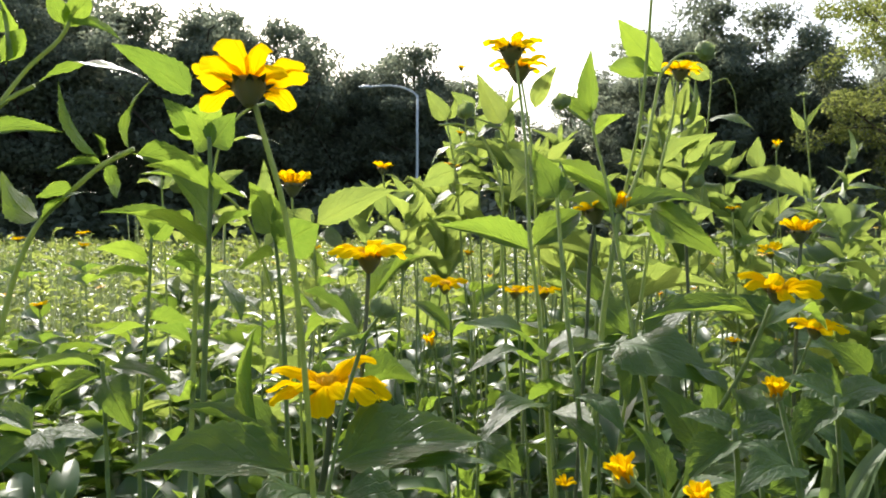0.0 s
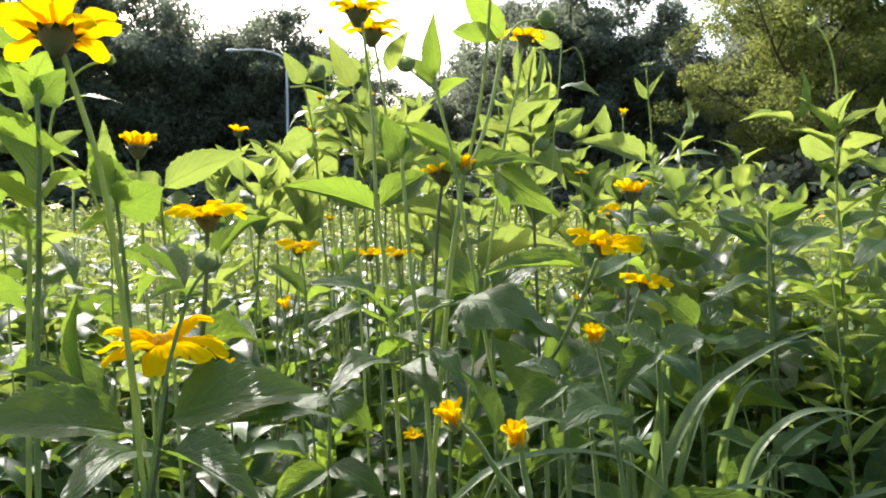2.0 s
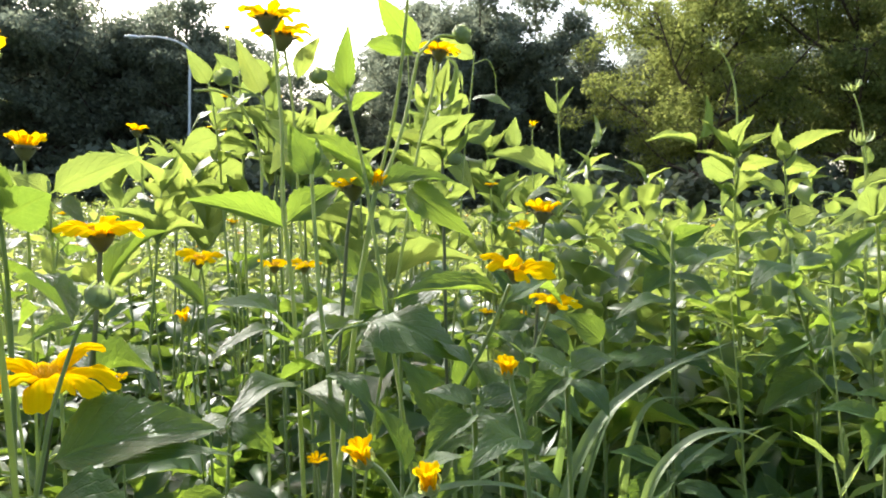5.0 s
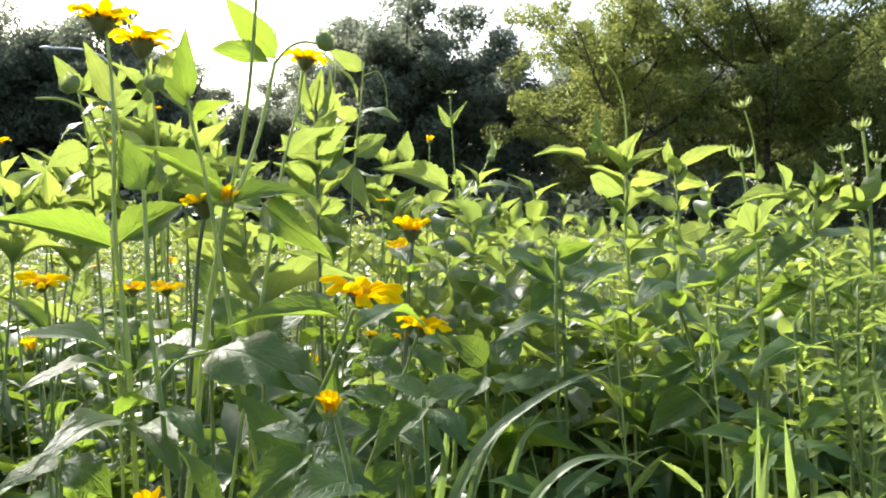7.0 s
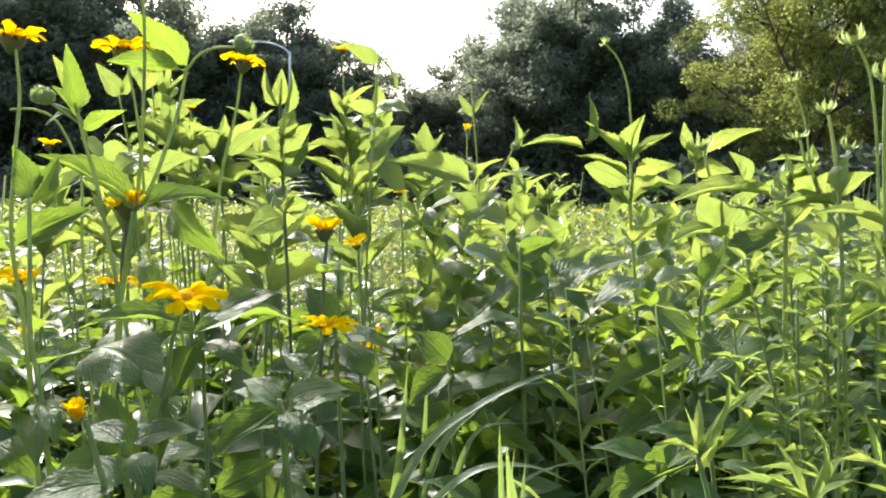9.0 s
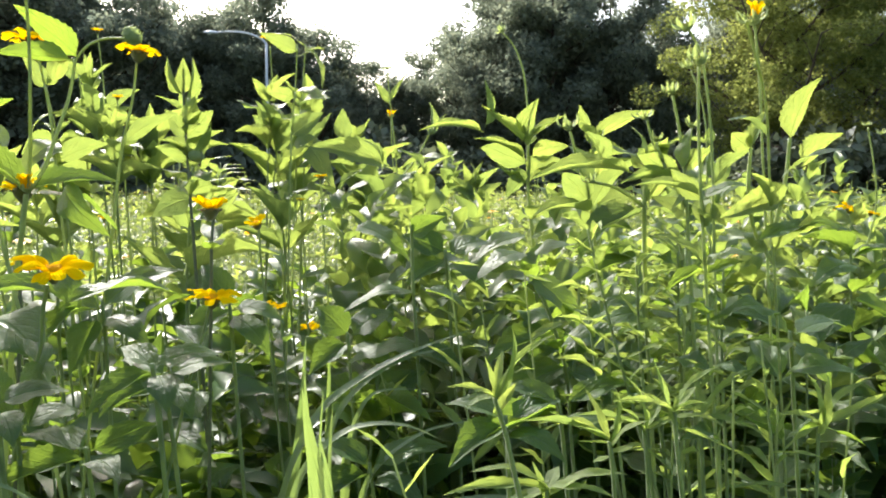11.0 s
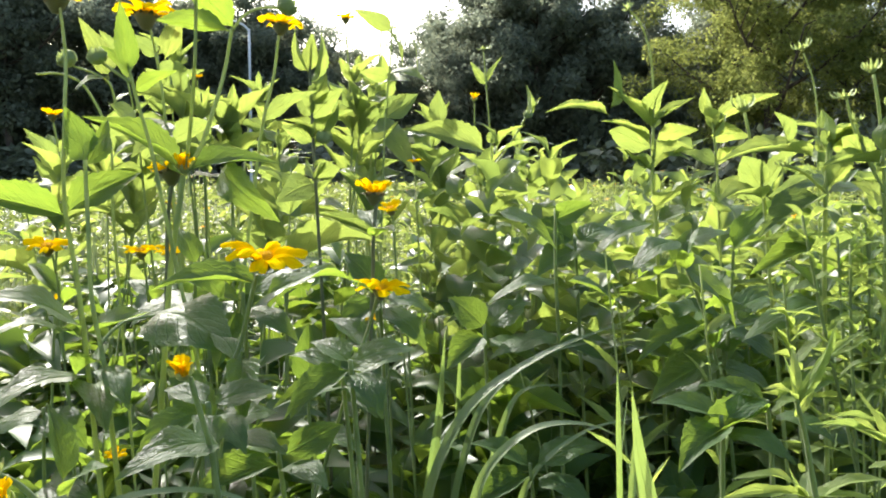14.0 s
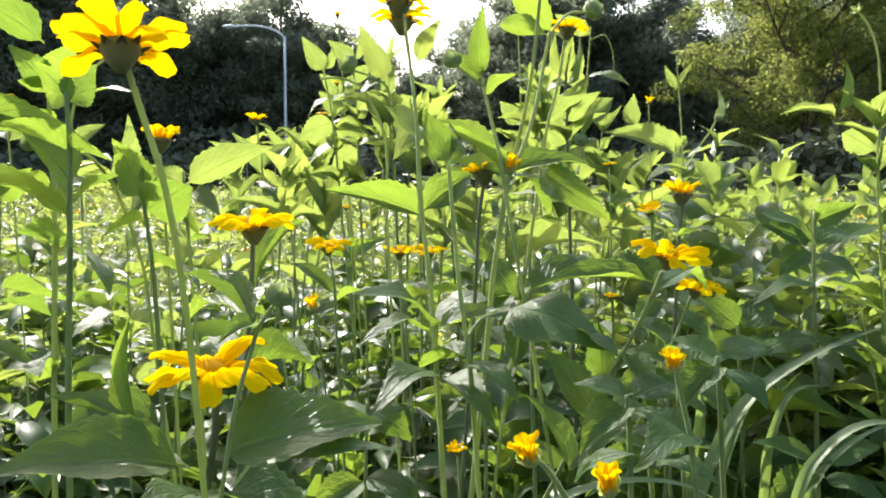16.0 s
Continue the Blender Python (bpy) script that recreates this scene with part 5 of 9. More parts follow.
p = thing("sunflower_plant", (-0.866, 2.200, 0), 'hairy green stalk topped by a yellow ray flower', "plant", GROUP)
add_stem(p, [(-0.866, 2.200, 0.000), (-0.869, 2.200, 0.585), (-0.878, 2.200, 0.835), (-0.881, 2.200, 0.908), (-0.885, 2.200, 0.958)], 0.0015, 0.0011)
add_flower(p, (-0.885, 2.200, 0.965), (0.1, -0.1, 1), 0.037, 9, 15, 148, 0.32, 0.4, 0)
add_leaf(p, (-0.880, 2.200, 0.864), (-0.967, 2.250, 0.891), 0.044, UP, 4)
add_leaf(p, (-0.880, 2.200, 0.864), (-0.799, 2.150, 0.896), 0.043, TILTED, 2)

p = thing("sunflower_plant", (-1.247, 2.600, 0), 'hairy green stalk topped by a yellow ray flower', "plant", GROUP)
add_stem(p, [(-1.247, 2.600, 0.000), (-1.250, 2.600, 0.576), (-1.259, 2.600, 0.823), (-1.262, 2.600, 0.909), (-1.267, 2.600, 0.969)], 0.0015, 0.0011)
add_flower(p, (-1.267, 2.600, 0.978), (0.0, -0.1, 1), 0.045, 9, 15, 32, 0.32, 0.4, 0)
add_leaf(p, (-1.260, 2.600, 0.857), (-1.365, 2.650, 0.889), 0.052, UP, 2)
add_leaf(p, (-1.260, 2.600, 0.857), (-1.164, 2.550, 0.894), 0.051, TILTED, 4)

p = thing("sunflower_plant", (-0.185, 1.700, 0), 'hairy green stalk topped by a yellow ray flower', "plant", GROUP)
add_stem(p, [(-0.185, 1.700, 0.000), (-0.189, 1.700, 0.607), (-0.199, 1.700, 0.867), (-0.201, 1.700, 0.922), (-0.205, 1.700, 0.960)], 0.0015, 0.0011)
add_flower(p, (-0.205, 1.700, 0.966), (-0.2, -0.1, 1), 0.024, 9, 15, 560, 0.32, 0.4, 0)
add_leaf(p, (-0.200, 1.700, 0.889), (-0.258, 1.750, 0.908), 0.033, UP, 2)
add_leaf(p, (-0.200, 1.700, 0.889), (-0.148, 1.650, 0.913), 0.032, TILTED, 2)

p = thing("sunflower_plant", (-0.011, 1.000, 0), 'hairy green stalk topped by a yellow ray flower', "plant", GROUP)
add_stem(p, [(-0.011, 1.000, 0.000), (-0.014, 1.000, 0.529), (-0.023, 1.000, 0.756), (-0.024, 1.000, 0.787), (-0.026, 1.000, 0.809)], 0.0015, 0.0011)
add_flower(p, (-0.026, 1.000, 0.812), (-0.2, -0.1, 1), 0.021, 9, 15, 660, 0.32, 0.4, 0)
add_leaf(p, (-0.023, 1.000, 0.769), (-0.057, 1.050, 0.769), 0.019, UP, 0)
add_leaf(p, (-0.023, 1.000, 0.769), (0.005, 0.950, 0.793), 0.018, TILTED, 3)

p = thing("sunflower_plant", (0.105, 1.542, 0), 'tall thin stalk with a small yellow flower', "plant", GROUP)
add_stem(p, [(0.105, 1.542, 0.000), (0.100, 1.542, 0.775), (0.085, 1.542, 1.107), (0.081, 1.542, 1.195), (0.074, 1.542, 1.279)], 0.0017, 0.0011)
add_flower(p, (0.074, 1.542, 1.283), (0.05, -0.05, 1), 0.022, 10, 25, 817, 0.36, 0.4, 0)
add_leaf(p, (0.083, 1.542, 1.146), (0.045, 1.542, 1.185), 0.034, SUNWARDS, 1)
add_leaf(p, (0.083, 1.542, 1.146), (0.126, 1.592, 1.192), 0.034, UNDER, 0)

p = thing("sunflower_plant", (0.118, 1.500, 0), 'tall thin stalk with a small yellow flower', "plant", GROUP)
add_stem(p, [(0.118, 1.500, 0.000), (0.108, 1.500, 0.752), (0.081, 1.500, 1.074), (0.077, 1.500, 1.119), (0.072, 1.500, 1.160)], 0.0017, 0.0011)
add_flower(p, (0.072, 1.500, 1.164), (0.05, -0.05, 1), 0.019, 10, 25, 814, 0.36, 0.4, 0)
add_leaf(p, (0.079, 1.500, 1.113), (0.043, 1.500, 1.151), 0.033, SUNWARDS, 4)
add_leaf(p, (0.079, 1.500, 1.113), (0.121, 1.550, 1.157), 0.033, UNDER, 2)

p = thing("sunflower_plant", (0.390, 1.475, 0), 'tall thin stalk with a small yellow flower', "plant", GROUP)
add_stem(p, [(0.390, 1.475, 0.000), (0.387, 1.475, 0.744), (0.376, 1.475, 1.062), (0.372, 1.475, 1.164), (0.367, 1.475, 1.260)], 0.0017, 0.0011)
add_flower(p, (0.367, 1.475, 1.264), (0.05, -0.05, 1), 0.035, 10, 25, 584, 0.36, 0.4, 0)
add_leaf(p, (0.374, 1.475, 1.100), (0.338, 1.475, 1.138), 0.033, SUNWARDS, 2)
add_leaf(p, (0.374, 1.475, 1.100), (0.415, 1.525, 1.143), 0.033, UNDER, 2)

p = thing("sunflower_plant", (0.169, 1.350, 0), 'tall thin stalk with a small yellow flower', "plant", GROUP)
add_stem(p, [(0.169, 1.350, 0.000), (0.165, 1.350, 0.721), (0.153, 1.350, 1.031), (0.150, 1.350, 1.091), (0.146, 1.350, 1.147)], 0.0017, 0.0011)
add_flower(p, (0.146, 1.350, 1.150), (0.05, -0.05, 1), 0.019, 10, 25, 320, 0.36, 0.4, 0)
add_leaf(p, (0.151, 1.350, 1.064), (0.121, 1.350, 1.098), 0.030, SUNWARDS, 2)
add_leaf(p, (0.151, 1.350, 1.064), (0.179, 1.400, 1.102), 0.031, UNDER, 2)

p = thing("sunflower_plant", (0.389, 1.480, 0), 'tall stalk bent over with long drooping leaves', "plant", GROUP)
stem_line = [(0.389, 1.480, 0.000), (0.394, 1.480, 0.731), (0.408, 1.480, 1.044), (0.412, 1.480, 1.120), (0.422, 1.480, 1.197), (0.427, 1.480, 1.258)]
add_stem(p, stem_line, 0.0018, 0.0012)
add_pairs(p, stem_line, 1.0, 1.14, 0.060, 302)
add_leaf(p, (0.427, 1.480, 1.253), (0.366, 1.460, 1.276), 0.033, UP, 3)
add_leaf(p, (0.427, 1.480, 1.253), (0.461, 1.440, 1.188), 0.019, RIGHTWARDS, 1)
add_leaf(p, (0.425, 1.480, 1.244), (0.459, 1.500, 1.258), 0.022, UP, 0)
add_leaf(p, (0.415, 1.480, 1.158), (0.363, 1.450, 1.173), 0.038, SUNNY, 1)
add_leaf(p, (0.415, 1.480, 1.154), (0.465, 1.440, 1.169), 0.048, SUNNY, 0)
add_leaf(p, (0.412, 1.480, 1.111), (0.391, 1.440, 1.071), 0.038, SUNWARDS, 2)
add_leaf(p, (0.412, 1.480, 1.106), (0.472, 1.400, 1.016), 0.047, SUNNY, 3)

p = thing("sunflower_plant", (0.585, 1.258, 0), 'thin upright stalk with a spent head over paired leaves', "plant", GROUP)
stem_line = [(0.585, 1.258, 0.000), (0.579, 1.258, 0.693), (0.563, 1.258, 0.990), (0.558, 1.258, 1.068), (0.551, 1.258, 1.139), (0.547, 1.258, 1.184)]
add_stem(p, stem_line, 0.0018, 0.0009)
add_pairs(p, stem_line, 0.78, 1.06, 0.062, 303)
add_seed_head(p, (0.547, 1.258, 1.189), (0, 0, 1), 0.0111, 20, 1423, 0)
add_leaf(p, (0.552, 1.258, 1.137), (0.528, 1.258, 1.170), 0.013, SUNWARDS, 2)
add_leaf(p, (0.552, 1.258, 1.141), (0.572, 1.258, 1.180), 0.008, SUNWARDS, 4)
add_leaf(p, (0.550, 1.258, 1.045), (0.430, 1.200, 1.076), 0.045, TOWARDS, 0)
add_leaf(p, (0.562, 1.258, 1.037), (0.641, 1.200, 1.059), 0.035, UP, 1)
add_leaf(p, (0.484, 1.250, 1.083), (0.480, 1.250, 1.128), 0.028, SUNWARDS, 2)
add_leaf(p, (0.561, 1.258, 1.013), (0.485, 1.200, 1.016), 0.031, UP, 3)
add_leaf(p, (0.564, 1.258, 1.006), (0.597, 1.200, 0.990), 0.039, TOWARDS, 4)
add_stem(p, [(0.562, 1.258, 1.021), (0.591, 1.270, 1.057), (0.603, 1.260, 1.080), (0.614, 1.258, 1.104)], 0.0015, 0.0013)
add_leaf(p, (0.611, 1.258, 1.092), (0.614, 1.258, 1.141), 0.028, RIGHTWARDS, 2)
add_leaf(p, (0.613, 1.260, 1.092), (0.634, 1.270, 1.127), 0.019, LEFTWARDS, 4)
add_bud(p, (0.613, 1.258, 1.097), (0, 0, 1), 0.0127)

p = thing("sunflower_plant", (0.600, 1.400, 0), 'thin stalk with a small yellow bud', "plant", GROUP)
add_stem(p, [(0.600, 1.400, 0.000), (0.593, 1.400, 0.705), (0.572, 1.400, 1.008), (0.566, 1.400, 1.087), (0.565, 1.400, 1.129)], 0.0013, 0.0009)
add_seed_head(p, (0.565, 1.400, 1.131), (0, 0, 1), 0.0107, 60, 1374, 6)

p = thing("sunflower_plant", (0.741, 1.029, 0), 'leafy topped plant with an arching stalk and nodding bud', "plant", GROUP)
stem_line = [(0.741, 1.029, 0.000), (0.735, 1.029, 0.581), (0.717, 1.029, 0.831), (0.708, 1.029, 0.945), (0.701, 1.029, 1.016), (0.701, 1.029, 1.072)]
add_stem(p, stem_line, 0.0025, 0.0019)
add_pairs(p, stem_line, 0.74, 1.09, 0.070, 304)
add_stem(p, [(0.701, 1.029, 1.072), (0.699, 1.029, 1.121), (0.691, 1.029, 1.166), (0.679, 1.029, 1.190), (0.668, 1.029, 1.201)], 0.0015, 0.0010)
add_seed_head(p, (0.666, 1.029, 1.204), (-0.6, 0, 0.7), 0.0123, 40, 1070, 0)
add_leaf(p, (0.645, 1.029, 1.080), (0.563, 1.009, 1.088), 0.018, UP, 0)
add_leaf(p, (0.647, 1.029, 1.087), (0.647, 1.009, 1.142), 0.017, RIGHTWARDS, 2)
add_leaf(p, (0.693, 1.029, 1.070), (0.706, 1.009, 1.122), 0.027, SUNWARDS, 1)
add_leaf(p, (0.701, 1.029, 1.072), (0.740, 1.009, 1.105), 0.018, SUNNY, 4)
add_leaf(p, (0.700, 1.029, 1.041), (0.635, 1.009, 1.064), 0.034, SUNWARDS, 1)
add_leaf(p, (0.697, 1.029, 1.047), (0.631, 1.009, 1.078), 0.018, UP, 0)
add_leaf(p, (0.705, 1.029, 1.051), (0.747, 1.009, 1.066), 0.028, SUNWARDS, 3)
add_leaf(p, (0.701, 1.029, 1.065), (0.643, 1.009, 1.116), 0.018, RIGHTWARDS, 4)
add_leaf(p, (0.712, 1.029, 1.037), (0.740, 1.009, 1.031), 0.030, UP, 5)
add_leaf(p, (0.708, 1.029, 0.952), (0.758, 1.009, 0.975), 0.036, DIMMED, 0)
add_leaf(p, (0.706, 1.029, 0.952), (0.617, 1.009, 0.919), 0.036, UP, 1)
add_leaf(p, (0.705, 1.029, 1.030), (0.664, 1.009, 1.001), 0.030, SUNWARDS, 2)

p = thing("sunflower_plant", (0.837, 1.059, 0), 'slim plant with pairs of light green pointed leaves', "plant", GROUP)
stem_line = [(0.837, 1.059, 0.000), (0.830, 1.059, 0.618), (0.811, 1.059, 0.883), (0.804, 1.059, 0.974), (0.798, 1.059, 1.041), (0.791, 1.059, 1.085)]
add_stem(p, stem_line, 0.0018, 0.0013)
add_pairs(p, stem_line, 0.76, 1.08, 0.066, 305)
add_leaf(p, (0.795, 1.059, 1.074), (0.870, 1.049, 1.115), 0.025, SUNWARDS, 0)
add_leaf(p, (0.791, 1.059, 1.081), (0.772, 1.049, 1.118), 0.016, SUNWARDS, 2)
add_leaf(p, (0.790, 1.059, 1.059), (0.838, 1.049, 1.060), 0.028, SUNWARDS, 1)
add_leaf(p, (0.792, 1.059, 1.056), (0.810, 1.049, 1.086), 0.016, RIGHTWARDS, 4)
add_leaf(p, (0.802, 1.059, 0.989), (0.847, 1.049, 1.005), 0.029, TOWARDS, 3)
add_leaf(p, (0.802, 1.059, 0.981), (0.751, 1.049, 1.006), 0.029, UP, 5)

p = thing("sunflower_plant", (1.026, 1.134, 0), 'curved thin stalk with a spent green flower head', "plant", GROUP)
stem_line = [(1.026, 1.134, 0.000), (1.019, 1.134, 0.634), (1.000, 1.134, 0.905), (0.991, 1.134, 1.023), (0.987, 1.134, 1.099), (0.977, 1.134, 1.144), (0.963, 1.134, 1.176)]
add_stem(p, stem_line, 0.0018, 0.0011)
add_pairs(p, stem_line, 0.76, 1.05, 0.066, 306)
add_seed_head(p, (0.960, 1.134, 1.184), (-0.3, 0, 1), 0.0192, 40, 1314, 0)
add_leaf(p, (0.989, 1.134, 1.074), (0.930, 1.134, 1.081), 0.018, UP, 0)
add_leaf(p, (0.989, 1.134, 1.074), (0.995, 1.134, 1.102), 0.016, TOWARDS, 2)
add_leaf(p, (0.991, 1.134, 1.007), (0.876, 1.050, 0.990), 0.033, TOWARDS, 1)
add_leaf(p, (0.994, 1.134, 0.998), (1.117, 1.200, 1.009), 0.035, UP, 3)

p = thing("sunflower_plant", (0.769, 0.760, 0), 'bushy plant with broad bright leaves at its top', "plant", GROUP)
stem_line = [(0.769, 0.760, 0.000), (0.764, 0.760, 0.589), (0.749, 0.760, 0.841), (0.744, 0.760, 0.918), (0.742, 0.760, 0.994), (0.743, 0.760, 1.043)]
add_stem(p, stem_line, 0.0025, 0.0019)
add_pairs(p, stem_line, 0.78, 1.04, 0.060, 307)
add_leaf(p, (0.730, 0.760, 1.025), (0.628, 0.740, 1.028), 0.025, SUNNY, 0)
add_leaf(p, (0.703, 0.760, 1.034), (0.681, 0.740, 1.062), 0.022, TOWARDS, 2)
add_leaf(p, (0.740, 0.760, 1.038), (0.723, 0.740, 1.068), 0.020, RIGHTWARDS, 1)
add_leaf(p, (0.745, 0.760, 1.035), (0.756, 0.740, 1.053), 0.025, SUNWARDS, 3)
add_leaf(p, (0.751, 0.760, 1.027), (0.753, 0.740, 1.059), 0.019, SUNWARDS, 5)
add_leaf(p, (0.742, 0.760, 0.994), (0.812, 0.740, 0.990), 0.034, UP, 1)
add_leaf(p, (0.741, 0.760, 0.989), (0.666, 0.740, 0.963), 0.034, UP, 2)
add_leaf(p, (0.744, 0.760, 0.951), (0.795, 0.740, 0.920), 0.034, DIMMED, 0)
add_leaf(p, (0.742, 0.760, 0.951), (0.661, 0.740, 0.932), 0.030, DIMMED, 4)
add_leaf(p, (0.746, 0.760, 0.896), (0.804, 0.740, 0.876), 0.034, UP, 3)
add_leaf(p, (0.744, 0.760, 0.896), (0.657, 0.740, 0.876), 0.034, DIMMED, 5)
add_stem(p, [(0.742, 0.760, 0.994), (0.705, 0.740, 1.012), (0.677, 0.720, 1.017)], 0.0014, 0.0013)
add_seed_head(p, (0.676, 0.720, 1.018), (-0.3, 0, 0.8), 0.0104, 60, 1398, 0)

p = thing("sunflower_plant", (0.761, 0.600, 0), 'tall stout stalk with a spent head and spreading bracts', "plant", GROUP)
stem_line = [(0.761, 0.600, 0.000), (0.753, 0.600, 0.598), (0.732, 0.600, 0.854), (0.724, 0.600, 0.943), (0.718, 0.600, 1.019), (0.715, 0.600, 1.073), (0.715, 0.600, 1.100)]
add_stem(p, stem_line, 0.0014, 0.0011)
add_pairs(p, stem_line, 0.82, 0.99, 0.046, 308)
add_seed_head(p, (0.715, 0.600, 1.104), (0, 0, 1), 0.0168, 62, 1478, 0)
add_leaf(p, (0.719, 0.600, 1.005), (0.669, 0.600, 1.018), 0.015, UP, 0)
add_leaf(p, (0.720, 0.600, 1.003), (0.762, 0.600, 1.015), 0.016, UP, 1)
add_leaf(p, (0.720, 0.600, 1.001), (0.694, 0.600, 1.026), 0.015, SUNWARDS, 2)
add_leaf(p, (0.721, 0.600, 0.999), (0.742, 0.600, 0.983), 0.015, TOWARDS, 3)
add_leaf(p, (0.724, 0.600, 0.951), (0.689, 0.600, 0.936), 0.013, UP, 2)
add_leaf(p, (0.724, 0.600, 0.947), (0.756, 0.600, 0.959), 0.013, TILTED, 0)

p = thing("sunflower_plant", (0.785, 0.670, 0), 'tall curved stalk with a spent flower head', "plant", GROUP)
add_stem(p, [(0.785, 0.670, 0.000), (0.780, 0.670, 0.672), (0.766, 0.670, 0.961), (0.762, 0.670, 1.041), (0.756, 0.670, 1.094), (0.749, 0.670, 1.124), (0.740, 0.670, 1.139)], 0.0014, 0.0010)
add_seed_head(p, (0.738, 0.670, 1.142), (-0.35, 0, 1), 0.0166, 48, 1434, 0)
add_leaf(p, (0.764, 0.670, 1.014), (0.800, 0.680, 1.046), 0.017, SUNWARDS, 1)
add_leaf(p, (0.764, 0.670, 1.012), (0.722, 0.660, 0.997), 0.016, UP, 0)

p = thing("sunflower_plant", (0.836, 0.660, 0), 'tall straight stalk with a spent head', "plant", GROUP)
add_stem(p, [(0.836, 0.660, 0.000), (0.829, 0.660, 0.667), (0.808, 0.660, 0.952), (0.801, 0.660, 1.041), (0.795, 0.660, 1.115), (0.791, 0.660, 1.143)], 0.0014, 0.0010)
add_seed_head(p, (0.790, 0.660, 1.146), (-0.2, 0, 1), 0.0163, 45, 1558, 0)
add_bud(p, (0.794, 0.660, 1.111), (-0.5, 0, 0.5), 0.0057)

p = thing("sunflower_plant", (0.789, 0.710, 0), 'branched stalk bearing several small spent heads', "plant", GROUP)
add_stem(p, [(0.789, 0.710, 0.000), (0.782, 0.710, 0.670), (0.763, 0.710, 0.957), (0.757, 0.710, 1.028), (0.751, 0.710, 1.065), (0.745, 0.710, 1.091)], 0.0020, 0.0013)
add_seed_head(p, (0.743, 0.710, 1.095), (-0.1, 0, 1), 0.0141, 50, 1391, 0)
add_stem(p, [(0.760, 0.710, 0.995), (0.743, 0.710, 1.023), (0.727, 0.710, 1.053), (0.722, 0.710, 1.070)], 0.0014, 0.0011)
add_seed_head(p, (0.720, 0.710, 1.073), (-0.2, 0, 1), 0.0124, 45, 1343, 0)
add_stem(p, [(0.757, 0.710, 1.019), (0.761, 0.710, 1.047), (0.763, 0.710, 1.063)], 0.0014, 0.0011)
add_seed_head(p, (0.763, 0.710, 1.066), (0.2, 0, 1), 0.0115, 50, 1428, 0)
add_stem(p, [(0.750, 0.710, 1.014), (0.736, 0.710, 1.037), (0.731, 0.710, 1.051)], 0.0013, 0.0010)
add_seed_head(p, (0.731, 0.710, 1.054), (0, 0, 1), 0.0106, 50, 1363, 0)
add_leaf(p, (0.755, 0.710, 1.028), (0.755, 0.700, 1.063), 0.019, LEFTWARDS, 5)
add_leaf(p, (0.756, 0.710, 1.026), (0.778, 0.700, 1.047), 0.022, SUNWARDS, 0)
add_leaf(p, (0.753, 0.710, 1.021), (0.709, 0.700, 1.041), 0.022, SUNWARDS, 1)
add_leaf(p, (0.756, 0.710, 1.019), (0.695, 0.700, 1.021), 0.016, UP, 2)
add_leaf(p, (0.759, 0.710, 0.986), (0.725, 0.700, 1.005), 0.019, TOWARDS, 3)
add_leaf(p, (0.760, 0.710, 0.981), (0.785, 0.700, 0.991), 0.018, UP, 4)

p = thing("sunflower_plant", (0.758, 0.790, 0), 'stalk with a half-open greenish flower head', "plant", GROUP)
add_stem(p, [(0.758, 0.790, 0.000), (0.745, 0.790, 0.650), (0.708, 0.790, 0.929), (0.699, 0.790, 0.997), (0.686, 0.790, 1.039), (0.679, 0.790, 1.065)], 0.0020, 0.0014)
add_seed_head(p, (0.677, 0.790, 1.070), (-0.2, -0.1, 1), 0.0169, 65, 1186, 0)
add_leaf(p, (0.699, 0.790, 0.997), (0.664, 0.770, 1.028), 0.029, SUNWARDS, 5)
add_leaf(p, (0.701, 0.790, 0.992), (0.751, 0.800, 1.045), 0.022, SUNWARDS, 1)
add_leaf(p, (0.701, 0.790, 0.987), (0.630, 0.740, 0.994), 0.024, UP, 0)
add_leaf(p, (0.704, 0.790, 0.971), (0.722, 0.740, 0.979), 0.024, UP, 2)

p = thing("sunflower_plant", (0.869, 0.701, 0), 'tall stalk with a yellow bud and large upright leaves', "plant", GROUP)
stem_line = [(0.869, 0.701, 0.000), (0.846, 0.675, 0.662), (0.779, 0.600, 0.946), (0.761, 0.580, 1.017), (0.739, 0.550, 1.067), (0.715, 0.520, 1.090), (0.696, 0.500, 1.111)]
add_stem(p, stem_line, 0.0012, 0.0008)
add_pairs(p, stem_line, 0.80, 1.02, 0.058, 309)
add_seed_head(p, (0.696, 0.490, 1.112), (0, 0, 1), 0.0082, 40, 1465, 6)
add_leaf(p, (0.788, 0.600, 1.047), (0.808, 0.600, 1.094), 0.025, SUNWARDS, 0)
add_leaf(p, (0.758, 0.580, 1.048), (0.718, 0.560, 1.061), 0.014, UP, 1)
add_leaf(p, (0.811, 0.620, 1.028), (0.842, 0.620, 1.055), 0.025, SUNWARDS, 2)
add_leaf(p, (0.780, 0.600, 1.016), (0.815, 0.560, 1.043), 0.024, UP, 3)
add_leaf(p, (0.750, 0.580, 0.972), (0.837, 0.580, 0.983), 0.019, SUNNY, 1)
add_leaf(p, (0.757, 0.600, 1.039), (0.741, 0.600, 1.052), 0.017, SUNWARDS, 0)
add_leaf(p, (0.757, 0.600, 1.039), (0.768, 0.600, 1.070), 0.014, LEFTWARDS, 2)
add_leaf(p, (0.775, 0.600, 1.001), (0.714, 0.550, 0.995), 0.020, TOWARDS, 4)
add_stem(p, [(0.776, 0.600, 0.972), (0.781, 0.600, 0.996), (0.786, 0.600, 1.021), (0.788, 0.600, 1.048)], 0.0017, 0.0014)
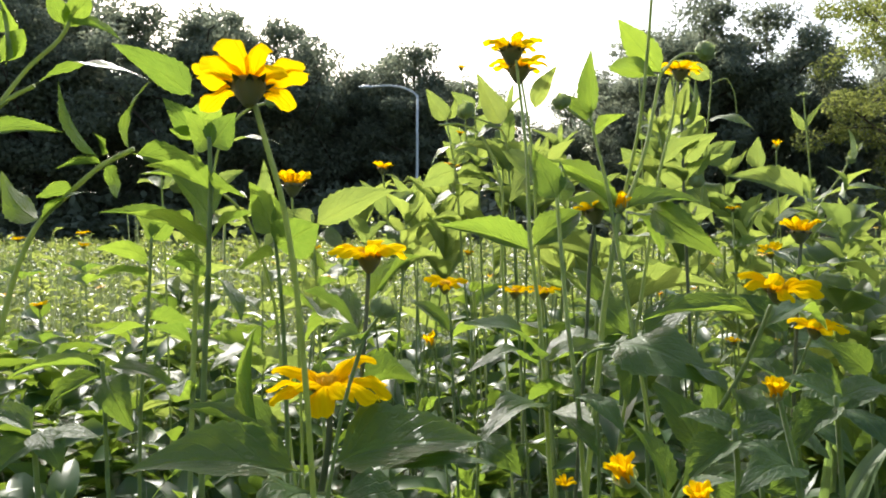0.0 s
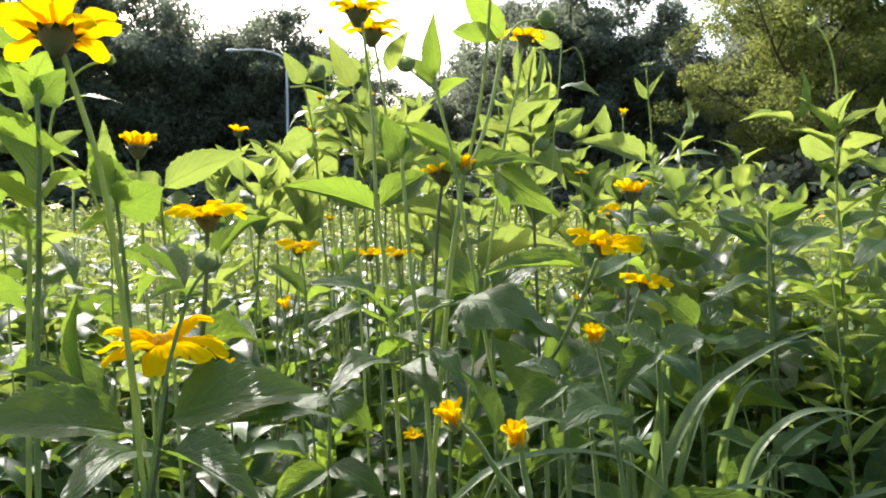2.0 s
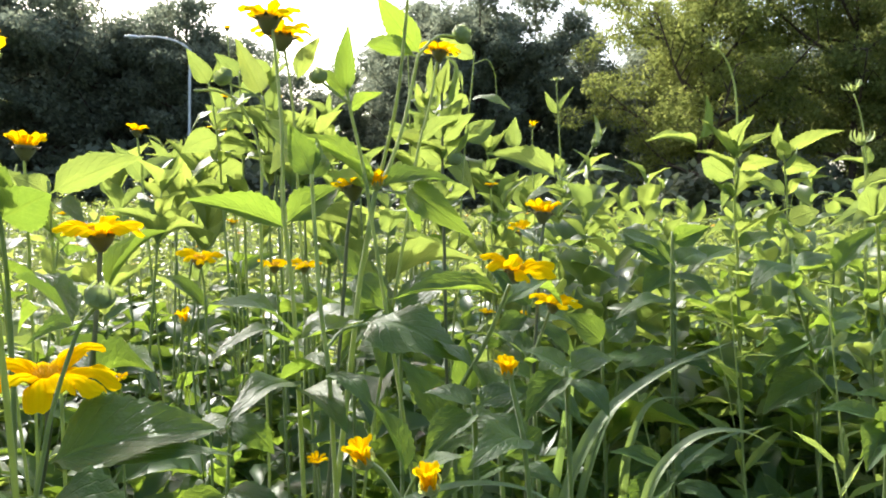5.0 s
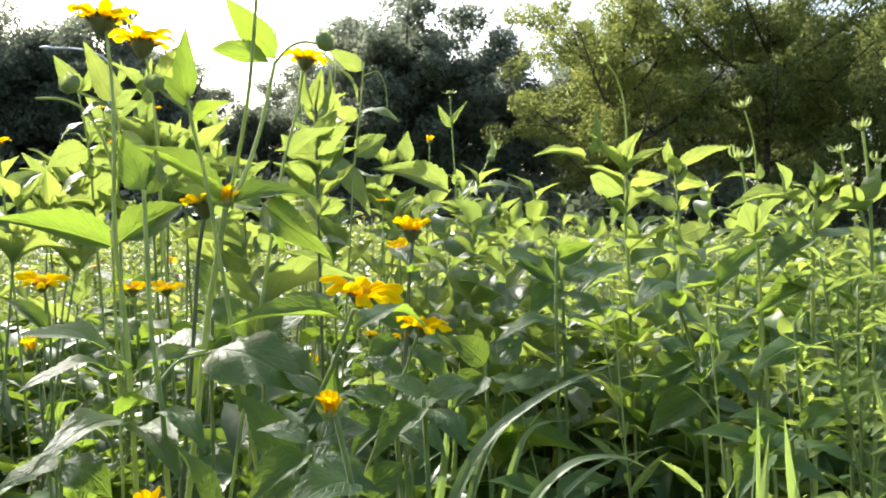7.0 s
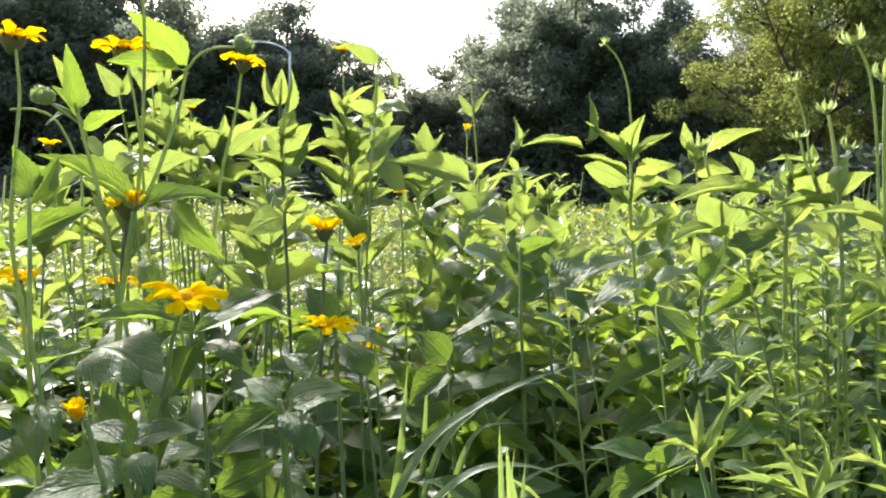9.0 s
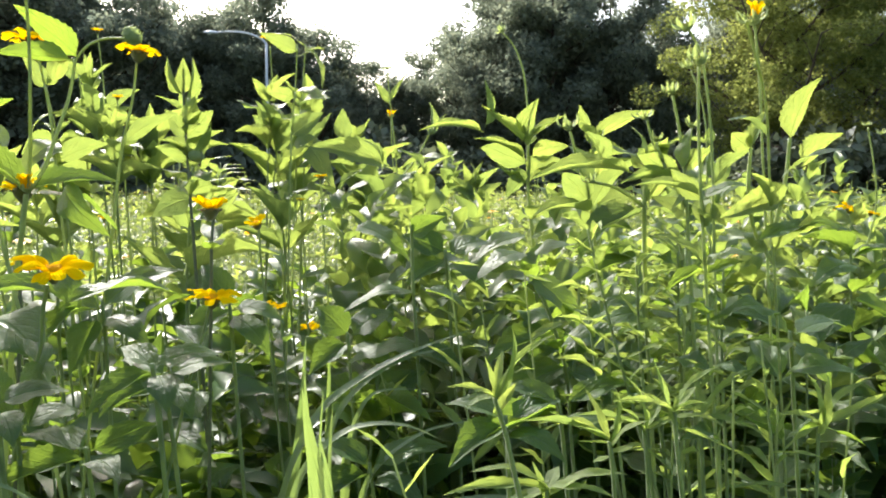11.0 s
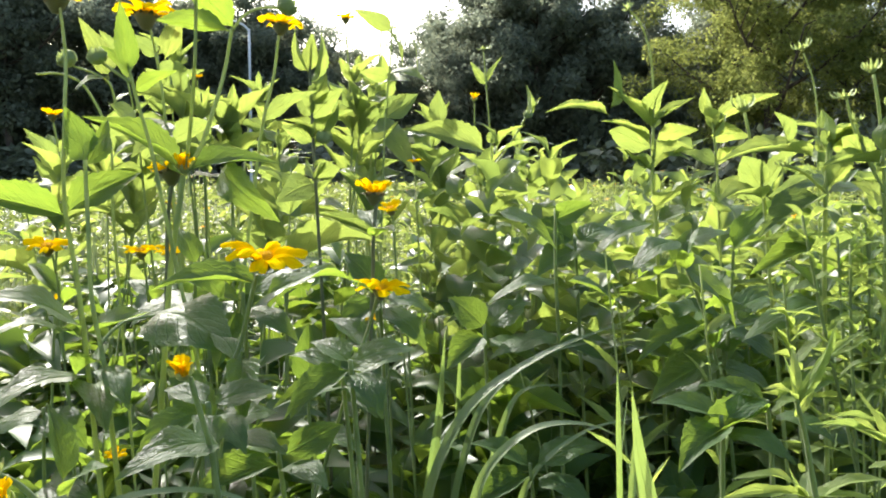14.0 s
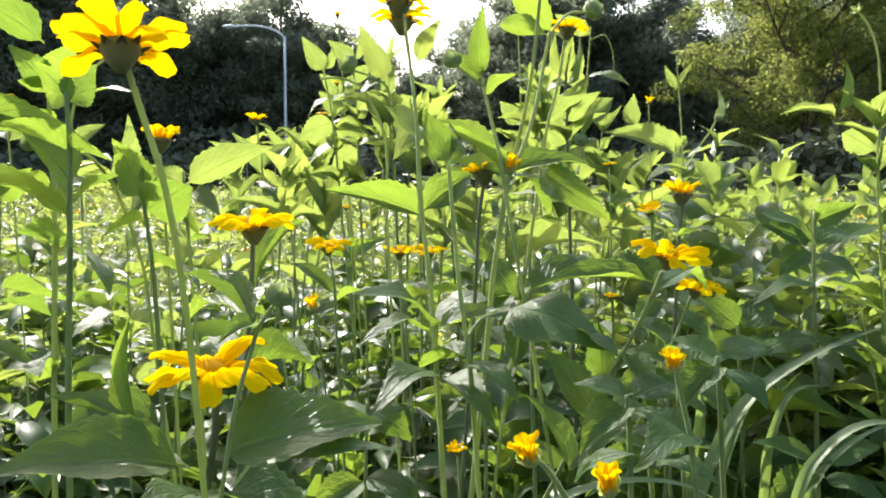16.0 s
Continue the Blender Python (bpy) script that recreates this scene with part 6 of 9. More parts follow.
add_stem(p, [(0.778, 0.600, 0.955), (0.765, 0.600, 0.972), (0.756, 0.600, 1.013), (0.757, 0.600, 1.040)], 0.0015, 0.0014)

p = thing("sunflower_plant", (1.110, 0.950, 0), 'leafy stalk with dark drooping leaves and small flowers', "plant", GROUP)
stem_line = [(1.110, 0.950, 0.000), (1.106, 0.950, 0.583), (1.094, 0.950, 0.832), (1.089, 0.950, 0.931), (1.089, 0.950, 0.983)]
add_stem(p, stem_line, 0.0018, 0.0014)
add_pairs(p, stem_line, 0.78, 1.02, 0.066, 310)
add_flower(p, (1.085, 0.950, 0.987), (0, -0.2, 1), 0.031, 9, 5, 1495, 0.3, 0.35, 0)
add_flower(p, (1.114, 0.950, 0.981), (0.1, -0.2, 1), 0.022, 9, 5, 1532, 0.3, 0.35, 0)
add_leaf(p, (1.091, 0.950, 0.924), (1.129, 0.920, 0.945), 0.031, UP, 0)
add_leaf(p, (1.091, 0.950, 0.917), (1.018, 0.920, 0.901), 0.037, DIMMED, 1)
add_leaf(p, (1.093, 0.950, 0.875), (1.140, 0.920, 0.849), 0.043, UP, 2)
add_leaf(p, (1.093, 0.950, 0.868), (0.999, 0.920, 0.814), 0.043, DIMMED, 3)
add_leaf(p, (1.094, 0.950, 0.832), (1.135, 0.920, 0.780), 0.043, DIMMED, 4)
add_stem(p, [(1.144, 1.000, 0.926), (1.158, 1.000, 0.991), (1.151, 1.000, 1.050), (1.142, 1.000, 1.089)], 0.0014, 0.0010)
add_seed_head(p, (1.141, 1.000, 1.093), (0, 0, 1), 0.0092, 40, 1524, 0)
add_seed_head(p, (1.162, 1.000, 1.082), (0, 0, 1), 0.0092, 40, 1550, 0)

p = thing("sunflower_plant", (0.730, 0.862, 0), 'plant with very broad dark heart-shaped leaves', "plant", GROUP)
stem_line = [(0.730, 0.862, 0.000), (0.724, 0.862, 0.525), (0.706, 0.862, 0.750), (0.699, 0.862, 0.823), (0.679, 0.862, 0.884), (0.660, 0.862, 0.926)]
add_stem(p, stem_line, 0.0021, 0.0019)
add_pairs(p, stem_line, 0.78, 0.98, 0.062, 311)
add_leaf(p, (0.658, 0.862, 0.920), (0.716, 0.842, 0.859), 0.054, DIMMED, 1)
add_leaf(p, (0.713, 0.862, 0.934), (0.757, 0.842, 0.994), 0.030, LEFTWARDS, 0)
add_leaf(p, (0.656, 0.862, 0.944), (0.596, 0.842, 0.923), 0.034, UP, 3)
add_leaf(p, (0.663, 0.862, 0.944), (0.696, 0.842, 0.957), 0.039, DIMMED, 5)
add_leaf(p, (0.687, 0.862, 0.860), (0.605, 0.842, 0.837), 0.039, UP, 2)
add_leaf(p, (0.694, 0.862, 0.853), (0.743, 0.842, 0.873), 0.034, DIMMED, 4)
add_leaf(p, (0.699, 0.862, 0.823), (0.620, 0.842, 0.796), 0.044, DIMMED, 0)
add_leaf(p, (0.701, 0.862, 0.817), (0.761, 0.842, 0.788), 0.044, UP, 1)
add_stem(p, [(0.708, 0.862, 0.810), (0.713, 0.862, 0.883), (0.714, 0.862, 0.934)], 0.0017, 0.0014)

p = thing("sunflower_plant", (0.564, 0.900, 0), 'plant with broad leaves, one catching full sun', "plant", GROUP)
add_stem(p, [(0.564, 0.900, 0.000), (0.560, 0.900, 0.542), (0.549, 0.900, 0.775), (0.546, 0.900, 0.834), (0.541, 0.900, 0.917), (0.540, 0.900, 0.976)], 0.0021, 0.0017)
add_leaf(p, (0.479, 0.900, 0.973), (0.539, 0.880, 0.940), 0.036, DIMMED, 1)
add_leaf(p, (0.552, 0.900, 0.902), (0.598, 0.880, 0.888), 0.034, RIGHTWARDS, 0)
add_leaf(p, (0.545, 0.900, 0.900), (0.466, 0.880, 0.891), 0.026, UP, 3)
add_leaf(p, (0.540, 0.900, 0.964), (0.571, 0.880, 0.983), 0.026, TOWARDS, 2)
add_leaf(p, (0.546, 0.900, 0.846), (0.468, 0.880, 0.836), 0.036, UP, 5)
add_leaf(p, (0.546, 0.900, 0.840), (0.596, 0.880, 0.824), 0.036, DIMMED, 4)

p = thing("sunflower_plant", (0.755, 1.488, 0), 'young plant with a bright yellow-green leafy tip', "plant", GROUP)
stem_line = [(0.755, 1.488, 0.000), (0.749, 1.488, 0.613), (0.734, 1.488, 0.876), (0.728, 1.488, 0.967), (0.724, 1.488, 1.038)]
add_stem(p, stem_line, 0.0021, 0.0014)
add_pairs(p, stem_line, 0.78, 1.02, 0.060, 312)
add_leaf(p, (0.725, 1.488, 1.003), (0.702, 1.488, 1.057), 0.020, SUNWARDS, 0)
add_leaf(p, (0.725, 1.488, 1.006), (0.718, 1.488, 1.063), 0.020, RIGHTWARDS, 1)
add_leaf(p, (0.725, 1.488, 1.009), (0.734, 1.488, 1.061), 0.020, LEFTWARDS, 2)
add_leaf(p, (0.725, 1.488, 1.012), (0.766, 1.488, 1.051), 0.020, SUNWARDS, 3)
add_leaf(p, (0.725, 1.488, 0.998), (0.679, 1.488, 1.035), 0.020, SUNWARDS, 4)
add_leaf(p, (0.725, 1.488, 0.998), (0.774, 1.488, 1.024), 0.020, RIGHTWARDS, 5)
add_leaf(p, (0.725, 1.488, 0.998), (0.676, 1.488, 1.012), 0.020, LEFTWARDS, 0)
add_leaf(p, (0.725, 1.488, 0.998), (0.692, 1.488, 0.997), 0.020, TOWARDS, 1)
add_leaf(p, (0.725, 1.488, 0.998), (0.758, 1.488, 0.993), 0.020, TOWARDS, 2)

p = thing("sunflower_plant", (-0.387, 0.740, 0), 'branching plant with long pointed leaves against dark trees', "plant", GROUP)
add_stem(p, [(-0.387, 0.740, 0.000), (-0.362, 0.740, 0.638), (-0.291, 0.740, 0.912), (-0.278, 0.740, 0.960), (-0.262, 0.740, 0.995), (-0.235, 0.740, 1.022), (-0.210, 0.740, 1.043), (-0.186, 0.740, 1.055)], 0.0024, 0.0019)
add_leaf(p, (-0.189, 0.740, 1.053), (-0.172, 0.720, 1.105), 0.028, LEFTWARDS, 1)
add_leaf(p, (-0.187, 0.740, 1.051), (-0.102, 0.720, 1.026), 0.020, LEFTWARDS, 0)
add_leaf(p, (-0.210, 0.740, 1.043), (-0.238, 0.720, 1.041), 0.010, UP, 2)
add_leaf(p, (-0.209, 0.740, 1.043), (-0.188, 0.720, 1.014), 0.017, SUNWARDS, 5)
add_leaf(p, (-0.259, 0.740, 0.999), (-0.282, 0.720, 1.034), 0.039, LEFTWARDS, 1)
add_leaf(p, (-0.259, 0.740, 0.997), (-0.209, 0.720, 1.025), 0.015, UP, 3)
add_leaf(p, (-0.213, 0.740, 1.048), (-0.241, 0.720, 1.101), 0.023, LEFTWARDS, 0)
add_leaf(p, (-0.211, 0.740, 1.050), (-0.206, 0.720, 1.065), 0.008, RIGHTWARDS, 2)
add_leaf(p, (-0.233, 0.740, 1.024), (-0.254, 0.720, 1.018), 0.017, UNDER, 4)

p = thing("sunflower_plant", (-0.526, 0.720, 0), 'pale hairy stalk with narrow leaves at its tip', "plant", GROUP)
add_stem(p, [(-0.526, 0.720, 0.000), (-0.471, 0.720, 0.717), (-0.314, 0.720, 1.024), (-0.279, 0.720, 1.087), (-0.258, 0.720, 1.113), (-0.231, 0.720, 1.139), (-0.221, 0.720, 1.162)], 0.0021, 0.0014)
add_stem(p, [(-0.288, 0.720, 1.077), (-0.271, 0.720, 1.091), (-0.253, 0.720, 1.100)], 0.0017, 0.0016)
add_leaf(p, (-0.226, 0.720, 1.145), (-0.180, 0.700, 1.134), 0.014, UP, 0)
add_leaf(p, (-0.231, 0.720, 1.143), (-0.200, 0.700, 1.164), 0.018, SUNWARDS, 1)
add_leaf(p, (-0.279, 0.720, 1.117), (-0.249, 0.700, 1.139), 0.018, SUNWARDS, 2)
add_leaf(p, (-0.254, 0.720, 1.099), (-0.160, 0.700, 1.109), 0.018, UP, 3)
add_leaf(p, (-0.284, 0.720, 1.064), (-0.226, 0.700, 1.066), 0.015, TOWARDS, 0)
add_leaf(p, (-0.231, 0.720, 1.145), (-0.233, 0.700, 1.166), 0.017, SUNWARDS, 4)
add_leaf(p, (-0.275, 0.720, 1.116), (-0.265, 0.700, 1.162), 0.010, RIGHTWARDS, 2)
add_leaf(p, (-0.281, 0.720, 1.139), (-0.264, 0.700, 1.154), 0.012, SUNWARDS, 5)

p = thing("sunflower_plant", (-0.164, 0.790, 0), 'upright leafy plant with clustered leaves at its top', "plant", GROUP)
stem_line = [(-0.164, 0.790, 0.000), (-0.162, 0.790, 0.618), (-0.156, 0.790, 0.883), (-0.154, 0.790, 0.940), (-0.153, 0.790, 0.987), (-0.154, 0.790, 1.043), (-0.154, 0.790, 1.090)]
add_stem(p, stem_line, 0.0025, 0.0016)
add_pairs(p, stem_line, 0.84, 1.02, 0.050, 313)
add_leaf(p, (-0.156, 0.790, 1.104), (-0.213, 0.770, 1.145), 0.029, SUNWARDS, 0)
add_leaf(p, (-0.155, 0.790, 1.072), (-0.173, 0.770, 1.099), 0.023, TOWARDS, 1)
add_leaf(p, (-0.152, 0.790, 1.072), (-0.130, 0.770, 1.103), 0.026, SUNWARDS, 3)
add_leaf(p, (-0.153, 0.790, 1.067), (-0.169, 0.770, 1.076), 0.021, UNDER, 2)
add_leaf(p, (-0.155, 0.790, 1.029), (-0.192, 0.770, 1.042), 0.019, UP, 0)
add_leaf(p, (-0.152, 0.790, 1.027), (-0.118, 0.770, 1.028), 0.020, SUNWARDS, 4)
add_leaf(p, (-0.155, 0.790, 0.987), (-0.225, 0.770, 1.013), 0.024, LEFTWARDS, 0)
add_leaf(p, (-0.151, 0.790, 1.043), (-0.163, 0.770, 1.056), 0.016, SUNWARDS, 5)
add_leaf(p, (-0.152, 0.790, 1.062), (-0.118, 0.770, 1.085), 0.019, SUNWARDS, 1)
add_leaf(p, (-0.155, 0.790, 0.996), (-0.174, 0.770, 1.003), 0.020, TOWARDS, 2)
add_bud(p, (-0.171, 0.800, 1.030), (-0.3, 0, 0.8), 0.0143)

p = thing("sunflower_plant", (-0.066, 0.900, 0), 'thin branching stalk with a hanging bud', "plant", GROUP)
add_stem(p, [(-0.066, 0.900, 0.000), (-0.076, 0.900, 0.607), (-0.106, 0.900, 0.867), (-0.112, 0.900, 0.921), (-0.121, 0.880, 0.971), (-0.130, 0.860, 1.005), (-0.145, 0.840, 1.025), (-0.164, 0.820, 1.028)], 0.0017, 0.0013)
add_leaf(p, (-0.131, 0.860, 1.004), (-0.107, 0.850, 1.055), 0.032, RIGHTWARDS, 2)
add_leaf(p, (-0.127, 0.860, 1.000), (-0.153, 0.840, 1.012), 0.022, SUNWARDS, 1)
add_stem(p, [(-0.168, 0.900, 0.998), (-0.168, 0.900, 1.066), (-0.159, 0.900, 1.088), (-0.137, 0.900, 1.111), (-0.119, 0.900, 1.117)], 0.0014, 0.0012)
add_bud(p, (-0.117, 0.900, 1.117), (0.8, 0, 0.3), 0.0098)
add_leaf(p, (-0.166, 0.900, 1.073), (-0.105, 0.900, 1.082), 0.013, UP, 3)
add_leaf(p, (-0.167, 0.900, 1.036), (-0.143, 0.900, 1.053), 0.016, TOWARDS, 0)

p = thing("sunflower_plant", (-0.062, 0.955, 0), 'plant with one broad sunlit leaf', "plant", GROUP)
add_stem(p, [(-0.062, 0.955, 0.000), (-0.067, 0.955, 0.650), (-0.080, 0.955, 0.929), (-0.083, 0.955, 0.976), (-0.085, 0.955, 1.011)], 0.0021, 0.0014)
add_leaf(p, (-0.083, 0.955, 0.999), (-0.001, 0.955, 1.040), 0.036, SUNWARDS, 0)
add_leaf(p, (-0.083, 0.955, 0.996), (-0.116, 0.955, 1.016), 0.026, TOWARDS, 1)
add_leaf(p, (-0.083, 0.955, 0.987), (-0.045, 0.905, 0.976), 0.028, UP, 2)

p = thing("sunflower_plant", (0.104, 1.331, 0), 'tall plant with pairs of small pointed leaves', "plant", GROUP)
stem_line = [(0.104, 1.331, 0.000), (0.096, 1.331, 0.692), (0.072, 1.331, 0.988), (0.063, 1.331, 1.089), (0.050, 1.331, 1.163)]
add_stem(p, stem_line, 0.0020, 0.0013)
add_pairs(p, stem_line, 1.0, 1.12, 0.060, 314)
add_leaf(p, (0.050, 1.331, 1.160), (0.021, 1.331, 1.208), 0.029, SUNWARDS, 2)
add_leaf(p, (0.052, 1.331, 1.163), (0.065, 1.331, 1.198), 0.020, RIGHTWARDS, 0)
add_leaf(p, (0.059, 1.331, 1.123), (0.025, 1.331, 1.097), 0.025, UP, 1)
add_leaf(p, (0.060, 1.331, 1.118), (0.101, 1.331, 1.131), 0.029, UP, 4)
add_leaf(p, (0.064, 1.331, 1.089), (0.013, 1.331, 1.064), 0.042, SUNWARDS, 3)
add_leaf(p, (0.065, 1.331, 1.085), (0.118, 1.331, 1.072), 0.042, SUNWARDS, 5)
add_leaf(p, (0.069, 1.331, 1.055), (0.025, 1.331, 1.030), 0.042, UP, 0)

p = thing("sunflower_plant", (0.117, 1.350, 0), 'tall plant with folded upright leaves', "plant", GROUP)
stem_line = [(0.117, 1.350, 0.000), (0.113, 1.350, 0.692), (0.102, 1.350, 0.988), (0.097, 1.350, 1.108), (0.092, 1.350, 1.184)]
add_stem(p, stem_line, 0.0020, 0.0013)
add_pairs(p, stem_line, 1.0, 1.14, 0.060, 315)
add_leaf(p, (0.092, 1.350, 1.177), (0.058, 1.350, 1.208), 0.026, SUNWARDS, 0)
add_leaf(p, (0.094, 1.350, 1.180), (0.103, 1.350, 1.214), 0.019, RIGHTWARDS, 2)
add_leaf(p, (0.095, 1.350, 1.150), (0.122, 1.350, 1.176), 0.022, SUNWARDS, 1)
add_leaf(p, (0.097, 1.350, 1.108), (0.135, 1.350, 1.142), 0.026, SUNWARDS, 4)
add_leaf(p, (0.098, 1.350, 1.091), (0.059, 1.350, 1.091), 0.034, UP, 3)
add_leaf(p, (0.100, 1.350, 1.057), (0.170, 1.350, 1.065), 0.051, GLARE, 1)
add_leaf(p, (0.100, 1.350, 1.052), (0.059, 1.350, 1.022), 0.043, SUNWARDS, 5)

p = thing("grass_tuft", (0.613, 1.217, 0), 'broad upright dark grass blade folded at its foot', "plant", GROUP)
add_blade(p, [(0.627, 1.217, 0.000), (0.639, 1.217, 0.352), (0.642, 1.217, 0.587), (0.619, 1.217, 0.754), (0.615, 1.217, 0.868), (0.616, 1.217, 0.966)], 0.0238, TOWARDS)
add_blade(p, [(0.614, 1.217, 0.000), (0.615, 1.217, 0.453), (0.615, 1.217, 0.754), (0.630, 1.217, 0.842), (0.675, 1.217, 0.851), (0.725, 1.217, 0.857)], 0.0193, UP)

p = thing("grass_tuft", (0.448, 0.855, 0), 'long arching grass blade with a pale midrib', "plant", GROUP)
add_blade(p, [(0.431, 0.855, 0.000), (0.417, 0.855, 0.438), (0.414, 0.855, 0.731), (0.447, 0.855, 0.790), (0.505, 0.855, 0.831), (0.600, 0.855, 0.868)], 0.0185, (-0.50, -0.28, 0.82))
add_blade(p, [(0.445, 0.870, 0.000), (0.443, 0.882, 0.431), (0.443, 0.885, 0.718), (0.471, 0.885, 0.789), (0.533, 0.885, 0.832), (0.585, 0.885, 0.843)], 0.0145, (-0.50, -0.28, 0.82))

p = thing("grass_tuft", (0.316, 0.620, 0), 'tuft of long arching pale grass blades', "plant", GROUP)
add_blade(p, [(0.234, 0.585, 0.000), (0.169, 0.557, 0.488), (0.152, 0.550, 0.813), (0.171, 0.550, 0.828), (0.204, 0.550, 0.838), (0.249, 0.550, 0.833), (0.290, 0.550, 0.803)], 0.0079, UP)
add_blade(p, [(0.396, 0.710, 0.000), (0.460, 0.782, 0.416), (0.476, 0.800, 0.693), (0.486, 0.800, 0.732), (0.533, 0.800, 0.774), (0.612, 0.800, 0.791)], 0.0095, UP)
add_blade(p, [(0.344, 0.660, 0.000), (0.367, 0.692, 0.435), (0.373, 0.700, 0.725), (0.392, 0.700, 0.753), (0.433, 0.700, 0.753), (0.466, 0.700, 0.737)], 0.0090, UP)
add_blade(p, [(0.416, 0.685, 0.000), (0.496, 0.737, 0.426), (0.516, 0.750, 0.710), (0.563, 0.750, 0.727), (0.632, 0.750, 0.724), (0.685, 0.750, 0.703)], 0.0088, UP)

p = thing("grass_tuft", (0.439, 0.463, 0), 'tuft of bright upright sunlit grass blades', "plant", GROUP)
add_blade(p, [(0.446, 0.462, 0.000), (0.445, 0.456, 0.500), (0.444, 0.450, 0.800), (0.440, 0.450, 0.856), (0.435, 0.450, 0.880), (0.431, 0.450, 0.910)], 0.0115, TOWARDS)
add_blade(p, [(0.450, 0.470, 0.000), (0.449, 0.466, 0.500), (0.447, 0.460, 0.800), (0.443, 0.456, 0.858), (0.439, 0.455, 0.884)], 0.0100, RIGHTWARDS)
add_blade(p, [(0.448, 0.480, 0.000), (0.446, 0.482, 0.500), (0.444, 0.480, 0.800), (0.446, 0.478, 0.868), (0.447, 0.478, 0.894)], 0.0070, LEFTWARDS)
add_blade(p, [(0.440, 0.478, 0.000), (0.438, 0.476, 0.500), (0.437, 0.472, 0.800), (0.433, 0.470, 0.890), (0.432, 0.470, 0.914)], 0.0042, TOWARDS)
add_blade(p, [(0.443, 0.485, 0.000), (0.441, 0.484, 0.500), (0.440, 0.482, 0.800), (0.440, 0.480, 0.884), (0.442, 0.480, 0.902)], 0.0042, RIGHTWARDS)

p = thing("grass_tuft", (0.422, 0.750, 0), 'tuft of long curving grass blades', "plant", GROUP)
add_blade(p, [(0.417, 0.735, 0.000), (0.413, 0.723, 0.432), (0.412, 0.720, 0.720), (0.431, 0.720, 0.778), (0.470, 0.720, 0.808), (0.509, 0.720, 0.809), (0.548, 0.720, 0.793)], 0.0113, UP)
add_blade(p, [(0.444, 0.800, 0.000), (0.461, 0.840, 0.418), (0.465, 0.850, 0.696), (0.471, 0.850, 0.755), (0.494, 0.850, 0.803), (0.546, 0.850, 0.808)], 0.0112, UP)
add_blade(p, [(0.415, 0.825, 0.000), (0.410, 0.885, 0.397), (0.408, 0.900, 0.661), (0.421, 0.900, 0.765), (0.428, 0.900, 0.856)], 0.0131, TOWARDS)
add_blade(p, [(0.435, 0.850, 0.000), (0.445, 0.930, 0.383), (0.447, 0.950, 0.639), (0.450, 0.950, 0.737), (0.454, 0.950, 0.853)], 0.0113, TOWARDS)

p = thing("lance_leaved_weed", (0.629, 0.490, 0), 'young weed with narrow bright green leaves', "plant", GROUP)
add_stem(p, [(0.629, 0.490, 0.000), (0.608, 0.490, 0.594), (0.551, 0.490, 0.849), (0.546, 0.490, 0.871), (0.540, 0.490, 0.890)], 0.0018, 0.0013)
add_lance(p, (0.540, 0.490, 0.890), (0.511, 0.470, 0.905), 0.003, TILTED, 0)
add_lance(p, (0.541, 0.490, 0.890), (0.521, 0.482, 0.888), 0.003, UP, 1)
add_lance(p, (0.541, 0.490, 0.890), (0.537, 0.494, 0.914), 0.003, TILTED, 2)
add_lance(p, (0.540, 0.490, 0.890), (0.548, 0.506, 0.916), 0.003, UP, 3)
add_lance(p, (0.541, 0.490, 0.890), (0.550, 0.470, 0.933), 0.003, TILTED, 0)
add_lance(p, (0.541, 0.490, 0.886), (0.573, 0.482, 0.932), 0.003, UP, 1)
add_lance(p, (0.540, 0.490, 0.881), (0.554, 0.494, 0.898), 0.003, TILTED, 2)

p = thing("lance_leaved_weed", (0.659, 0.520, 0), 'spreading weed with narrow serrated leaves', "plant", GROUP)
add_stem(p, [(0.659, 0.520, 0.000), (0.650, 0.520, 0.564), (0.626, 0.520, 0.806), (0.624, 0.520, 0.830), (0.621, 0.520, 0.851)], 0.0018, 0.0013)
add_lance(p, (0.621, 0.520, 0.851), (0.559, 0.500, 0.878), 0.003, TILTED, 0)
add_lance(p, (0.621, 0.520, 0.851), (0.573, 0.512, 0.871), 0.003, UP, 1)
add_lance(p, (0.622, 0.520, 0.851), (0.585, 0.524, 0.874), 0.003, TILTED, 2)
add_lance(p, (0.621, 0.520, 0.851), (0.612, 0.536, 0.883), 0.003, UP, 3)
add_lance(p, (0.621, 0.520, 0.851), (0.621, 0.500, 0.891), 0.003, TILTED, 0)
add_lance(p, (0.622, 0.520, 0.846), (0.643, 0.512, 0.868), 0.003, UP, 1)
add_lance(p, (0.621, 0.520, 0.841), (0.611, 0.524, 0.838), 0.003, TILTED, 2)

p = thing("lance_leaved_weed", (0.696, 0.500, 0), 'weed with long narrow leaves lit by the sun', "plant", GROUP)
add_stem(p, [(0.696, 0.500, 0.000), (0.686, 0.500, 0.582), (0.660, 0.500, 0.831), (0.657, 0.500, 0.854), (0.655, 0.500, 0.874)], 0.0018, 0.0013)
add_lance(p, (0.655, 0.500, 0.874), (0.611, 0.480, 0.891), 0.003, TILTED, 0)
add_lance(p, (0.655, 0.500, 0.874), (0.678, 0.492, 0.906), 0.003, UP, 1)
add_lance(p, (0.655, 0.500, 0.874), (0.634, 0.504, 0.890), 0.003, TILTED, 2)
add_lance(p, (0.655, 0.500, 0.874), (0.677, 0.516, 0.888), 0.003, UP, 3)
add_lance(p, (0.655, 0.500, 0.874), (0.667, 0.480, 0.887), 0.003, TILTED, 0)
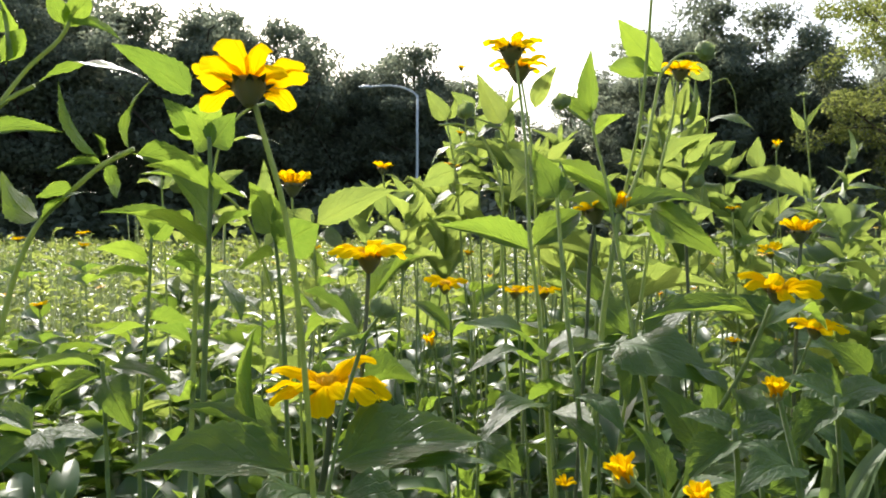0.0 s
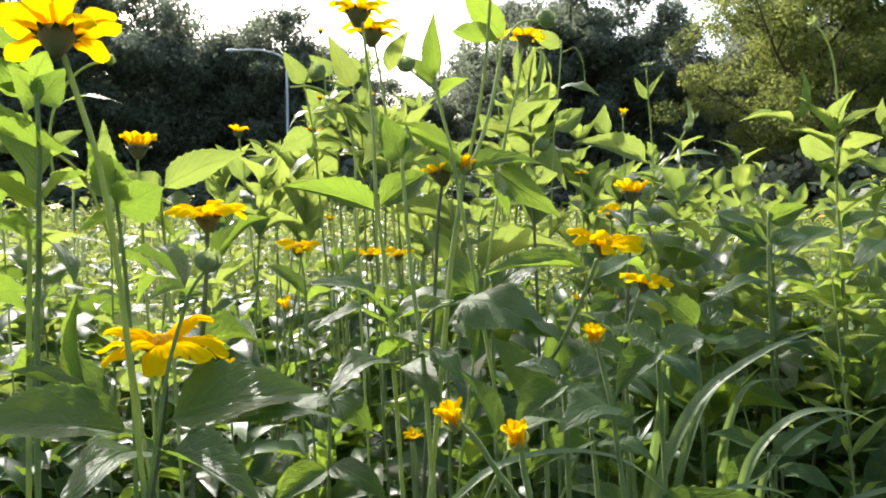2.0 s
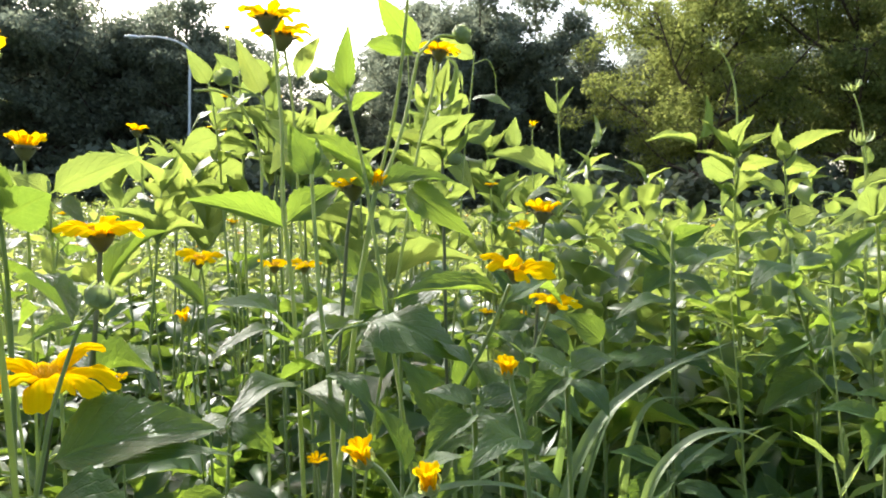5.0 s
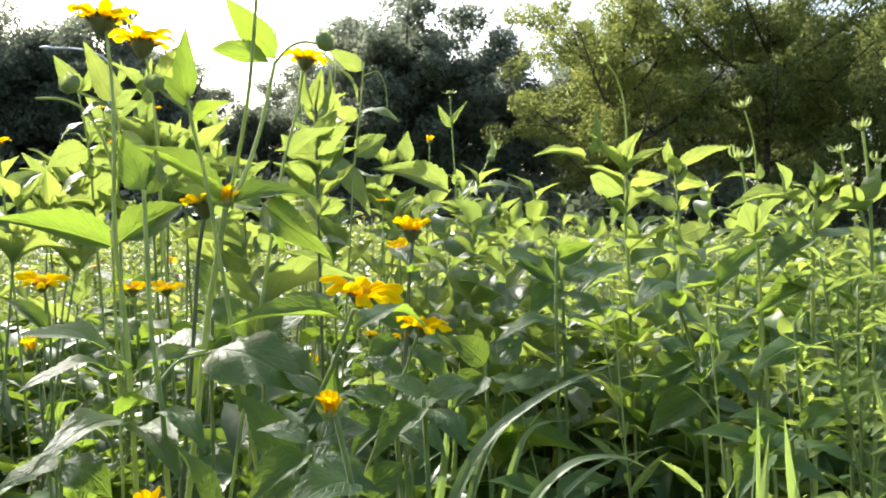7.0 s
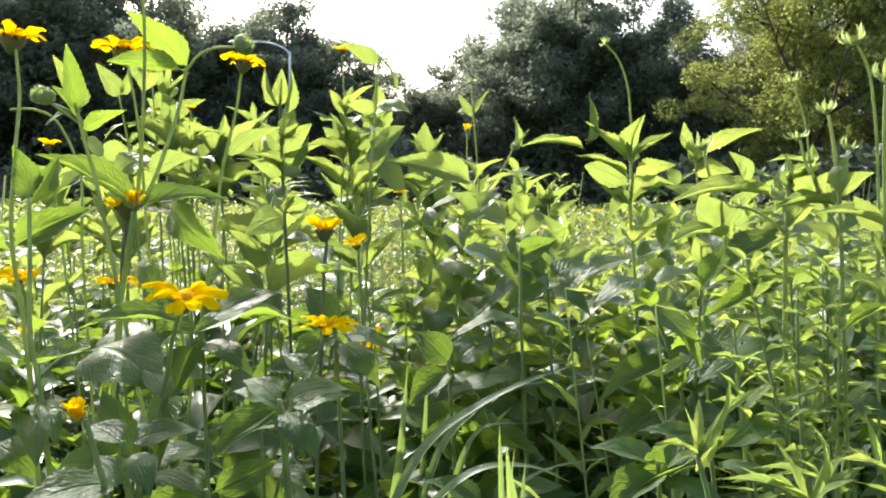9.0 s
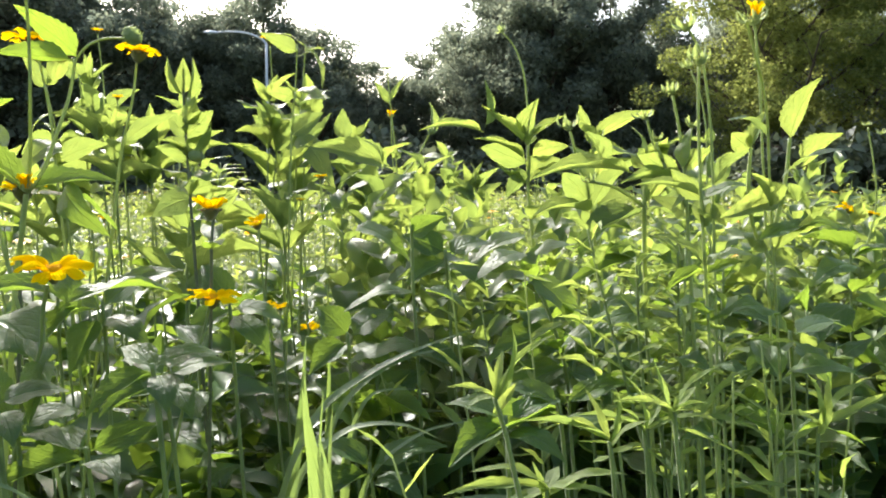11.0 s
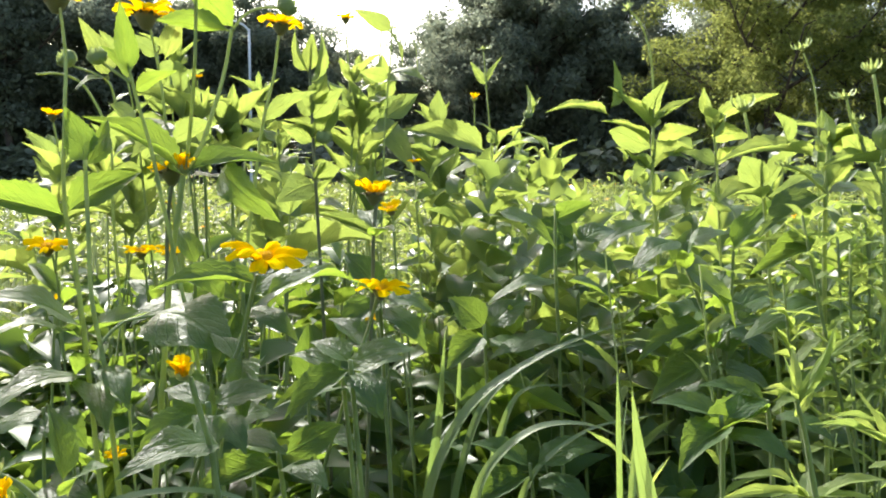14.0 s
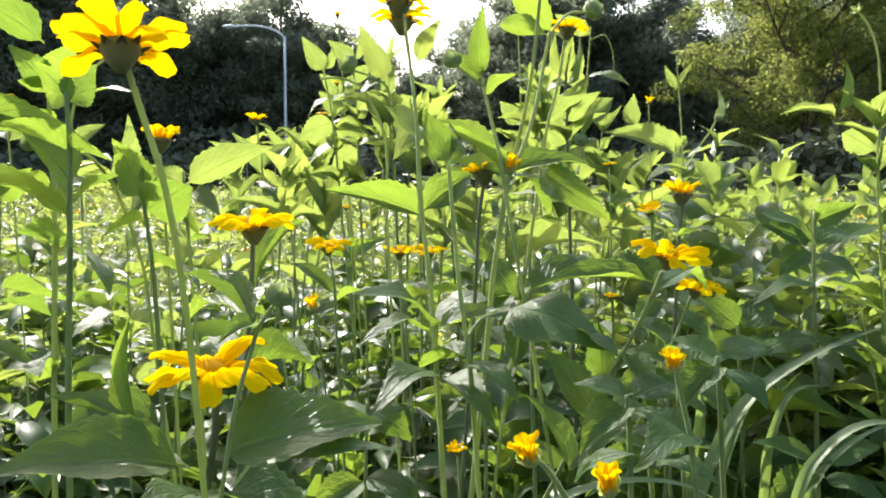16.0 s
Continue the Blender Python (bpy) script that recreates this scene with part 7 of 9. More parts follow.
add_lance(p, (0.655, 0.500, 0.870), (0.686, 0.492, 0.867), 0.003, UP, 1)
add_lance(p, (0.655, 0.500, 0.865), (0.647, 0.504, 0.907), 0.003, TILTED, 2)

p = thing("lance_leaved_weed", (0.790, 0.560, 0), 'tall weed with narrow leaves around its tip', "plant", GROUP)
add_stem(p, [(0.790, 0.560, 0.000), (0.790, 0.560, 0.551), (0.792, 0.560, 0.787), (0.792, 0.560, 0.816), (0.792, 0.560, 0.841)], 0.0018, 0.0013)
add_lance(p, (0.792, 0.560, 0.841), (0.774, 0.540, 0.887), 0.004, TILTED, 0)
add_lance(p, (0.793, 0.560, 0.841), (0.821, 0.552, 0.878), 0.004, UP, 1)
add_lance(p, (0.793, 0.560, 0.841), (0.853, 0.564, 0.867), 0.004, TILTED, 2)
add_lance(p, (0.792, 0.560, 0.841), (0.772, 0.576, 0.821), 0.004, UP, 3)
add_lance(p, (0.793, 0.560, 0.841), (0.753, 0.540, 0.861), 0.004, TILTED, 0)
add_lance(p, (0.793, 0.560, 0.835), (0.794, 0.552, 0.879), 0.004, UP, 1)

p = thing("lance_leaved_weed", (0.699, 0.580, 0), 'pale weed with narrow pointed leaves', "plant", GROUP)
add_stem(p, [(0.699, 0.580, 0.000), (0.693, 0.580, 0.549), (0.674, 0.580, 0.785), (0.672, 0.580, 0.814), (0.669, 0.580, 0.839)], 0.0018, 0.0013)
add_lance(p, (0.669, 0.580, 0.839), (0.612, 0.560, 0.862), 0.003, TILTED, 0)
add_lance(p, (0.670, 0.580, 0.839), (0.620, 0.572, 0.848), 0.003, UP, 1)
add_lance(p, (0.670, 0.580, 0.839), (0.701, 0.584, 0.850), 0.003, TILTED, 2)
add_lance(p, (0.669, 0.580, 0.839), (0.690, 0.596, 0.854), 0.003, UP, 3)
add_lance(p, (0.670, 0.580, 0.839), (0.652, 0.560, 0.885), 0.003, TILTED, 0)
add_lance(p, (0.670, 0.580, 0.833), (0.641, 0.572, 0.863), 0.003, UP, 1)

p = thing("lance_leaved_weed", (0.614, 0.550, 0), 'low weed with broad serrated leaves', "plant", GROUP)
add_stem(p, [(0.614, 0.550, 0.000), (0.608, 0.550, 0.532), (0.593, 0.550, 0.760), (0.591, 0.550, 0.788), (0.589, 0.550, 0.811)], 0.0018, 0.0013)
add_lance(p, (0.589, 0.550, 0.811), (0.518, 0.530, 0.824), 0.005, TILTED, 0)
add_lance(p, (0.590, 0.550, 0.811), (0.538, 0.542, 0.833), 0.005, UP, 1)
add_lance(p, (0.590, 0.550, 0.811), (0.560, 0.554, 0.804), 0.005, TILTED, 2)
add_lance(p, (0.589, 0.550, 0.811), (0.602, 0.566, 0.822), 0.005, UP, 3)
add_lance(p, (0.590, 0.550, 0.811), (0.628, 0.530, 0.815), 0.005, TILTED, 0)
add_lance(p, (0.590, 0.550, 0.806), (0.641, 0.542, 0.825), 0.005, UP, 1)
add_lance(p, (0.589, 0.550, 0.800), (0.583, 0.554, 0.829), 0.005, TILTED, 2)

p = thing("lance_leaved_weed", (0.742, 0.600, 0), 'weed with a fan of narrow yellow-green leaves', "plant", GROUP)
add_stem(p, [(0.742, 0.600, 0.000), (0.738, 0.600, 0.549), (0.726, 0.600, 0.784), (0.724, 0.600, 0.814), (0.723, 0.600, 0.840)], 0.0018, 0.0013)
add_lance(p, (0.723, 0.600, 0.840), (0.684, 0.580, 0.863), 0.004, TILTED, 0)
add_lance(p, (0.723, 0.600, 0.840), (0.758, 0.592, 0.879), 0.004, UP, 1)
add_lance(p, (0.724, 0.600, 0.840), (0.748, 0.604, 0.849), 0.004, TILTED, 2)
add_lance(p, (0.723, 0.600, 0.840), (0.726, 0.616, 0.869), 0.004, UP, 3)
add_lance(p, (0.723, 0.600, 0.840), (0.766, 0.580, 0.833), 0.004, TILTED, 0)

p = thing("lance_leaved_weed", (0.791, 0.660, 0), 'slender weed with narrow leaves along its stalk', "plant", GROUP)
add_stem(p, [(0.791, 0.660, 0.000), (0.767, 0.660, 0.574), (0.697, 0.660, 0.820), (0.673, 0.660, 0.901), (0.653, 0.660, 0.979)], 0.0018, 0.0010)
add_lance(p, (0.653, 0.660, 0.979), (0.639, 0.659, 0.988), 0.003, TOWARDS, 0)
add_lance(p, (0.656, 0.660, 0.970), (0.644, 0.603, 0.986), 0.003, UP, 1)
add_lance(p, (0.658, 0.660, 0.960), (0.634, 0.653, 0.978), 0.002, TILTED, 2)
add_lance(p, (0.661, 0.660, 0.950), (0.649, 0.604, 0.975), 0.004, UP, 3)
add_lance(p, (0.664, 0.660, 0.940), (0.635, 0.626, 0.956), 0.003, TILTED, 0)
add_lance(p, (0.667, 0.660, 0.931), (0.679, 0.659, 0.937), 0.003, UP, 1)
add_lance(p, (0.669, 0.660, 0.921), (0.643, 0.635, 0.930), 0.003, TILTED, 2)
add_lance(p, (0.672, 0.660, 0.911), (0.669, 0.622, 0.925), 0.004, UP, 3)
add_lance(p, (0.675, 0.660, 0.901), (0.646, 0.687, 0.904), 0.003, TILTED, 0)
add_lance(p, (0.678, 0.660, 0.891), (0.726, 0.680, 0.901), 0.004, UP, 1)
add_lance(p, (0.680, 0.660, 0.881), (0.658, 0.661, 0.901), 0.004, TILTED, 2)
add_lance(p, (0.683, 0.660, 0.871), (0.697, 0.650, 0.883), 0.004, UP, 3)
add_lance(p, (0.686, 0.660, 0.861), (0.657, 0.645, 0.880), 0.004, TILTED, 0)
add_lance(p, (0.689, 0.660, 0.851), (0.708, 0.647, 0.875), 0.003, UP, 1)
add_lance(p, (0.692, 0.660, 0.841), (0.701, 0.718, 0.829), 0.004, TILTED, 2)
add_lance(p, (0.694, 0.660, 0.830), (0.759, 0.718, 0.821), 0.004, UP, 3)

p = thing("lance_leaved_weed", (0.785, 0.700, 0), 'slender weed with narrow leaves along its stalk', "plant", GROUP)
add_stem(p, [(0.785, 0.700, 0.000), (0.772, 0.700, 0.558), (0.735, 0.700, 0.797), (0.721, 0.700, 0.878), (0.712, 0.700, 0.958)], 0.0018, 0.0010)
add_lance(p, (0.712, 0.700, 0.958), (0.702, 0.740, 0.959), 0.003, TILTED, 0)
add_lance(p, (0.713, 0.700, 0.948), (0.744, 0.713, 0.955), 0.004, UP, 1)
add_lance(p, (0.715, 0.700, 0.938), (0.713, 0.727, 0.946), 0.004, TILTED, 2)
add_lance(p, (0.716, 0.700, 0.928), (0.735, 0.672, 0.948), 0.003, UP, 3)
add_lance(p, (0.717, 0.700, 0.918), (0.701, 0.686, 0.928), 0.003, TILTED, 0)
add_lance(p, (0.719, 0.700, 0.908), (0.714, 0.643, 0.934), 0.003, UP, 1)
add_lance(p, (0.720, 0.700, 0.898), (0.716, 0.721, 0.907), 0.005, TILTED, 2)
add_lance(p, (0.722, 0.700, 0.888), (0.773, 0.749, 0.894), 0.004, UP, 3)
add_lance(p, (0.723, 0.700, 0.878), (0.714, 0.755, 0.881), 0.005, TILTED, 0)
add_lance(p, (0.725, 0.700, 0.868), (0.749, 0.704, 0.882), 0.004, UP, 1)
add_lance(p, (0.726, 0.700, 0.858), (0.682, 0.682, 0.878), 0.004, TILTED, 2)
add_lance(p, (0.727, 0.700, 0.848), (0.806, 0.750, 0.855), 0.004, UP, 3)
add_lance(p, (0.729, 0.700, 0.838), (0.706, 0.724, 0.844), 0.003, TILTED, 0)
add_lance(p, (0.730, 0.700, 0.828), (0.745, 0.677, 0.842), 0.005, UP, 1)
add_lance(p, (0.732, 0.700, 0.817), (0.691, 0.718, 0.839), 0.004, TILTED, 2)
add_lance(p, (0.733, 0.700, 0.807), (0.796, 0.752, 0.801), 0.004, UP, 3)

p = thing("lance_leaved_weed", (0.857, 0.740, 0), 'slender weed with narrow leaves along its stalk', "plant", GROUP)
add_stem(p, [(0.857, 0.740, 0.000), (0.841, 0.740, 0.554), (0.798, 0.740, 0.792), (0.780, 0.740, 0.881), (0.767, 0.740, 0.969)], 0.0018, 0.0010)
add_lance(p, (0.767, 0.740, 0.969), (0.761, 0.755, 0.975), 0.004, TOWARDS, 0)
add_lance(p, (0.769, 0.740, 0.958), (0.758, 0.708, 0.971), 0.003, UP, 1)
add_lance(p, (0.771, 0.740, 0.947), (0.752, 0.757, 0.970), 0.004, TILTED, 2)
add_lance(p, (0.773, 0.740, 0.937), (0.807, 0.769, 0.947), 0.004, UP, 3)
add_lance(p, (0.775, 0.740, 0.926), (0.742, 0.716, 0.948), 0.004, TILTED, 0)
add_lance(p, (0.776, 0.740, 0.915), (0.823, 0.785, 0.916), 0.005, UP, 1)
add_lance(p, (0.778, 0.740, 0.904), (0.737, 0.733, 0.919), 0.005, TILTED, 2)
add_lance(p, (0.780, 0.740, 0.893), (0.801, 0.706, 0.905), 0.003, UP, 3)
add_lance(p, (0.782, 0.740, 0.881), (0.746, 0.741, 0.907), 0.003, TILTED, 0)
add_lance(p, (0.784, 0.740, 0.870), (0.838, 0.789, 0.877), 0.004, UP, 1)
add_lance(p, (0.786, 0.740, 0.859), (0.753, 0.761, 0.886), 0.005, TILTED, 2)
add_lance(p, (0.788, 0.740, 0.848), (0.821, 0.748, 0.868), 0.005, UP, 3)
add_lance(p, (0.790, 0.740, 0.837), (0.744, 0.714, 0.875), 0.004, TILTED, 0)
add_lance(p, (0.792, 0.740, 0.826), (0.842, 0.776, 0.837), 0.003, UP, 1)
add_lance(p, (0.794, 0.740, 0.814), (0.795, 0.785, 0.815), 0.005, TILTED, 2)
add_lance(p, (0.796, 0.740, 0.803), (0.806, 0.720, 0.812), 0.004, UP, 3)

p = thing("lance_leaved_weed", (0.738, 0.660, 0), 'slender weed with narrow leaves along its stalk', "plant", GROUP)
add_stem(p, [(0.738, 0.660, 0.000), (0.730, 0.660, 0.573), (0.705, 0.660, 0.818), (0.698, 0.660, 0.888), (0.694, 0.660, 0.956)], 0.0018, 0.0010)
add_lance(p, (0.694, 0.660, 0.956), (0.663, 0.608, 0.967), 0.003, TILTED, 0)
add_lance(p, (0.695, 0.660, 0.948), (0.700, 0.627, 0.963), 0.004, UP, 1)
add_lance(p, (0.696, 0.660, 0.939), (0.666, 0.626, 0.949), 0.003, TILTED, 2)
add_lance(p, (0.696, 0.660, 0.931), (0.710, 0.623, 0.955), 0.004, UP, 3)
add_lance(p, (0.697, 0.660, 0.922), (0.697, 0.706, 0.931), 0.005, TILTED, 0)
add_lance(p, (0.698, 0.660, 0.914), (0.695, 0.621, 0.929), 0.003, UP, 1)
add_lance(p, (0.698, 0.660, 0.905), (0.685, 0.666, 0.926), 0.004, TILTED, 2)
add_lance(p, (0.699, 0.660, 0.897), (0.744, 0.702, 0.901), 0.005, UP, 3)
add_lance(p, (0.700, 0.660, 0.888), (0.660, 0.619, 0.912), 0.003, TILTED, 0)
add_lance(p, (0.700, 0.660, 0.879), (0.734, 0.675, 0.878), 0.003, UP, 1)
add_lance(p, (0.701, 0.660, 0.871), (0.703, 0.720, 0.871), 0.003, TILTED, 2)
add_lance(p, (0.702, 0.660, 0.862), (0.709, 0.633, 0.874), 0.004, UP, 3)
add_lance(p, (0.702, 0.660, 0.853), (0.692, 0.709, 0.854), 0.004, TILTED, 0)
add_lance(p, (0.703, 0.660, 0.844), (0.724, 0.674, 0.847), 0.004, UP, 1)
add_lance(p, (0.704, 0.660, 0.836), (0.660, 0.605, 0.859), 0.003, TILTED, 2)
add_lance(p, (0.705, 0.660, 0.827), (0.780, 0.715, 0.847), 0.004, UP, 3)

p = thing("lance_leaved_weed", (0.796, 0.720, 0), 'slender weed with narrow leaves along its stalk', "plant", GROUP)
add_stem(p, [(0.796, 0.720, 0.000), (0.788, 0.720, 0.561), (0.767, 0.720, 0.802), (0.760, 0.720, 0.880), (0.757, 0.720, 0.955)], 0.0018, 0.0010)
add_lance(p, (0.757, 0.720, 0.955), (0.747, 0.749, 0.970), 0.005, TILTED, 0)
add_lance(p, (0.758, 0.720, 0.946), (0.784, 0.738, 0.958), 0.005, UP, 1)
add_lance(p, (0.758, 0.720, 0.936), (0.741, 0.725, 0.951), 0.003, TILTED, 2)
add_lance(p, (0.759, 0.720, 0.927), (0.800, 0.770, 0.928), 0.004, UP, 3)
add_lance(p, (0.759, 0.720, 0.917), (0.745, 0.734, 0.939), 0.003, TILTED, 0)
add_lance(p, (0.760, 0.720, 0.908), (0.754, 0.686, 0.927), 0.003, UP, 1)
add_lance(p, (0.761, 0.720, 0.899), (0.720, 0.725, 0.912), 0.005, TILTED, 2)
add_lance(p, (0.761, 0.720, 0.889), (0.814, 0.776, 0.909), 0.005, UP, 3)
add_lance(p, (0.762, 0.720, 0.879), (0.712, 0.677, 0.904), 0.003, TILTED, 0)
add_lance(p, (0.763, 0.720, 0.870), (0.790, 0.741, 0.877), 0.003, UP, 1)
add_lance(p, (0.763, 0.720, 0.860), (0.731, 0.698, 0.887), 0.004, TILTED, 2)
add_lance(p, (0.764, 0.720, 0.851), (0.767, 0.663, 0.868), 0.005, UP, 3)
add_lance(p, (0.765, 0.720, 0.841), (0.711, 0.704, 0.853), 0.005, TILTED, 0)
add_lance(p, (0.765, 0.720, 0.831), (0.818, 0.775, 0.822), 0.003, UP, 1)
add_lance(p, (0.766, 0.720, 0.822), (0.727, 0.701, 0.852), 0.005, TILTED, 2)
add_lance(p, (0.767, 0.720, 0.812), (0.815, 0.750, 0.828), 0.003, UP, 3)

p = thing("lance_leaved_weed", (0.752, 0.700, 0), 'slender weed with narrow leaves along its stalk', "plant", GROUP)
add_stem(p, [(0.752, 0.700, 0.000), (0.736, 0.700, 0.541), (0.693, 0.700, 0.772), (0.677, 0.700, 0.848), (0.666, 0.700, 0.921)], 0.0018, 0.0010)
add_lance(p, (0.666, 0.700, 0.921), (0.622, 0.640, 0.940), 0.003, TILTED, 0)
add_lance(p, (0.668, 0.700, 0.912), (0.701, 0.732, 0.923), 0.004, UP, 1)
add_lance(p, (0.670, 0.700, 0.903), (0.653, 0.705, 0.915), 0.004, TILTED, 2)
add_lance(p, (0.671, 0.700, 0.893), (0.678, 0.672, 0.912), 0.004, UP, 3)
add_lance(p, (0.673, 0.700, 0.884), (0.628, 0.651, 0.916), 0.003, TILTED, 0)
add_lance(p, (0.674, 0.700, 0.875), (0.692, 0.664, 0.895), 0.003, UP, 1)
add_lance(p, (0.676, 0.700, 0.866), (0.642, 0.664, 0.899), 0.004, TILTED, 2)
add_lance(p, (0.678, 0.700, 0.857), (0.703, 0.702, 0.882), 0.005, UP, 3)
add_lance(p, (0.679, 0.700, 0.847), (0.628, 0.643, 0.885), 0.005, TILTED, 0)
add_lance(p, (0.681, 0.700, 0.838), (0.686, 0.651, 0.859), 0.004, UP, 1)
add_lance(p, (0.683, 0.700, 0.829), (0.639, 0.677, 0.845), 0.004, TILTED, 2)
add_lance(p, (0.684, 0.700, 0.820), (0.725, 0.744, 0.811), 0.003, UP, 3)
add_lance(p, (0.686, 0.700, 0.810), (0.655, 0.680, 0.846), 0.003, TILTED, 0)
add_lance(p, (0.688, 0.700, 0.801), (0.726, 0.687, 0.819), 0.004, UP, 1)
add_lance(p, (0.689, 0.700, 0.791), (0.669, 0.730, 0.788), 0.004, TILTED, 2)
add_lance(p, (0.691, 0.700, 0.782), (0.754, 0.747, 0.774), 0.005, UP, 3)

p = thing("lance_leaved_weed", (0.783, 0.640, 0), 'slender weed with narrow leaves along its stalk', "plant", GROUP)
add_stem(p, [(0.783, 0.640, 0.000), (0.778, 0.640, 0.564), (0.764, 0.640, 0.806), (0.759, 0.640, 0.880), (0.759, 0.640, 0.952)], 0.0018, 0.0010)
add_lance(p, (0.759, 0.640, 0.952), (0.750, 0.644, 0.961), 0.003, TILTED, 0)
add_lance(p, (0.759, 0.640, 0.943), (0.765, 0.632, 0.952), 0.003, UP, 1)
add_lance(p, (0.759, 0.640, 0.934), (0.726, 0.595, 0.946), 0.004, TILTED, 2)
add_lance(p, (0.760, 0.640, 0.925), (0.768, 0.628, 0.940), 0.004, UP, 3)
add_lance(p, (0.760, 0.640, 0.916), (0.718, 0.597, 0.946), 0.003, TILTED, 0)
add_lance(p, (0.760, 0.640, 0.907), (0.779, 0.650, 0.917), 0.003, UP, 1)
add_lance(p, (0.761, 0.640, 0.898), (0.710, 0.587, 0.922), 0.002, TILTED, 2)
add_lance(p, (0.761, 0.640, 0.889), (0.787, 0.650, 0.895), 0.003, UP, 3)
add_lance(p, (0.761, 0.640, 0.880), (0.724, 0.609, 0.906), 0.004, TILTED, 0)
add_lance(p, (0.762, 0.640, 0.871), (0.773, 0.615, 0.899), 0.004, UP, 1)
add_lance(p, (0.762, 0.640, 0.861), (0.713, 0.598, 0.890), 0.004, TILTED, 2)
add_lance(p, (0.762, 0.640, 0.852), (0.786, 0.649, 0.869), 0.004, UP, 3)
add_lance(p, (0.763, 0.640, 0.843), (0.734, 0.650, 0.870), 0.004, TILTED, 0)
add_lance(p, (0.763, 0.640, 0.834), (0.810, 0.660, 0.855), 0.003, UP, 1)
add_lance(p, (0.763, 0.640, 0.825), (0.761, 0.679, 0.829), 0.005, TILTED, 2)
add_lance(p, (0.764, 0.640, 0.815), (0.785, 0.635, 0.834), 0.002, UP, 3)

p = thing("sunflower_plant", (0.324, 0.660, 0), 'low plant with broad dark glossy leaves', "plant", GROUP)
add_stem(p, [(0.324, 0.660, 0.000), (0.320, 0.660, 0.466), (0.310, 0.660, 0.700), (0.309, 0.660, 0.729), (0.308, 0.660, 0.754)], 0.0021, 0.0017)
add_leaf(p, (0.313, 0.660, 0.751), (0.392, 0.620, 0.779), 0.024, DIMMED, 0)
add_leaf(p, (0.304, 0.660, 0.754), (0.259, 0.690, 0.772), 0.024, DIMMED, 1)
add_leaf(p, (0.306, 0.660, 0.748), (0.266, 0.610, 0.752), 0.027, UP, 2)
add_leaf(p, (0.311, 0.660, 0.745), (0.361, 0.610, 0.742), 0.027, DIMMED, 3)

p = thing("sunflower_plant", (0.242, 0.640, 0), 'low plant with broad dark glossy leaves', "plant", GROUP)
add_stem(p, [(0.242, 0.640, 0.000), (0.239, 0.640, 0.557), (0.231, 0.640, 0.795), (0.230, 0.640, 0.823), (0.229, 0.640, 0.847)], 0.0021, 0.0017)
add_leaf(p, (0.228, 0.640, 0.843), (0.198, 0.670, 0.890), 0.027, TOWARDS, 0)
add_leaf(p, (0.232, 0.640, 0.845), (0.270, 0.660, 0.851), 0.024, DIMMED, 1)
add_leaf(p, (0.227, 0.640, 0.839), (0.205, 0.590, 0.842), 0.029, DIMMED, 2)
add_leaf(p, (0.233, 0.640, 0.835), (0.275, 0.600, 0.843), 0.023, UP, 3)

p = thing("sunflower_plant", (0.252, 0.860, 0), 'low plant with broad dark glossy leaves', "plant", GROUP)
add_stem(p, [(0.252, 0.860, 0.000), (0.248, 0.860, 0.583), (0.238, 0.860, 0.833), (0.237, 0.860, 0.871), (0.235, 0.860, 0.903)], 0.0021, 0.0017)
add_leaf(p, (0.220, 0.860, 0.904), (0.173, 0.840, 0.855), 0.041, SUNNY, 0)
add_leaf(p, (0.235, 0.860, 0.898), (0.306, 0.890, 0.936), 0.039, DIMMED, 1)
add_leaf(p, (0.235, 0.860, 0.895), (0.166, 0.900, 0.885), 0.028, SUNNY, 2)
add_leaf(p, (0.237, 0.860, 0.887), (0.285, 0.830, 0.866), 0.032, DIMMED, 3)
add_leaf(p, (0.230, 0.860, 0.887), (0.212, 0.820, 0.844), 0.032, UP, 4)

p = thing("sunflower_plant", (0.377, 0.840, 0), 'low plant with broad dark glossy leaves', "plant", GROUP)
add_stem(p, [(0.377, 0.840, 0.000), (0.373, 0.840, 0.585), (0.360, 0.840, 0.835), (0.358, 0.840, 0.873), (0.356, 0.840, 0.905)], 0.0021, 0.0017)
add_leaf(p, (0.359, 0.840, 0.902), (0.326, 0.870, 0.939), 0.030, TOWARDS, 0)
add_leaf(p, (0.361, 0.840, 0.897), (0.410, 0.840, 0.885), 0.031, DIMMED, 1)
add_leaf(p, (0.356, 0.840, 0.894), (0.317, 0.810, 0.874), 0.031, DIMMED, 2)
add_leaf(p, (0.359, 0.840, 0.889), (0.397, 0.810, 0.857), 0.034, UP, 3)

p = thing("sunflower_plant", (0.497, 0.920, 0), 'low plant with broad dark glossy leaves', "plant", GROUP)
add_stem(p, [(0.497, 0.920, 0.000), (0.492, 0.920, 0.526), (0.477, 0.920, 0.778), (0.474, 0.920, 0.820), (0.472, 0.920, 0.856)], 0.0021, 0.0017)
add_leaf(p, (0.473, 0.920, 0.853), (0.438, 0.940, 0.884), 0.036, TOWARDS, 0)
add_leaf(p, (0.477, 0.920, 0.853), (0.522, 0.940, 0.879), 0.039, DIMMED, 1)
add_leaf(p, (0.472, 0.920, 0.844), (0.429, 0.900, 0.818), 0.038, DIMMED, 2)
add_leaf(p, (0.477, 0.920, 0.841), (0.521, 0.890, 0.824), 0.040, UP, 3)

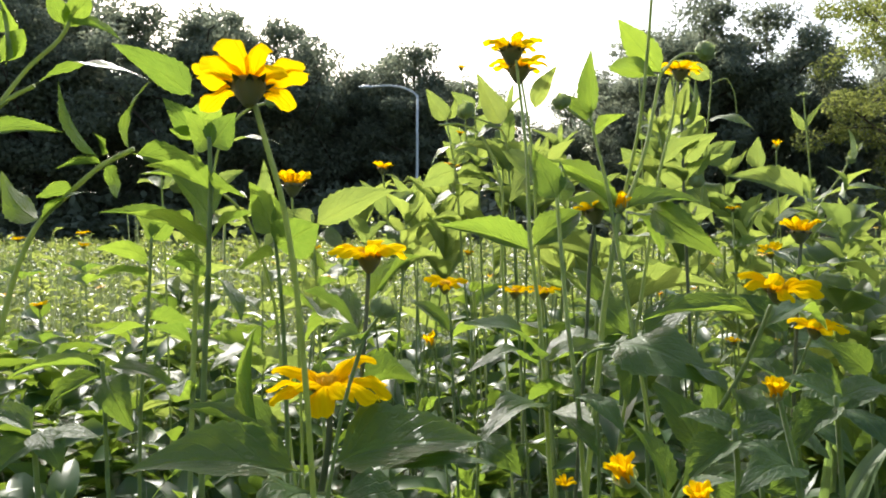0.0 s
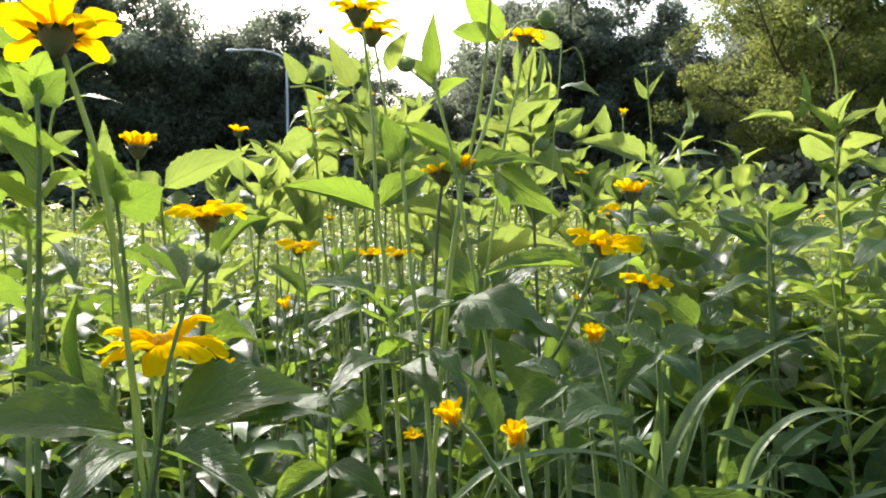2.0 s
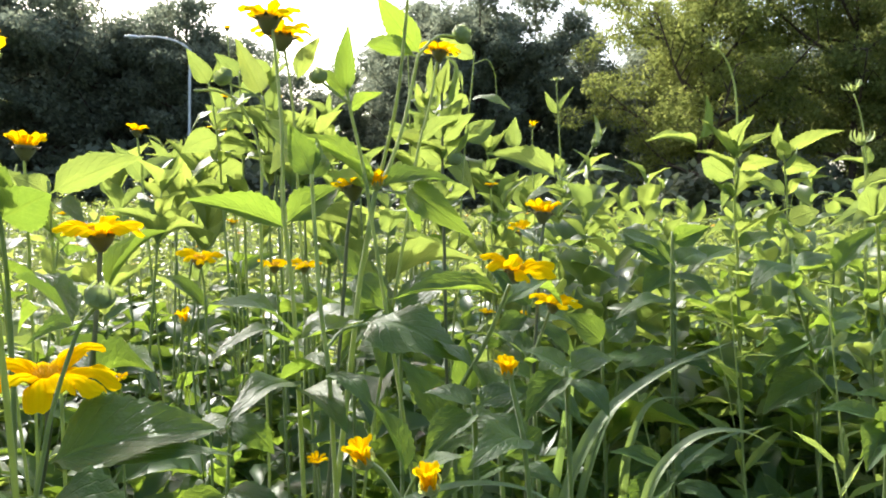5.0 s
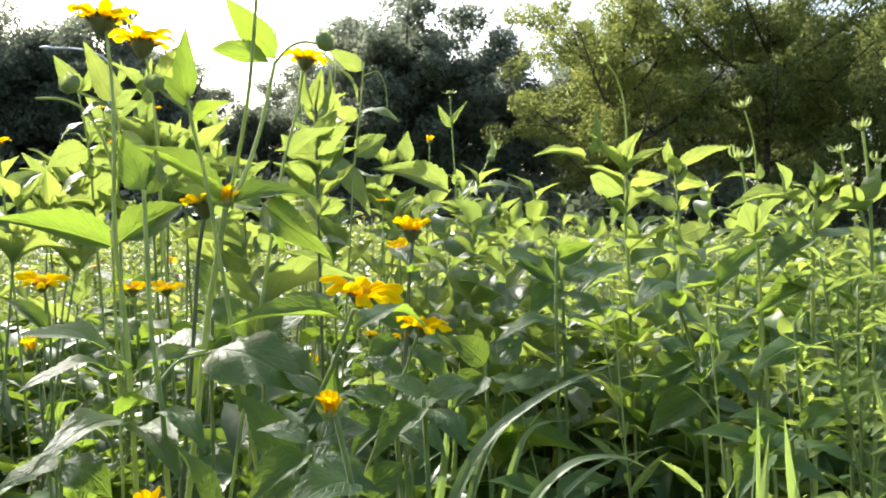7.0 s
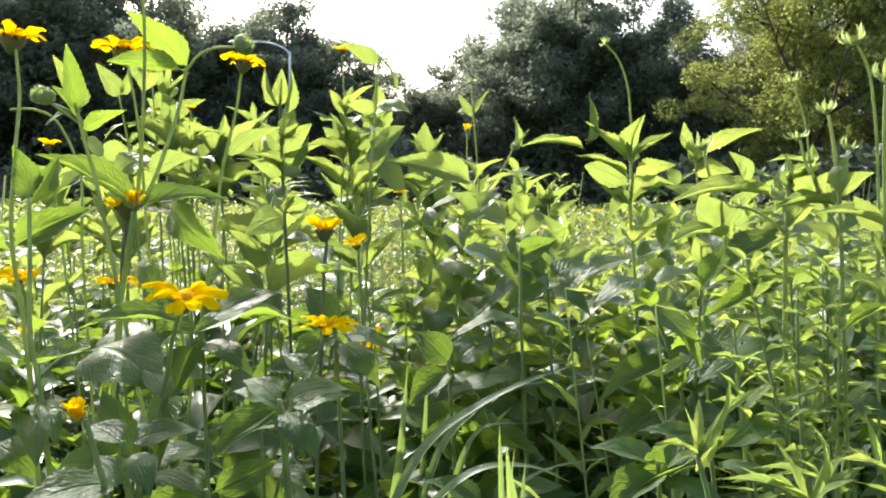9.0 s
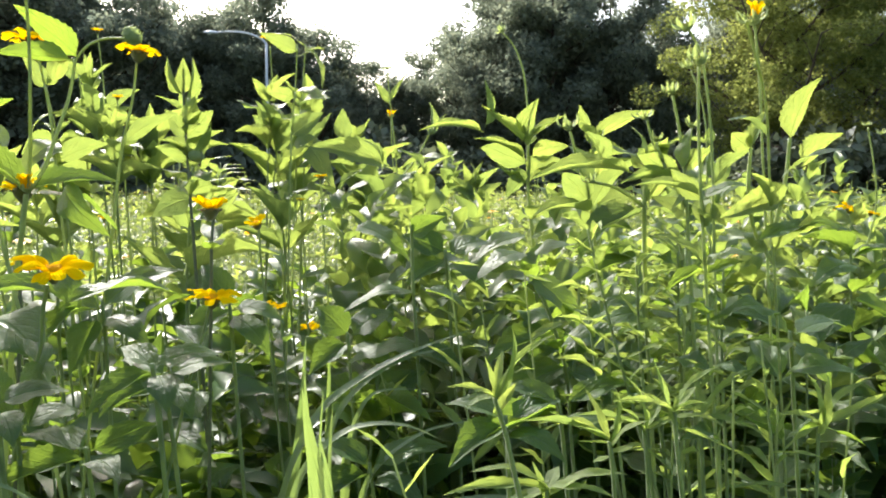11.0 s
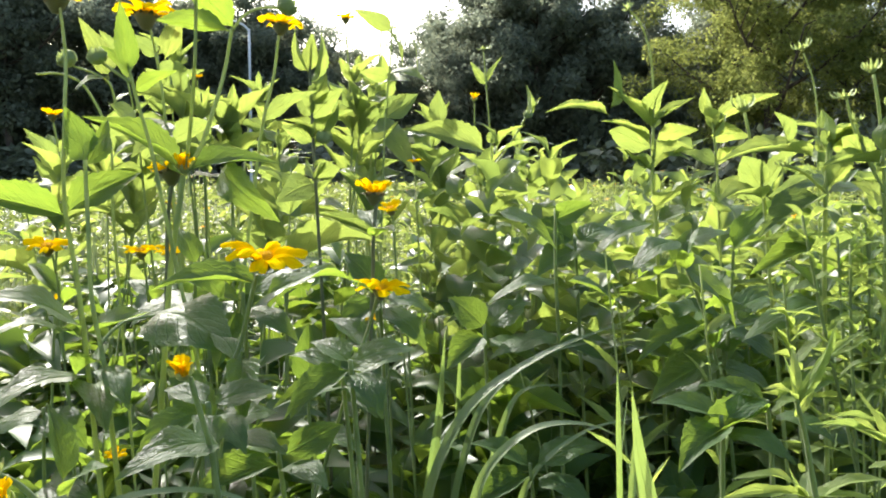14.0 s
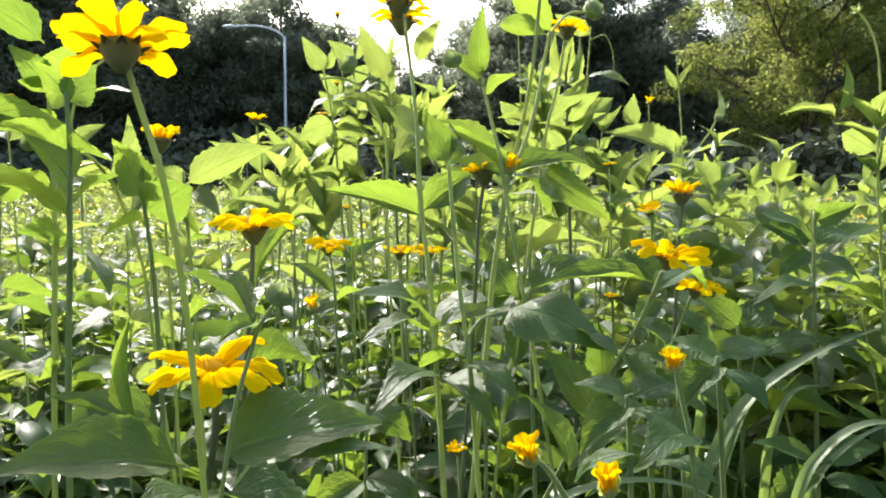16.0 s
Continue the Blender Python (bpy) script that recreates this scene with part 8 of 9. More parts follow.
p = thing("sunflower_plant", (0.618, 0.980, 0), 'low plant with broad dark glossy leaves', "plant", GROUP)
add_stem(p, [(0.618, 0.980, 0.000), (0.612, 0.980, 0.599), (0.595, 0.980, 0.856), (0.592, 0.980, 0.901), (0.589, 0.980, 0.940)], 0.0021, 0.0017)
add_leaf(p, (0.589, 0.980, 0.937), (0.540, 1.000, 0.958), 0.035, TOWARDS, 0)
add_leaf(p, (0.593, 0.980, 0.935), (0.647, 1.000, 0.951), 0.038, DIMMED, 1)
add_leaf(p, (0.589, 0.980, 0.927), (0.540, 0.960, 0.904), 0.041, DIMMED, 2)
add_leaf(p, (0.593, 0.980, 0.924), (0.634, 0.950, 0.898), 0.037, UP, 3)

p = thing("sunflower_plant", (0.528, 0.800, 0), 'low plant with broad dark glossy leaves', "plant", GROUP)
add_stem(p, [(0.528, 0.800, 0.000), (0.520, 0.800, 0.450), (0.496, 0.800, 0.679), (0.491, 0.800, 0.718), (0.487, 0.800, 0.751)], 0.0021, 0.0017)
add_leaf(p, (0.487, 0.800, 0.748), (0.437, 0.820, 0.770), 0.031, DIMMED, 0)
add_leaf(p, (0.492, 0.800, 0.748), (0.568, 0.820, 0.762), 0.032, DIMMED, 1)
add_leaf(p, (0.488, 0.800, 0.740), (0.415, 0.760, 0.721), 0.033, UP, 2)
add_leaf(p, (0.494, 0.800, 0.737), (0.535, 0.760, 0.726), 0.033, DIMMED, 3)

p = thing("sunflower_plant", (0.784, 0.920, 0), 'low plant with broad dark glossy leaves', "plant", GROUP)
add_stem(p, [(0.784, 0.920, 0.000), (0.774, 0.920, 0.540), (0.745, 0.920, 0.771), (0.739, 0.920, 0.819), (0.733, 0.920, 0.859)], 0.0021, 0.0017)
add_leaf(p, (0.734, 0.920, 0.856), (0.678, 0.940, 0.870), 0.035, DIMMED, 0)
add_leaf(p, (0.740, 0.920, 0.856), (0.838, 0.950, 0.882), 0.038, DIMMED, 1)
add_leaf(p, (0.734, 0.920, 0.846), (0.654, 0.890, 0.807), 0.038, UP, 2)
add_leaf(p, (0.741, 0.920, 0.842), (0.788, 0.880, 0.812), 0.041, DIMMED, 3)

p = thing("sunflower_plant", (0.301, 0.660, 0), 'low plant with broad dark glossy leaves', "plant", GROUP)
add_stem(p, [(0.301, 0.660, 0.000), (0.294, 0.660, 0.536), (0.275, 0.660, 0.766), (0.272, 0.660, 0.796), (0.269, 0.660, 0.821)], 0.0021, 0.0017)
add_leaf(p, (0.269, 0.660, 0.819), (0.232, 0.680, 0.829), 0.025, DIMMED, 0)
add_leaf(p, (0.273, 0.660, 0.818), (0.316, 0.690, 0.830), 0.023, TOWARDS, 1)
add_leaf(p, (0.269, 0.660, 0.812), (0.213, 0.620, 0.808), 0.028, DIMMED, 2)
add_leaf(p, (0.274, 0.660, 0.810), (0.301, 0.620, 0.811), 0.026, UP, 3)

p = thing("sunflower_plant", (-0.217, 0.800, 0), 'low plant with broad dark glossy leaves', "plant", GROUP)
add_stem(p, [(-0.217, 0.800, 0.000), (-0.221, 0.800, 0.573), (-0.234, 0.800, 0.818), (-0.235, 0.800, 0.852), (-0.237, 0.800, 0.881)], 0.0021, 0.0017)
add_leaf(p, (-0.237, 0.800, 0.876), (-0.309, 0.780, 0.877), 0.023, GLARE, 0)
add_leaf(p, (-0.233, 0.800, 0.876), (-0.172, 0.820, 0.854), 0.024, DIMMED, 1)
add_leaf(p, (-0.237, 0.800, 0.869), (-0.275, 0.770, 0.848), 0.028, UP, 2)
add_leaf(p, (-0.233, 0.800, 0.869), (-0.201, 0.770, 0.830), 0.031, GLARE, 3)

p = thing("sunflower_plant", (-0.184, 0.620, 0), 'low plant with broad dark glossy leaves', "plant", GROUP)
add_stem(p, [(-0.184, 0.620, 0.000), (-0.188, 0.620, 0.573), (-0.200, 0.620, 0.819), (-0.202, 0.620, 0.844), (-0.203, 0.620, 0.865)], 0.0021, 0.0017)
add_leaf(p, (-0.203, 0.620, 0.864), (-0.251, 0.640, 0.875), 0.022, DIMMED, 0)
add_leaf(p, (-0.201, 0.620, 0.864), (-0.176, 0.600, 0.846), 0.023, UP, 1)
add_leaf(p, (-0.203, 0.620, 0.858), (-0.215, 0.590, 0.845), 0.024, DIMMED, 2)
add_leaf(p, (-0.199, 0.620, 0.860), (-0.164, 0.630, 0.860), 0.020, SUNNY, 3)

p = thing("sunflower_plant", (0.601, 0.640, 0), 'low plant with broad dark glossy leaves', "plant", GROUP)
add_stem(p, [(0.601, 0.640, 0.000), (0.597, 0.640, 0.545), (0.585, 0.640, 0.778), (0.584, 0.640, 0.809), (0.582, 0.640, 0.836)], 0.0021, 0.0017)
add_leaf(p, (0.582, 0.640, 0.834), (0.538, 0.660, 0.846), 0.027, DIMMED, 0)
add_leaf(p, (0.586, 0.640, 0.833), (0.637, 0.670, 0.843), 0.026, DIMMED, 1)
add_leaf(p, (0.582, 0.640, 0.827), (0.531, 0.600, 0.817), 0.030, UP, 2)
add_leaf(p, (0.585, 0.640, 0.824), (0.618, 0.600, 0.815), 0.028, DIMMED, 3)

p = thing("sunflower_plant", (0.481, 0.620, 0), 'low plant with broad dark glossy leaves', "plant", GROUP)
add_stem(p, [(0.481, 0.620, 0.000), (0.478, 0.620, 0.459), (0.471, 0.620, 0.692), (0.470, 0.620, 0.722), (0.469, 0.620, 0.747)], 0.0021, 0.0017)
add_leaf(p, (0.469, 0.620, 0.745), (0.429, 0.640, 0.756), 0.027, DIMMED, 0)
add_leaf(p, (0.472, 0.620, 0.744), (0.513, 0.640, 0.755), 0.026, DIMMED, 1)
add_leaf(p, (0.469, 0.620, 0.738), (0.435, 0.580, 0.727), 0.029, UP, 2)
add_leaf(p, (0.473, 0.620, 0.738), (0.511, 0.580, 0.729), 0.028, DIMMED, 3)

p = thing("sunflower_plant", (0.889, 0.700, 0), 'low plant with broad dark glossy leaves', "plant", GROUP)
add_stem(p, [(0.889, 0.700, 0.000), (0.882, 0.700, 0.572), (0.861, 0.700, 0.817), (0.858, 0.700, 0.853), (0.855, 0.700, 0.884)], 0.0021, 0.0017)
add_leaf(p, (0.855, 0.700, 0.881), (0.812, 0.720, 0.903), 0.032, DIMMED, 0)
add_leaf(p, (0.860, 0.700, 0.881), (0.925, 0.720, 0.888), 0.030, LEFTWARDS, 1)
add_leaf(p, (0.855, 0.700, 0.874), (0.795, 0.670, 0.853), 0.031, UP, 2)
add_leaf(p, (0.860, 0.700, 0.874), (0.880, 0.670, 0.839), 0.033, DIMMED, 3)

p = thing("sunflower_plant", (0.345, 0.720, 0), 'low plant with broad dark glossy leaves', "plant", GROUP)
add_stem(p, [(0.345, 0.720, 0.000), (0.339, 0.720, 0.565), (0.321, 0.720, 0.806), (0.318, 0.720, 0.836), (0.316, 0.720, 0.862)], 0.0021, 0.0017)
add_leaf(p, (0.316, 0.720, 0.860), (0.277, 0.740, 0.873), 0.027, DIMMED, 0)
add_leaf(p, (0.320, 0.720, 0.860), (0.368, 0.740, 0.868), 0.027, DIMMED, 1)
add_leaf(p, (0.316, 0.720, 0.854), (0.273, 0.680, 0.842), 0.028, UP, 2)
add_leaf(p, (0.320, 0.720, 0.851), (0.343, 0.680, 0.837), 0.027, DIMMED, 3)

p = thing("sunflower_plant", (0.671, 0.660, 0), 'low plant with broad dark glossy leaves', "plant", GROUP)
add_stem(p, [(0.671, 0.660, 0.000), (0.662, 0.660, 0.546), (0.637, 0.660, 0.780), (0.634, 0.660, 0.812), (0.630, 0.660, 0.840)], 0.0021, 0.0017)
add_leaf(p, (0.630, 0.660, 0.838), (0.585, 0.680, 0.852), 0.026, DIMMED, 0)
add_leaf(p, (0.635, 0.660, 0.838), (0.725, 0.690, 0.847), 0.024, DIMMED, 1)
add_leaf(p, (0.631, 0.660, 0.831), (0.543, 0.620, 0.822), 0.026, UP, 2)
add_leaf(p, (0.636, 0.660, 0.828), (0.660, 0.620, 0.822), 0.026, DIMMED, 3)

p = thing("sunflower_plant", (0.253, 0.600, 0), 'low plant with broad dark glossy leaves', "plant", GROUP)
add_stem(p, [(0.253, 0.600, 0.000), (0.248, 0.600, 0.580), (0.233, 0.600, 0.829), (0.232, 0.600, 0.852), (0.230, 0.600, 0.873)], 0.0021, 0.0017)
add_leaf(p, (0.230, 0.600, 0.871), (0.202, 0.620, 0.879), 0.023, DIMMED, 0)
add_leaf(p, (0.233, 0.600, 0.871), (0.272, 0.620, 0.876), 0.024, DIMMED, 1)
add_leaf(p, (0.230, 0.600, 0.866), (0.191, 0.570, 0.851), 0.026, UP, 2)
add_leaf(p, (0.233, 0.600, 0.864), (0.254, 0.560, 0.857), 0.025, DIMMED, 3)

p = thing("sunflower_plant", (0.343, 0.660, 0), 'low plant with broad dark glossy leaves', "plant", GROUP)
add_stem(p, [(0.343, 0.660, 0.000), (0.337, 0.660, 0.583), (0.322, 0.660, 0.833), (0.320, 0.660, 0.859), (0.318, 0.660, 0.882)], 0.0021, 0.0017)
add_leaf(p, (0.318, 0.660, 0.880), (0.292, 0.680, 0.894), 0.026, DIMMED, 0)
add_leaf(p, (0.321, 0.660, 0.880), (0.367, 0.680, 0.887), 0.026, DIMMED, 1)
add_leaf(p, (0.318, 0.660, 0.875), (0.276, 0.630, 0.855), 0.028, UP, 2)
add_leaf(p, (0.322, 0.660, 0.873), (0.335, 0.620, 0.858), 0.028, DIMMED, 3)

p = thing("sunflower_plant", (0.129, 0.940, 0), 'arching stalk with a nodding green bud', "plant", GROUP)
add_stem(p, [(0.129, 0.940, 0.000), (0.124, 0.940, 0.682), (0.110, 0.940, 0.974), (0.107, 0.940, 1.051), (0.097, 0.940, 1.076), (0.084, 0.940, 1.095), (0.066, 0.940, 1.102), (0.046, 0.940, 1.101)], 0.0015, 0.0012)
add_bud(p, (0.074, 0.940, 1.115), (-0.5, 0, 0.6), 0.0175)
add_stem(p, [(0.116, 0.940, 1.076), (0.109, 0.940, 1.096), (0.095, 0.940, 1.104), (0.077, 0.940, 1.110)], 0.0013, 0.0010)
add_leaf(p, (0.110, 0.940, 1.101), (0.085, 0.950, 1.155), 0.024, SUNWARDS, 2)
add_leaf(p, (0.111, 0.940, 1.099), (0.083, 0.920, 1.088), 0.018, UP, 1)
add_leaf(p, (0.109, 0.940, 1.076), (0.143, 0.900, 1.041), 0.021, SUNWARDS, 0)

p = thing("sunflower_plant", (0.389, 1.250, 0), 'tall bare stalk with a forked tip', "plant", GROUP)
add_stem(p, [(0.389, 1.250, 0.000), (0.392, 1.250, 0.671), (0.402, 1.250, 0.959), (0.408, 1.250, 1.104), (0.414, 1.250, 1.167), (0.417, 1.250, 1.219)], 0.0017, 0.0010)
add_stem(p, [(0.417, 1.250, 1.201), (0.437, 1.250, 1.208), (0.447, 1.250, 1.192), (0.452, 1.250, 1.156)], 0.0008, 0.0007)
add_leaf(p, (0.417, 1.250, 1.207), (0.365, 1.250, 1.235), 0.024, SUNWARDS, 0)
add_leaf(p, (0.414, 1.250, 1.151), (0.456, 1.200, 1.139), 0.024, SUNNY, 3)
add_leaf(p, (0.412, 1.250, 1.143), (0.372, 1.250, 1.151), 0.024, SUNWARDS, 1)
add_leaf(p, (0.407, 1.250, 1.088), (0.452, 1.250, 1.124), 0.036, TOWARDS, 2)


p = thing("sunflower_plant", (0.195, 0.870, 0), 'leafy stalk with pale leaves glinting in the sun', "plant", GROUP)
add_stem(p, [(0.195, 0.870, 0.000), (0.198, 0.868, 0.560), (0.196, 0.866, 0.790), (0.193, 0.865, 0.885), (0.194, 0.866, 0.930)], 0.0021, 0.0014)
add_shining(p, (0.193, 0.866, 0.902), (0.141, 0.835, 0.884), 0.042, 5)
add_shining(p, (0.194, 0.866, 0.930), (0.220, 0.838, 0.902), 0.034, 1)
add_leaf(p, (0.194, 0.866, 0.928), (0.176, 0.890, 0.962), 0.024, DIMMED, 0)
add_leaf(p, (0.196, 0.866, 0.862), (0.246, 0.880, 0.850), 0.032, DIMMED, 3)

p = thing("sunflower_plant", (0.080, 0.790, 0), 'low plant with a pale notched leaf in the sun', "plant", GROUP)
add_stem(p, [(0.080, 0.790, 0.000), (0.078, 0.792, 0.500), (0.081, 0.795, 0.740), (0.083, 0.795, 0.822)], 0.0020, 0.0014)
add_shining(p, (0.083, 0.795, 0.818), (0.119, 0.780, 0.794), 0.036, 3)
add_shining(p, (0.083, 0.795, 0.820), (0.040, 0.780, 0.806), 0.030, 5)
add_leaf(p, (0.081, 0.795, 0.760), (0.130, 0.760, 0.742), 0.034, DIMMED, 1)
add_leaf(p, (0.081, 0.795, 0.756), (0.034, 0.770, 0.738), 0.034, DIMMED, 2)

p = thing("sunflower_plant", (0.300, 0.830, 0), 'low plant with one upright pale leaf', "plant", GROUP)
add_stem(p, [(0.300, 0.830, 0.000), (0.298, 0.830, 0.520), (0.294, 0.828, 0.760), (0.291, 0.826, 0.826)], 0.0019, 0.0013)
add_shining(p, (0.294, 0.826, 0.824), (0.291, 0.836, 0.878), 0.026, 2)
add_leaf(p, (0.296, 0.828, 0.780), (0.340, 0.800, 0.772), 0.030, DIMMED, 0)

p = thing("sunflower_plant", (-0.113, 0.680, 0), 'branching plant with drooping dark green leaves', "plant", GROUP)
add_stem(p, [(-0.113, 0.680, 0.000), (-0.113, 0.680, 0.520), (-0.113, 0.680, 0.908), (-0.111, 0.680, 0.947), (-0.110, 0.680, 0.986), (-0.109, 0.680, 1.025), (-0.110, 0.680, 1.057)], 0.0024, 0.0015, STEM_SHADED)
add_leaf(p, (-0.110, 0.680, 0.978), (-0.159, 0.660, 1.008), 0.032, AWAY, 1)
add_leaf(p, (-0.110, 0.680, 0.985), (-0.087, 0.700, 1.008), 0.034, AWAY, 3)
add_leaf(p, (-0.109, 0.680, 0.997), (-0.142, 0.710, 1.033), 0.032, SUNWARDS, 0)
add_leaf(p, (-0.109, 0.680, 1.020), (-0.146, 0.660, 1.039), 0.030, AWAY, 2)
add_leaf(p, (-0.109, 0.680, 1.023), (-0.077, 0.660, 1.017), 0.026, AWAY, 4)
add_leaf(p, (-0.110, 0.680, 0.959), (-0.077, 0.650, 0.935), 0.028, AWAY, 1)
add_leaf(p, (-0.110, 0.680, 0.965), (-0.149, 0.710, 0.970), 0.024, SUNWARDS, 5)
add_leaf(p, (-0.109, 0.680, 1.048), (-0.129, 0.690, 1.076), 0.024, SUNWARDS, 3)
add_leaf(p, (-0.109, 0.680, 1.050), (-0.098, 0.700, 1.076), 0.024, SUNWARDS, 5)

p = thing("sunflower_plant", (-0.086, 0.820, 0), 'slender leafy stalk with broad round leaves', "plant", GROUP)
add_stem(p, [(-0.086, 0.820, 0.000), (-0.086, 0.820, 0.520), (-0.086, 0.820, 0.890), (-0.089, 0.820, 0.938), (-0.092, 0.820, 0.967), (-0.095, 0.820, 0.991)], 0.0024, 0.0015, STEM_SHADED)
add_leaf(p, (-0.094, 0.820, 0.977), (-0.054, 0.810, 1.000), 0.048, SUNWARDS, 5)
add_leaf(p, (-0.095, 0.820, 0.989), (-0.117, 0.830, 1.035), 0.034, SUNWARDS, 1)
add_leaf(p, (-0.093, 0.820, 0.972), (-0.124, 0.800, 0.961), 0.030, AWAY, 2)
add_leaf(p, (-0.090, 0.820, 0.938), (-0.043, 0.790, 0.920), 0.036, AWAY, 0)
add_leaf(p, (-0.095, 0.820, 0.990), (-0.092, 0.840, 1.021), 0.020, RIGHTWARDS, 4)

p = thing("sunflower_plant", (-0.259, 0.950, 0), 'leafy stalk with pale narrow leaves over the open meadow', "plant", GROUP)
add_stem(p, [(-0.259, 0.950, 0.000), (-0.259, 0.950, 0.520), (-0.259, 0.950, 0.849), (-0.255, 0.950, 0.895), (-0.252, 0.950, 0.940), (-0.250, 0.950, 0.986)], 0.0024, 0.0015, STEM_SHADED)
add_leaf(p, (-0.251, 0.950, 0.946), (-0.303, 0.930, 0.950), 0.030, AWAY, 1)
add_leaf(p, (-0.252, 0.950, 0.963), (-0.313, 0.970, 0.977), 0.026, SUNWARDS, 3)
add_leaf(p, (-0.250, 0.950, 0.985), (-0.275, 0.970, 1.021), 0.024, SUNWARDS, 2)
add_leaf(p, (-0.250, 0.950, 0.983), (-0.225, 0.960, 1.015), 0.026, SUNWARDS, 0)
add_leaf(p, (-0.253, 0.950, 0.903), (-0.177, 0.930, 0.897), 0.034, AWAY, 4)
add_leaf(p, (-0.254, 0.950, 0.895), (-0.304, 0.920, 0.887), 0.034, AWAY, 5)


# ---- fuller growth around them ----
def meadow_plant(seed, h, heads, size=0.085, first=0.40, gap=0.062, slim=0.50):
    """A leafy plant of crossed pairs of stalked, drooping leaves, built round the origin."""
    r = random.Random(seed)
    look_of = "low leafy green plant with broad paired leaves" if h < 1 else "tall leafy plant with toothed paired leaves"
    look_of += {"none": "", "bud": " and a closed bud", "flower": " and one yellow flower"}[heads]
    p = thing("sunflower_plant", (0, 0, 0), look_of, "plant", "leafy plants of the meadow")
    bend = Vector((r.uniform(-0.07, 0.07), r.uniform(-0.07, 0.07), 0))
    line = smooth_line([(0, 0, -0.02), bend * 0.2 + Vector((0, 0, h * 0.4)), bend * 0.6 + Vector((0, 0, h * 0.75)), bend + Vector((0, 0, h))], 8)
    v, f = tube(line, 0.0028, 0.0011, 6)
    # the stem colour already holds the shade of the lower growth
    piece("stem", mesh_of("stem", v, f, STEM_SHADED), p, Matrix())
    z, turn = h * first, r.uniform(0, 3.1)
    while z < h - 0.004:
        u = z / h
        q = line[min(len(line) - 1, int(u * (len(line) - 1)))]
        near_top = max(0.0, 1 - (h - z) / 0.16)
        ln = size * r.uniform(0.78, 1.12) * (1 - 0.55 * near_top)
        rise = r.uniform(0.05, 0.55) + 1.15 * near_top
        for s in (0, math.pi):
            if r.random() < 0.08 and near_top < 0.3:
                continue
            a = turn + s + r.uniform(-0.35, 0.35)
            d = Vector((math.cos(a), math.sin(a), rise + r.uniform(-0.3, 0.3))).normalized()
            k = ln * r.uniform(0.8, 1.15)
            up = (r.uniform(-0.5, 0.5), r.uniform(-0.55, 0.4) + (0.06 if h < 1 else 0.0), 0.9)
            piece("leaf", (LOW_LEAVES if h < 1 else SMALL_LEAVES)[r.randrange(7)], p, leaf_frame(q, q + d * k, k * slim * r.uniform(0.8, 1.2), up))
        turn += 1.57 + r.uniform(-0.3, 0.3)
        z += gap * r.uniform(0.75, 1.2) * (1 - 0.55 * near_top)
    if heads == "flower":
        add_flower(p, line[-1] + Vector((0, 0, 0.004)), (r.uniform(-0.2, 0.2), r.uniform(-0.3, 0.1), 1), r.uniform(0.042, 0.052), 10, 12, seed)
    elif heads == "bud":
        add_bud(p, line[-1] + Vector((0, 0, 0.006)), (0.1, 0, 1), 0.012)
    return p


def weed_plant(seed, h):
    """A slender weed with narrow leaves along its stalk."""
    r = random.Random(seed)
    p = thing("lance_leaved_weed", (0, 0, 0), "slender weed with narrow leaves along its stalk", "plant", "slender weeds of the meadow")
    bend = Vector((r.uniform(-0.10, 0.10), r.uniform(-0.06, 0.06), 0))
    line = smooth_line([(0, 0, -0.02), bend * 0.2 + Vector((0, 0, h * 0.4)), bend * 0.6 + Vector((0, 0, h * 0.75)), bend + Vector((0, 0, h))], 8)
    v, f = tube(line, 0.0020, 0.0008, 6)
    piece("stem", mesh_of("stem", v, f, STEM), p, Matrix())
    for i in range(15):
        u = 0.5 + 0.5 * i / 14
        q = line[min(len(line) - 1, int(u * (len(line) - 1)))]
        a = i * 2.4 + r.uniform(-0.5, 0.5)
        d = Vector((math.cos(a), math.sin(a), r.uniform(-0.1, 1.3))).normalized()
        k = r.uniform(0.04, 0.075) * (1.1 - 0.5 * (i / 14))
        piece("leaf", LANCES[r.randrange(len(LANCES))], p, leaf_frame(q, q + d * k, k * r.uniform(0.12, 0.18), (r.uniform(-0.5, 0.5), r.uniform(-0.5, 0.5), 0.9)))
    return p


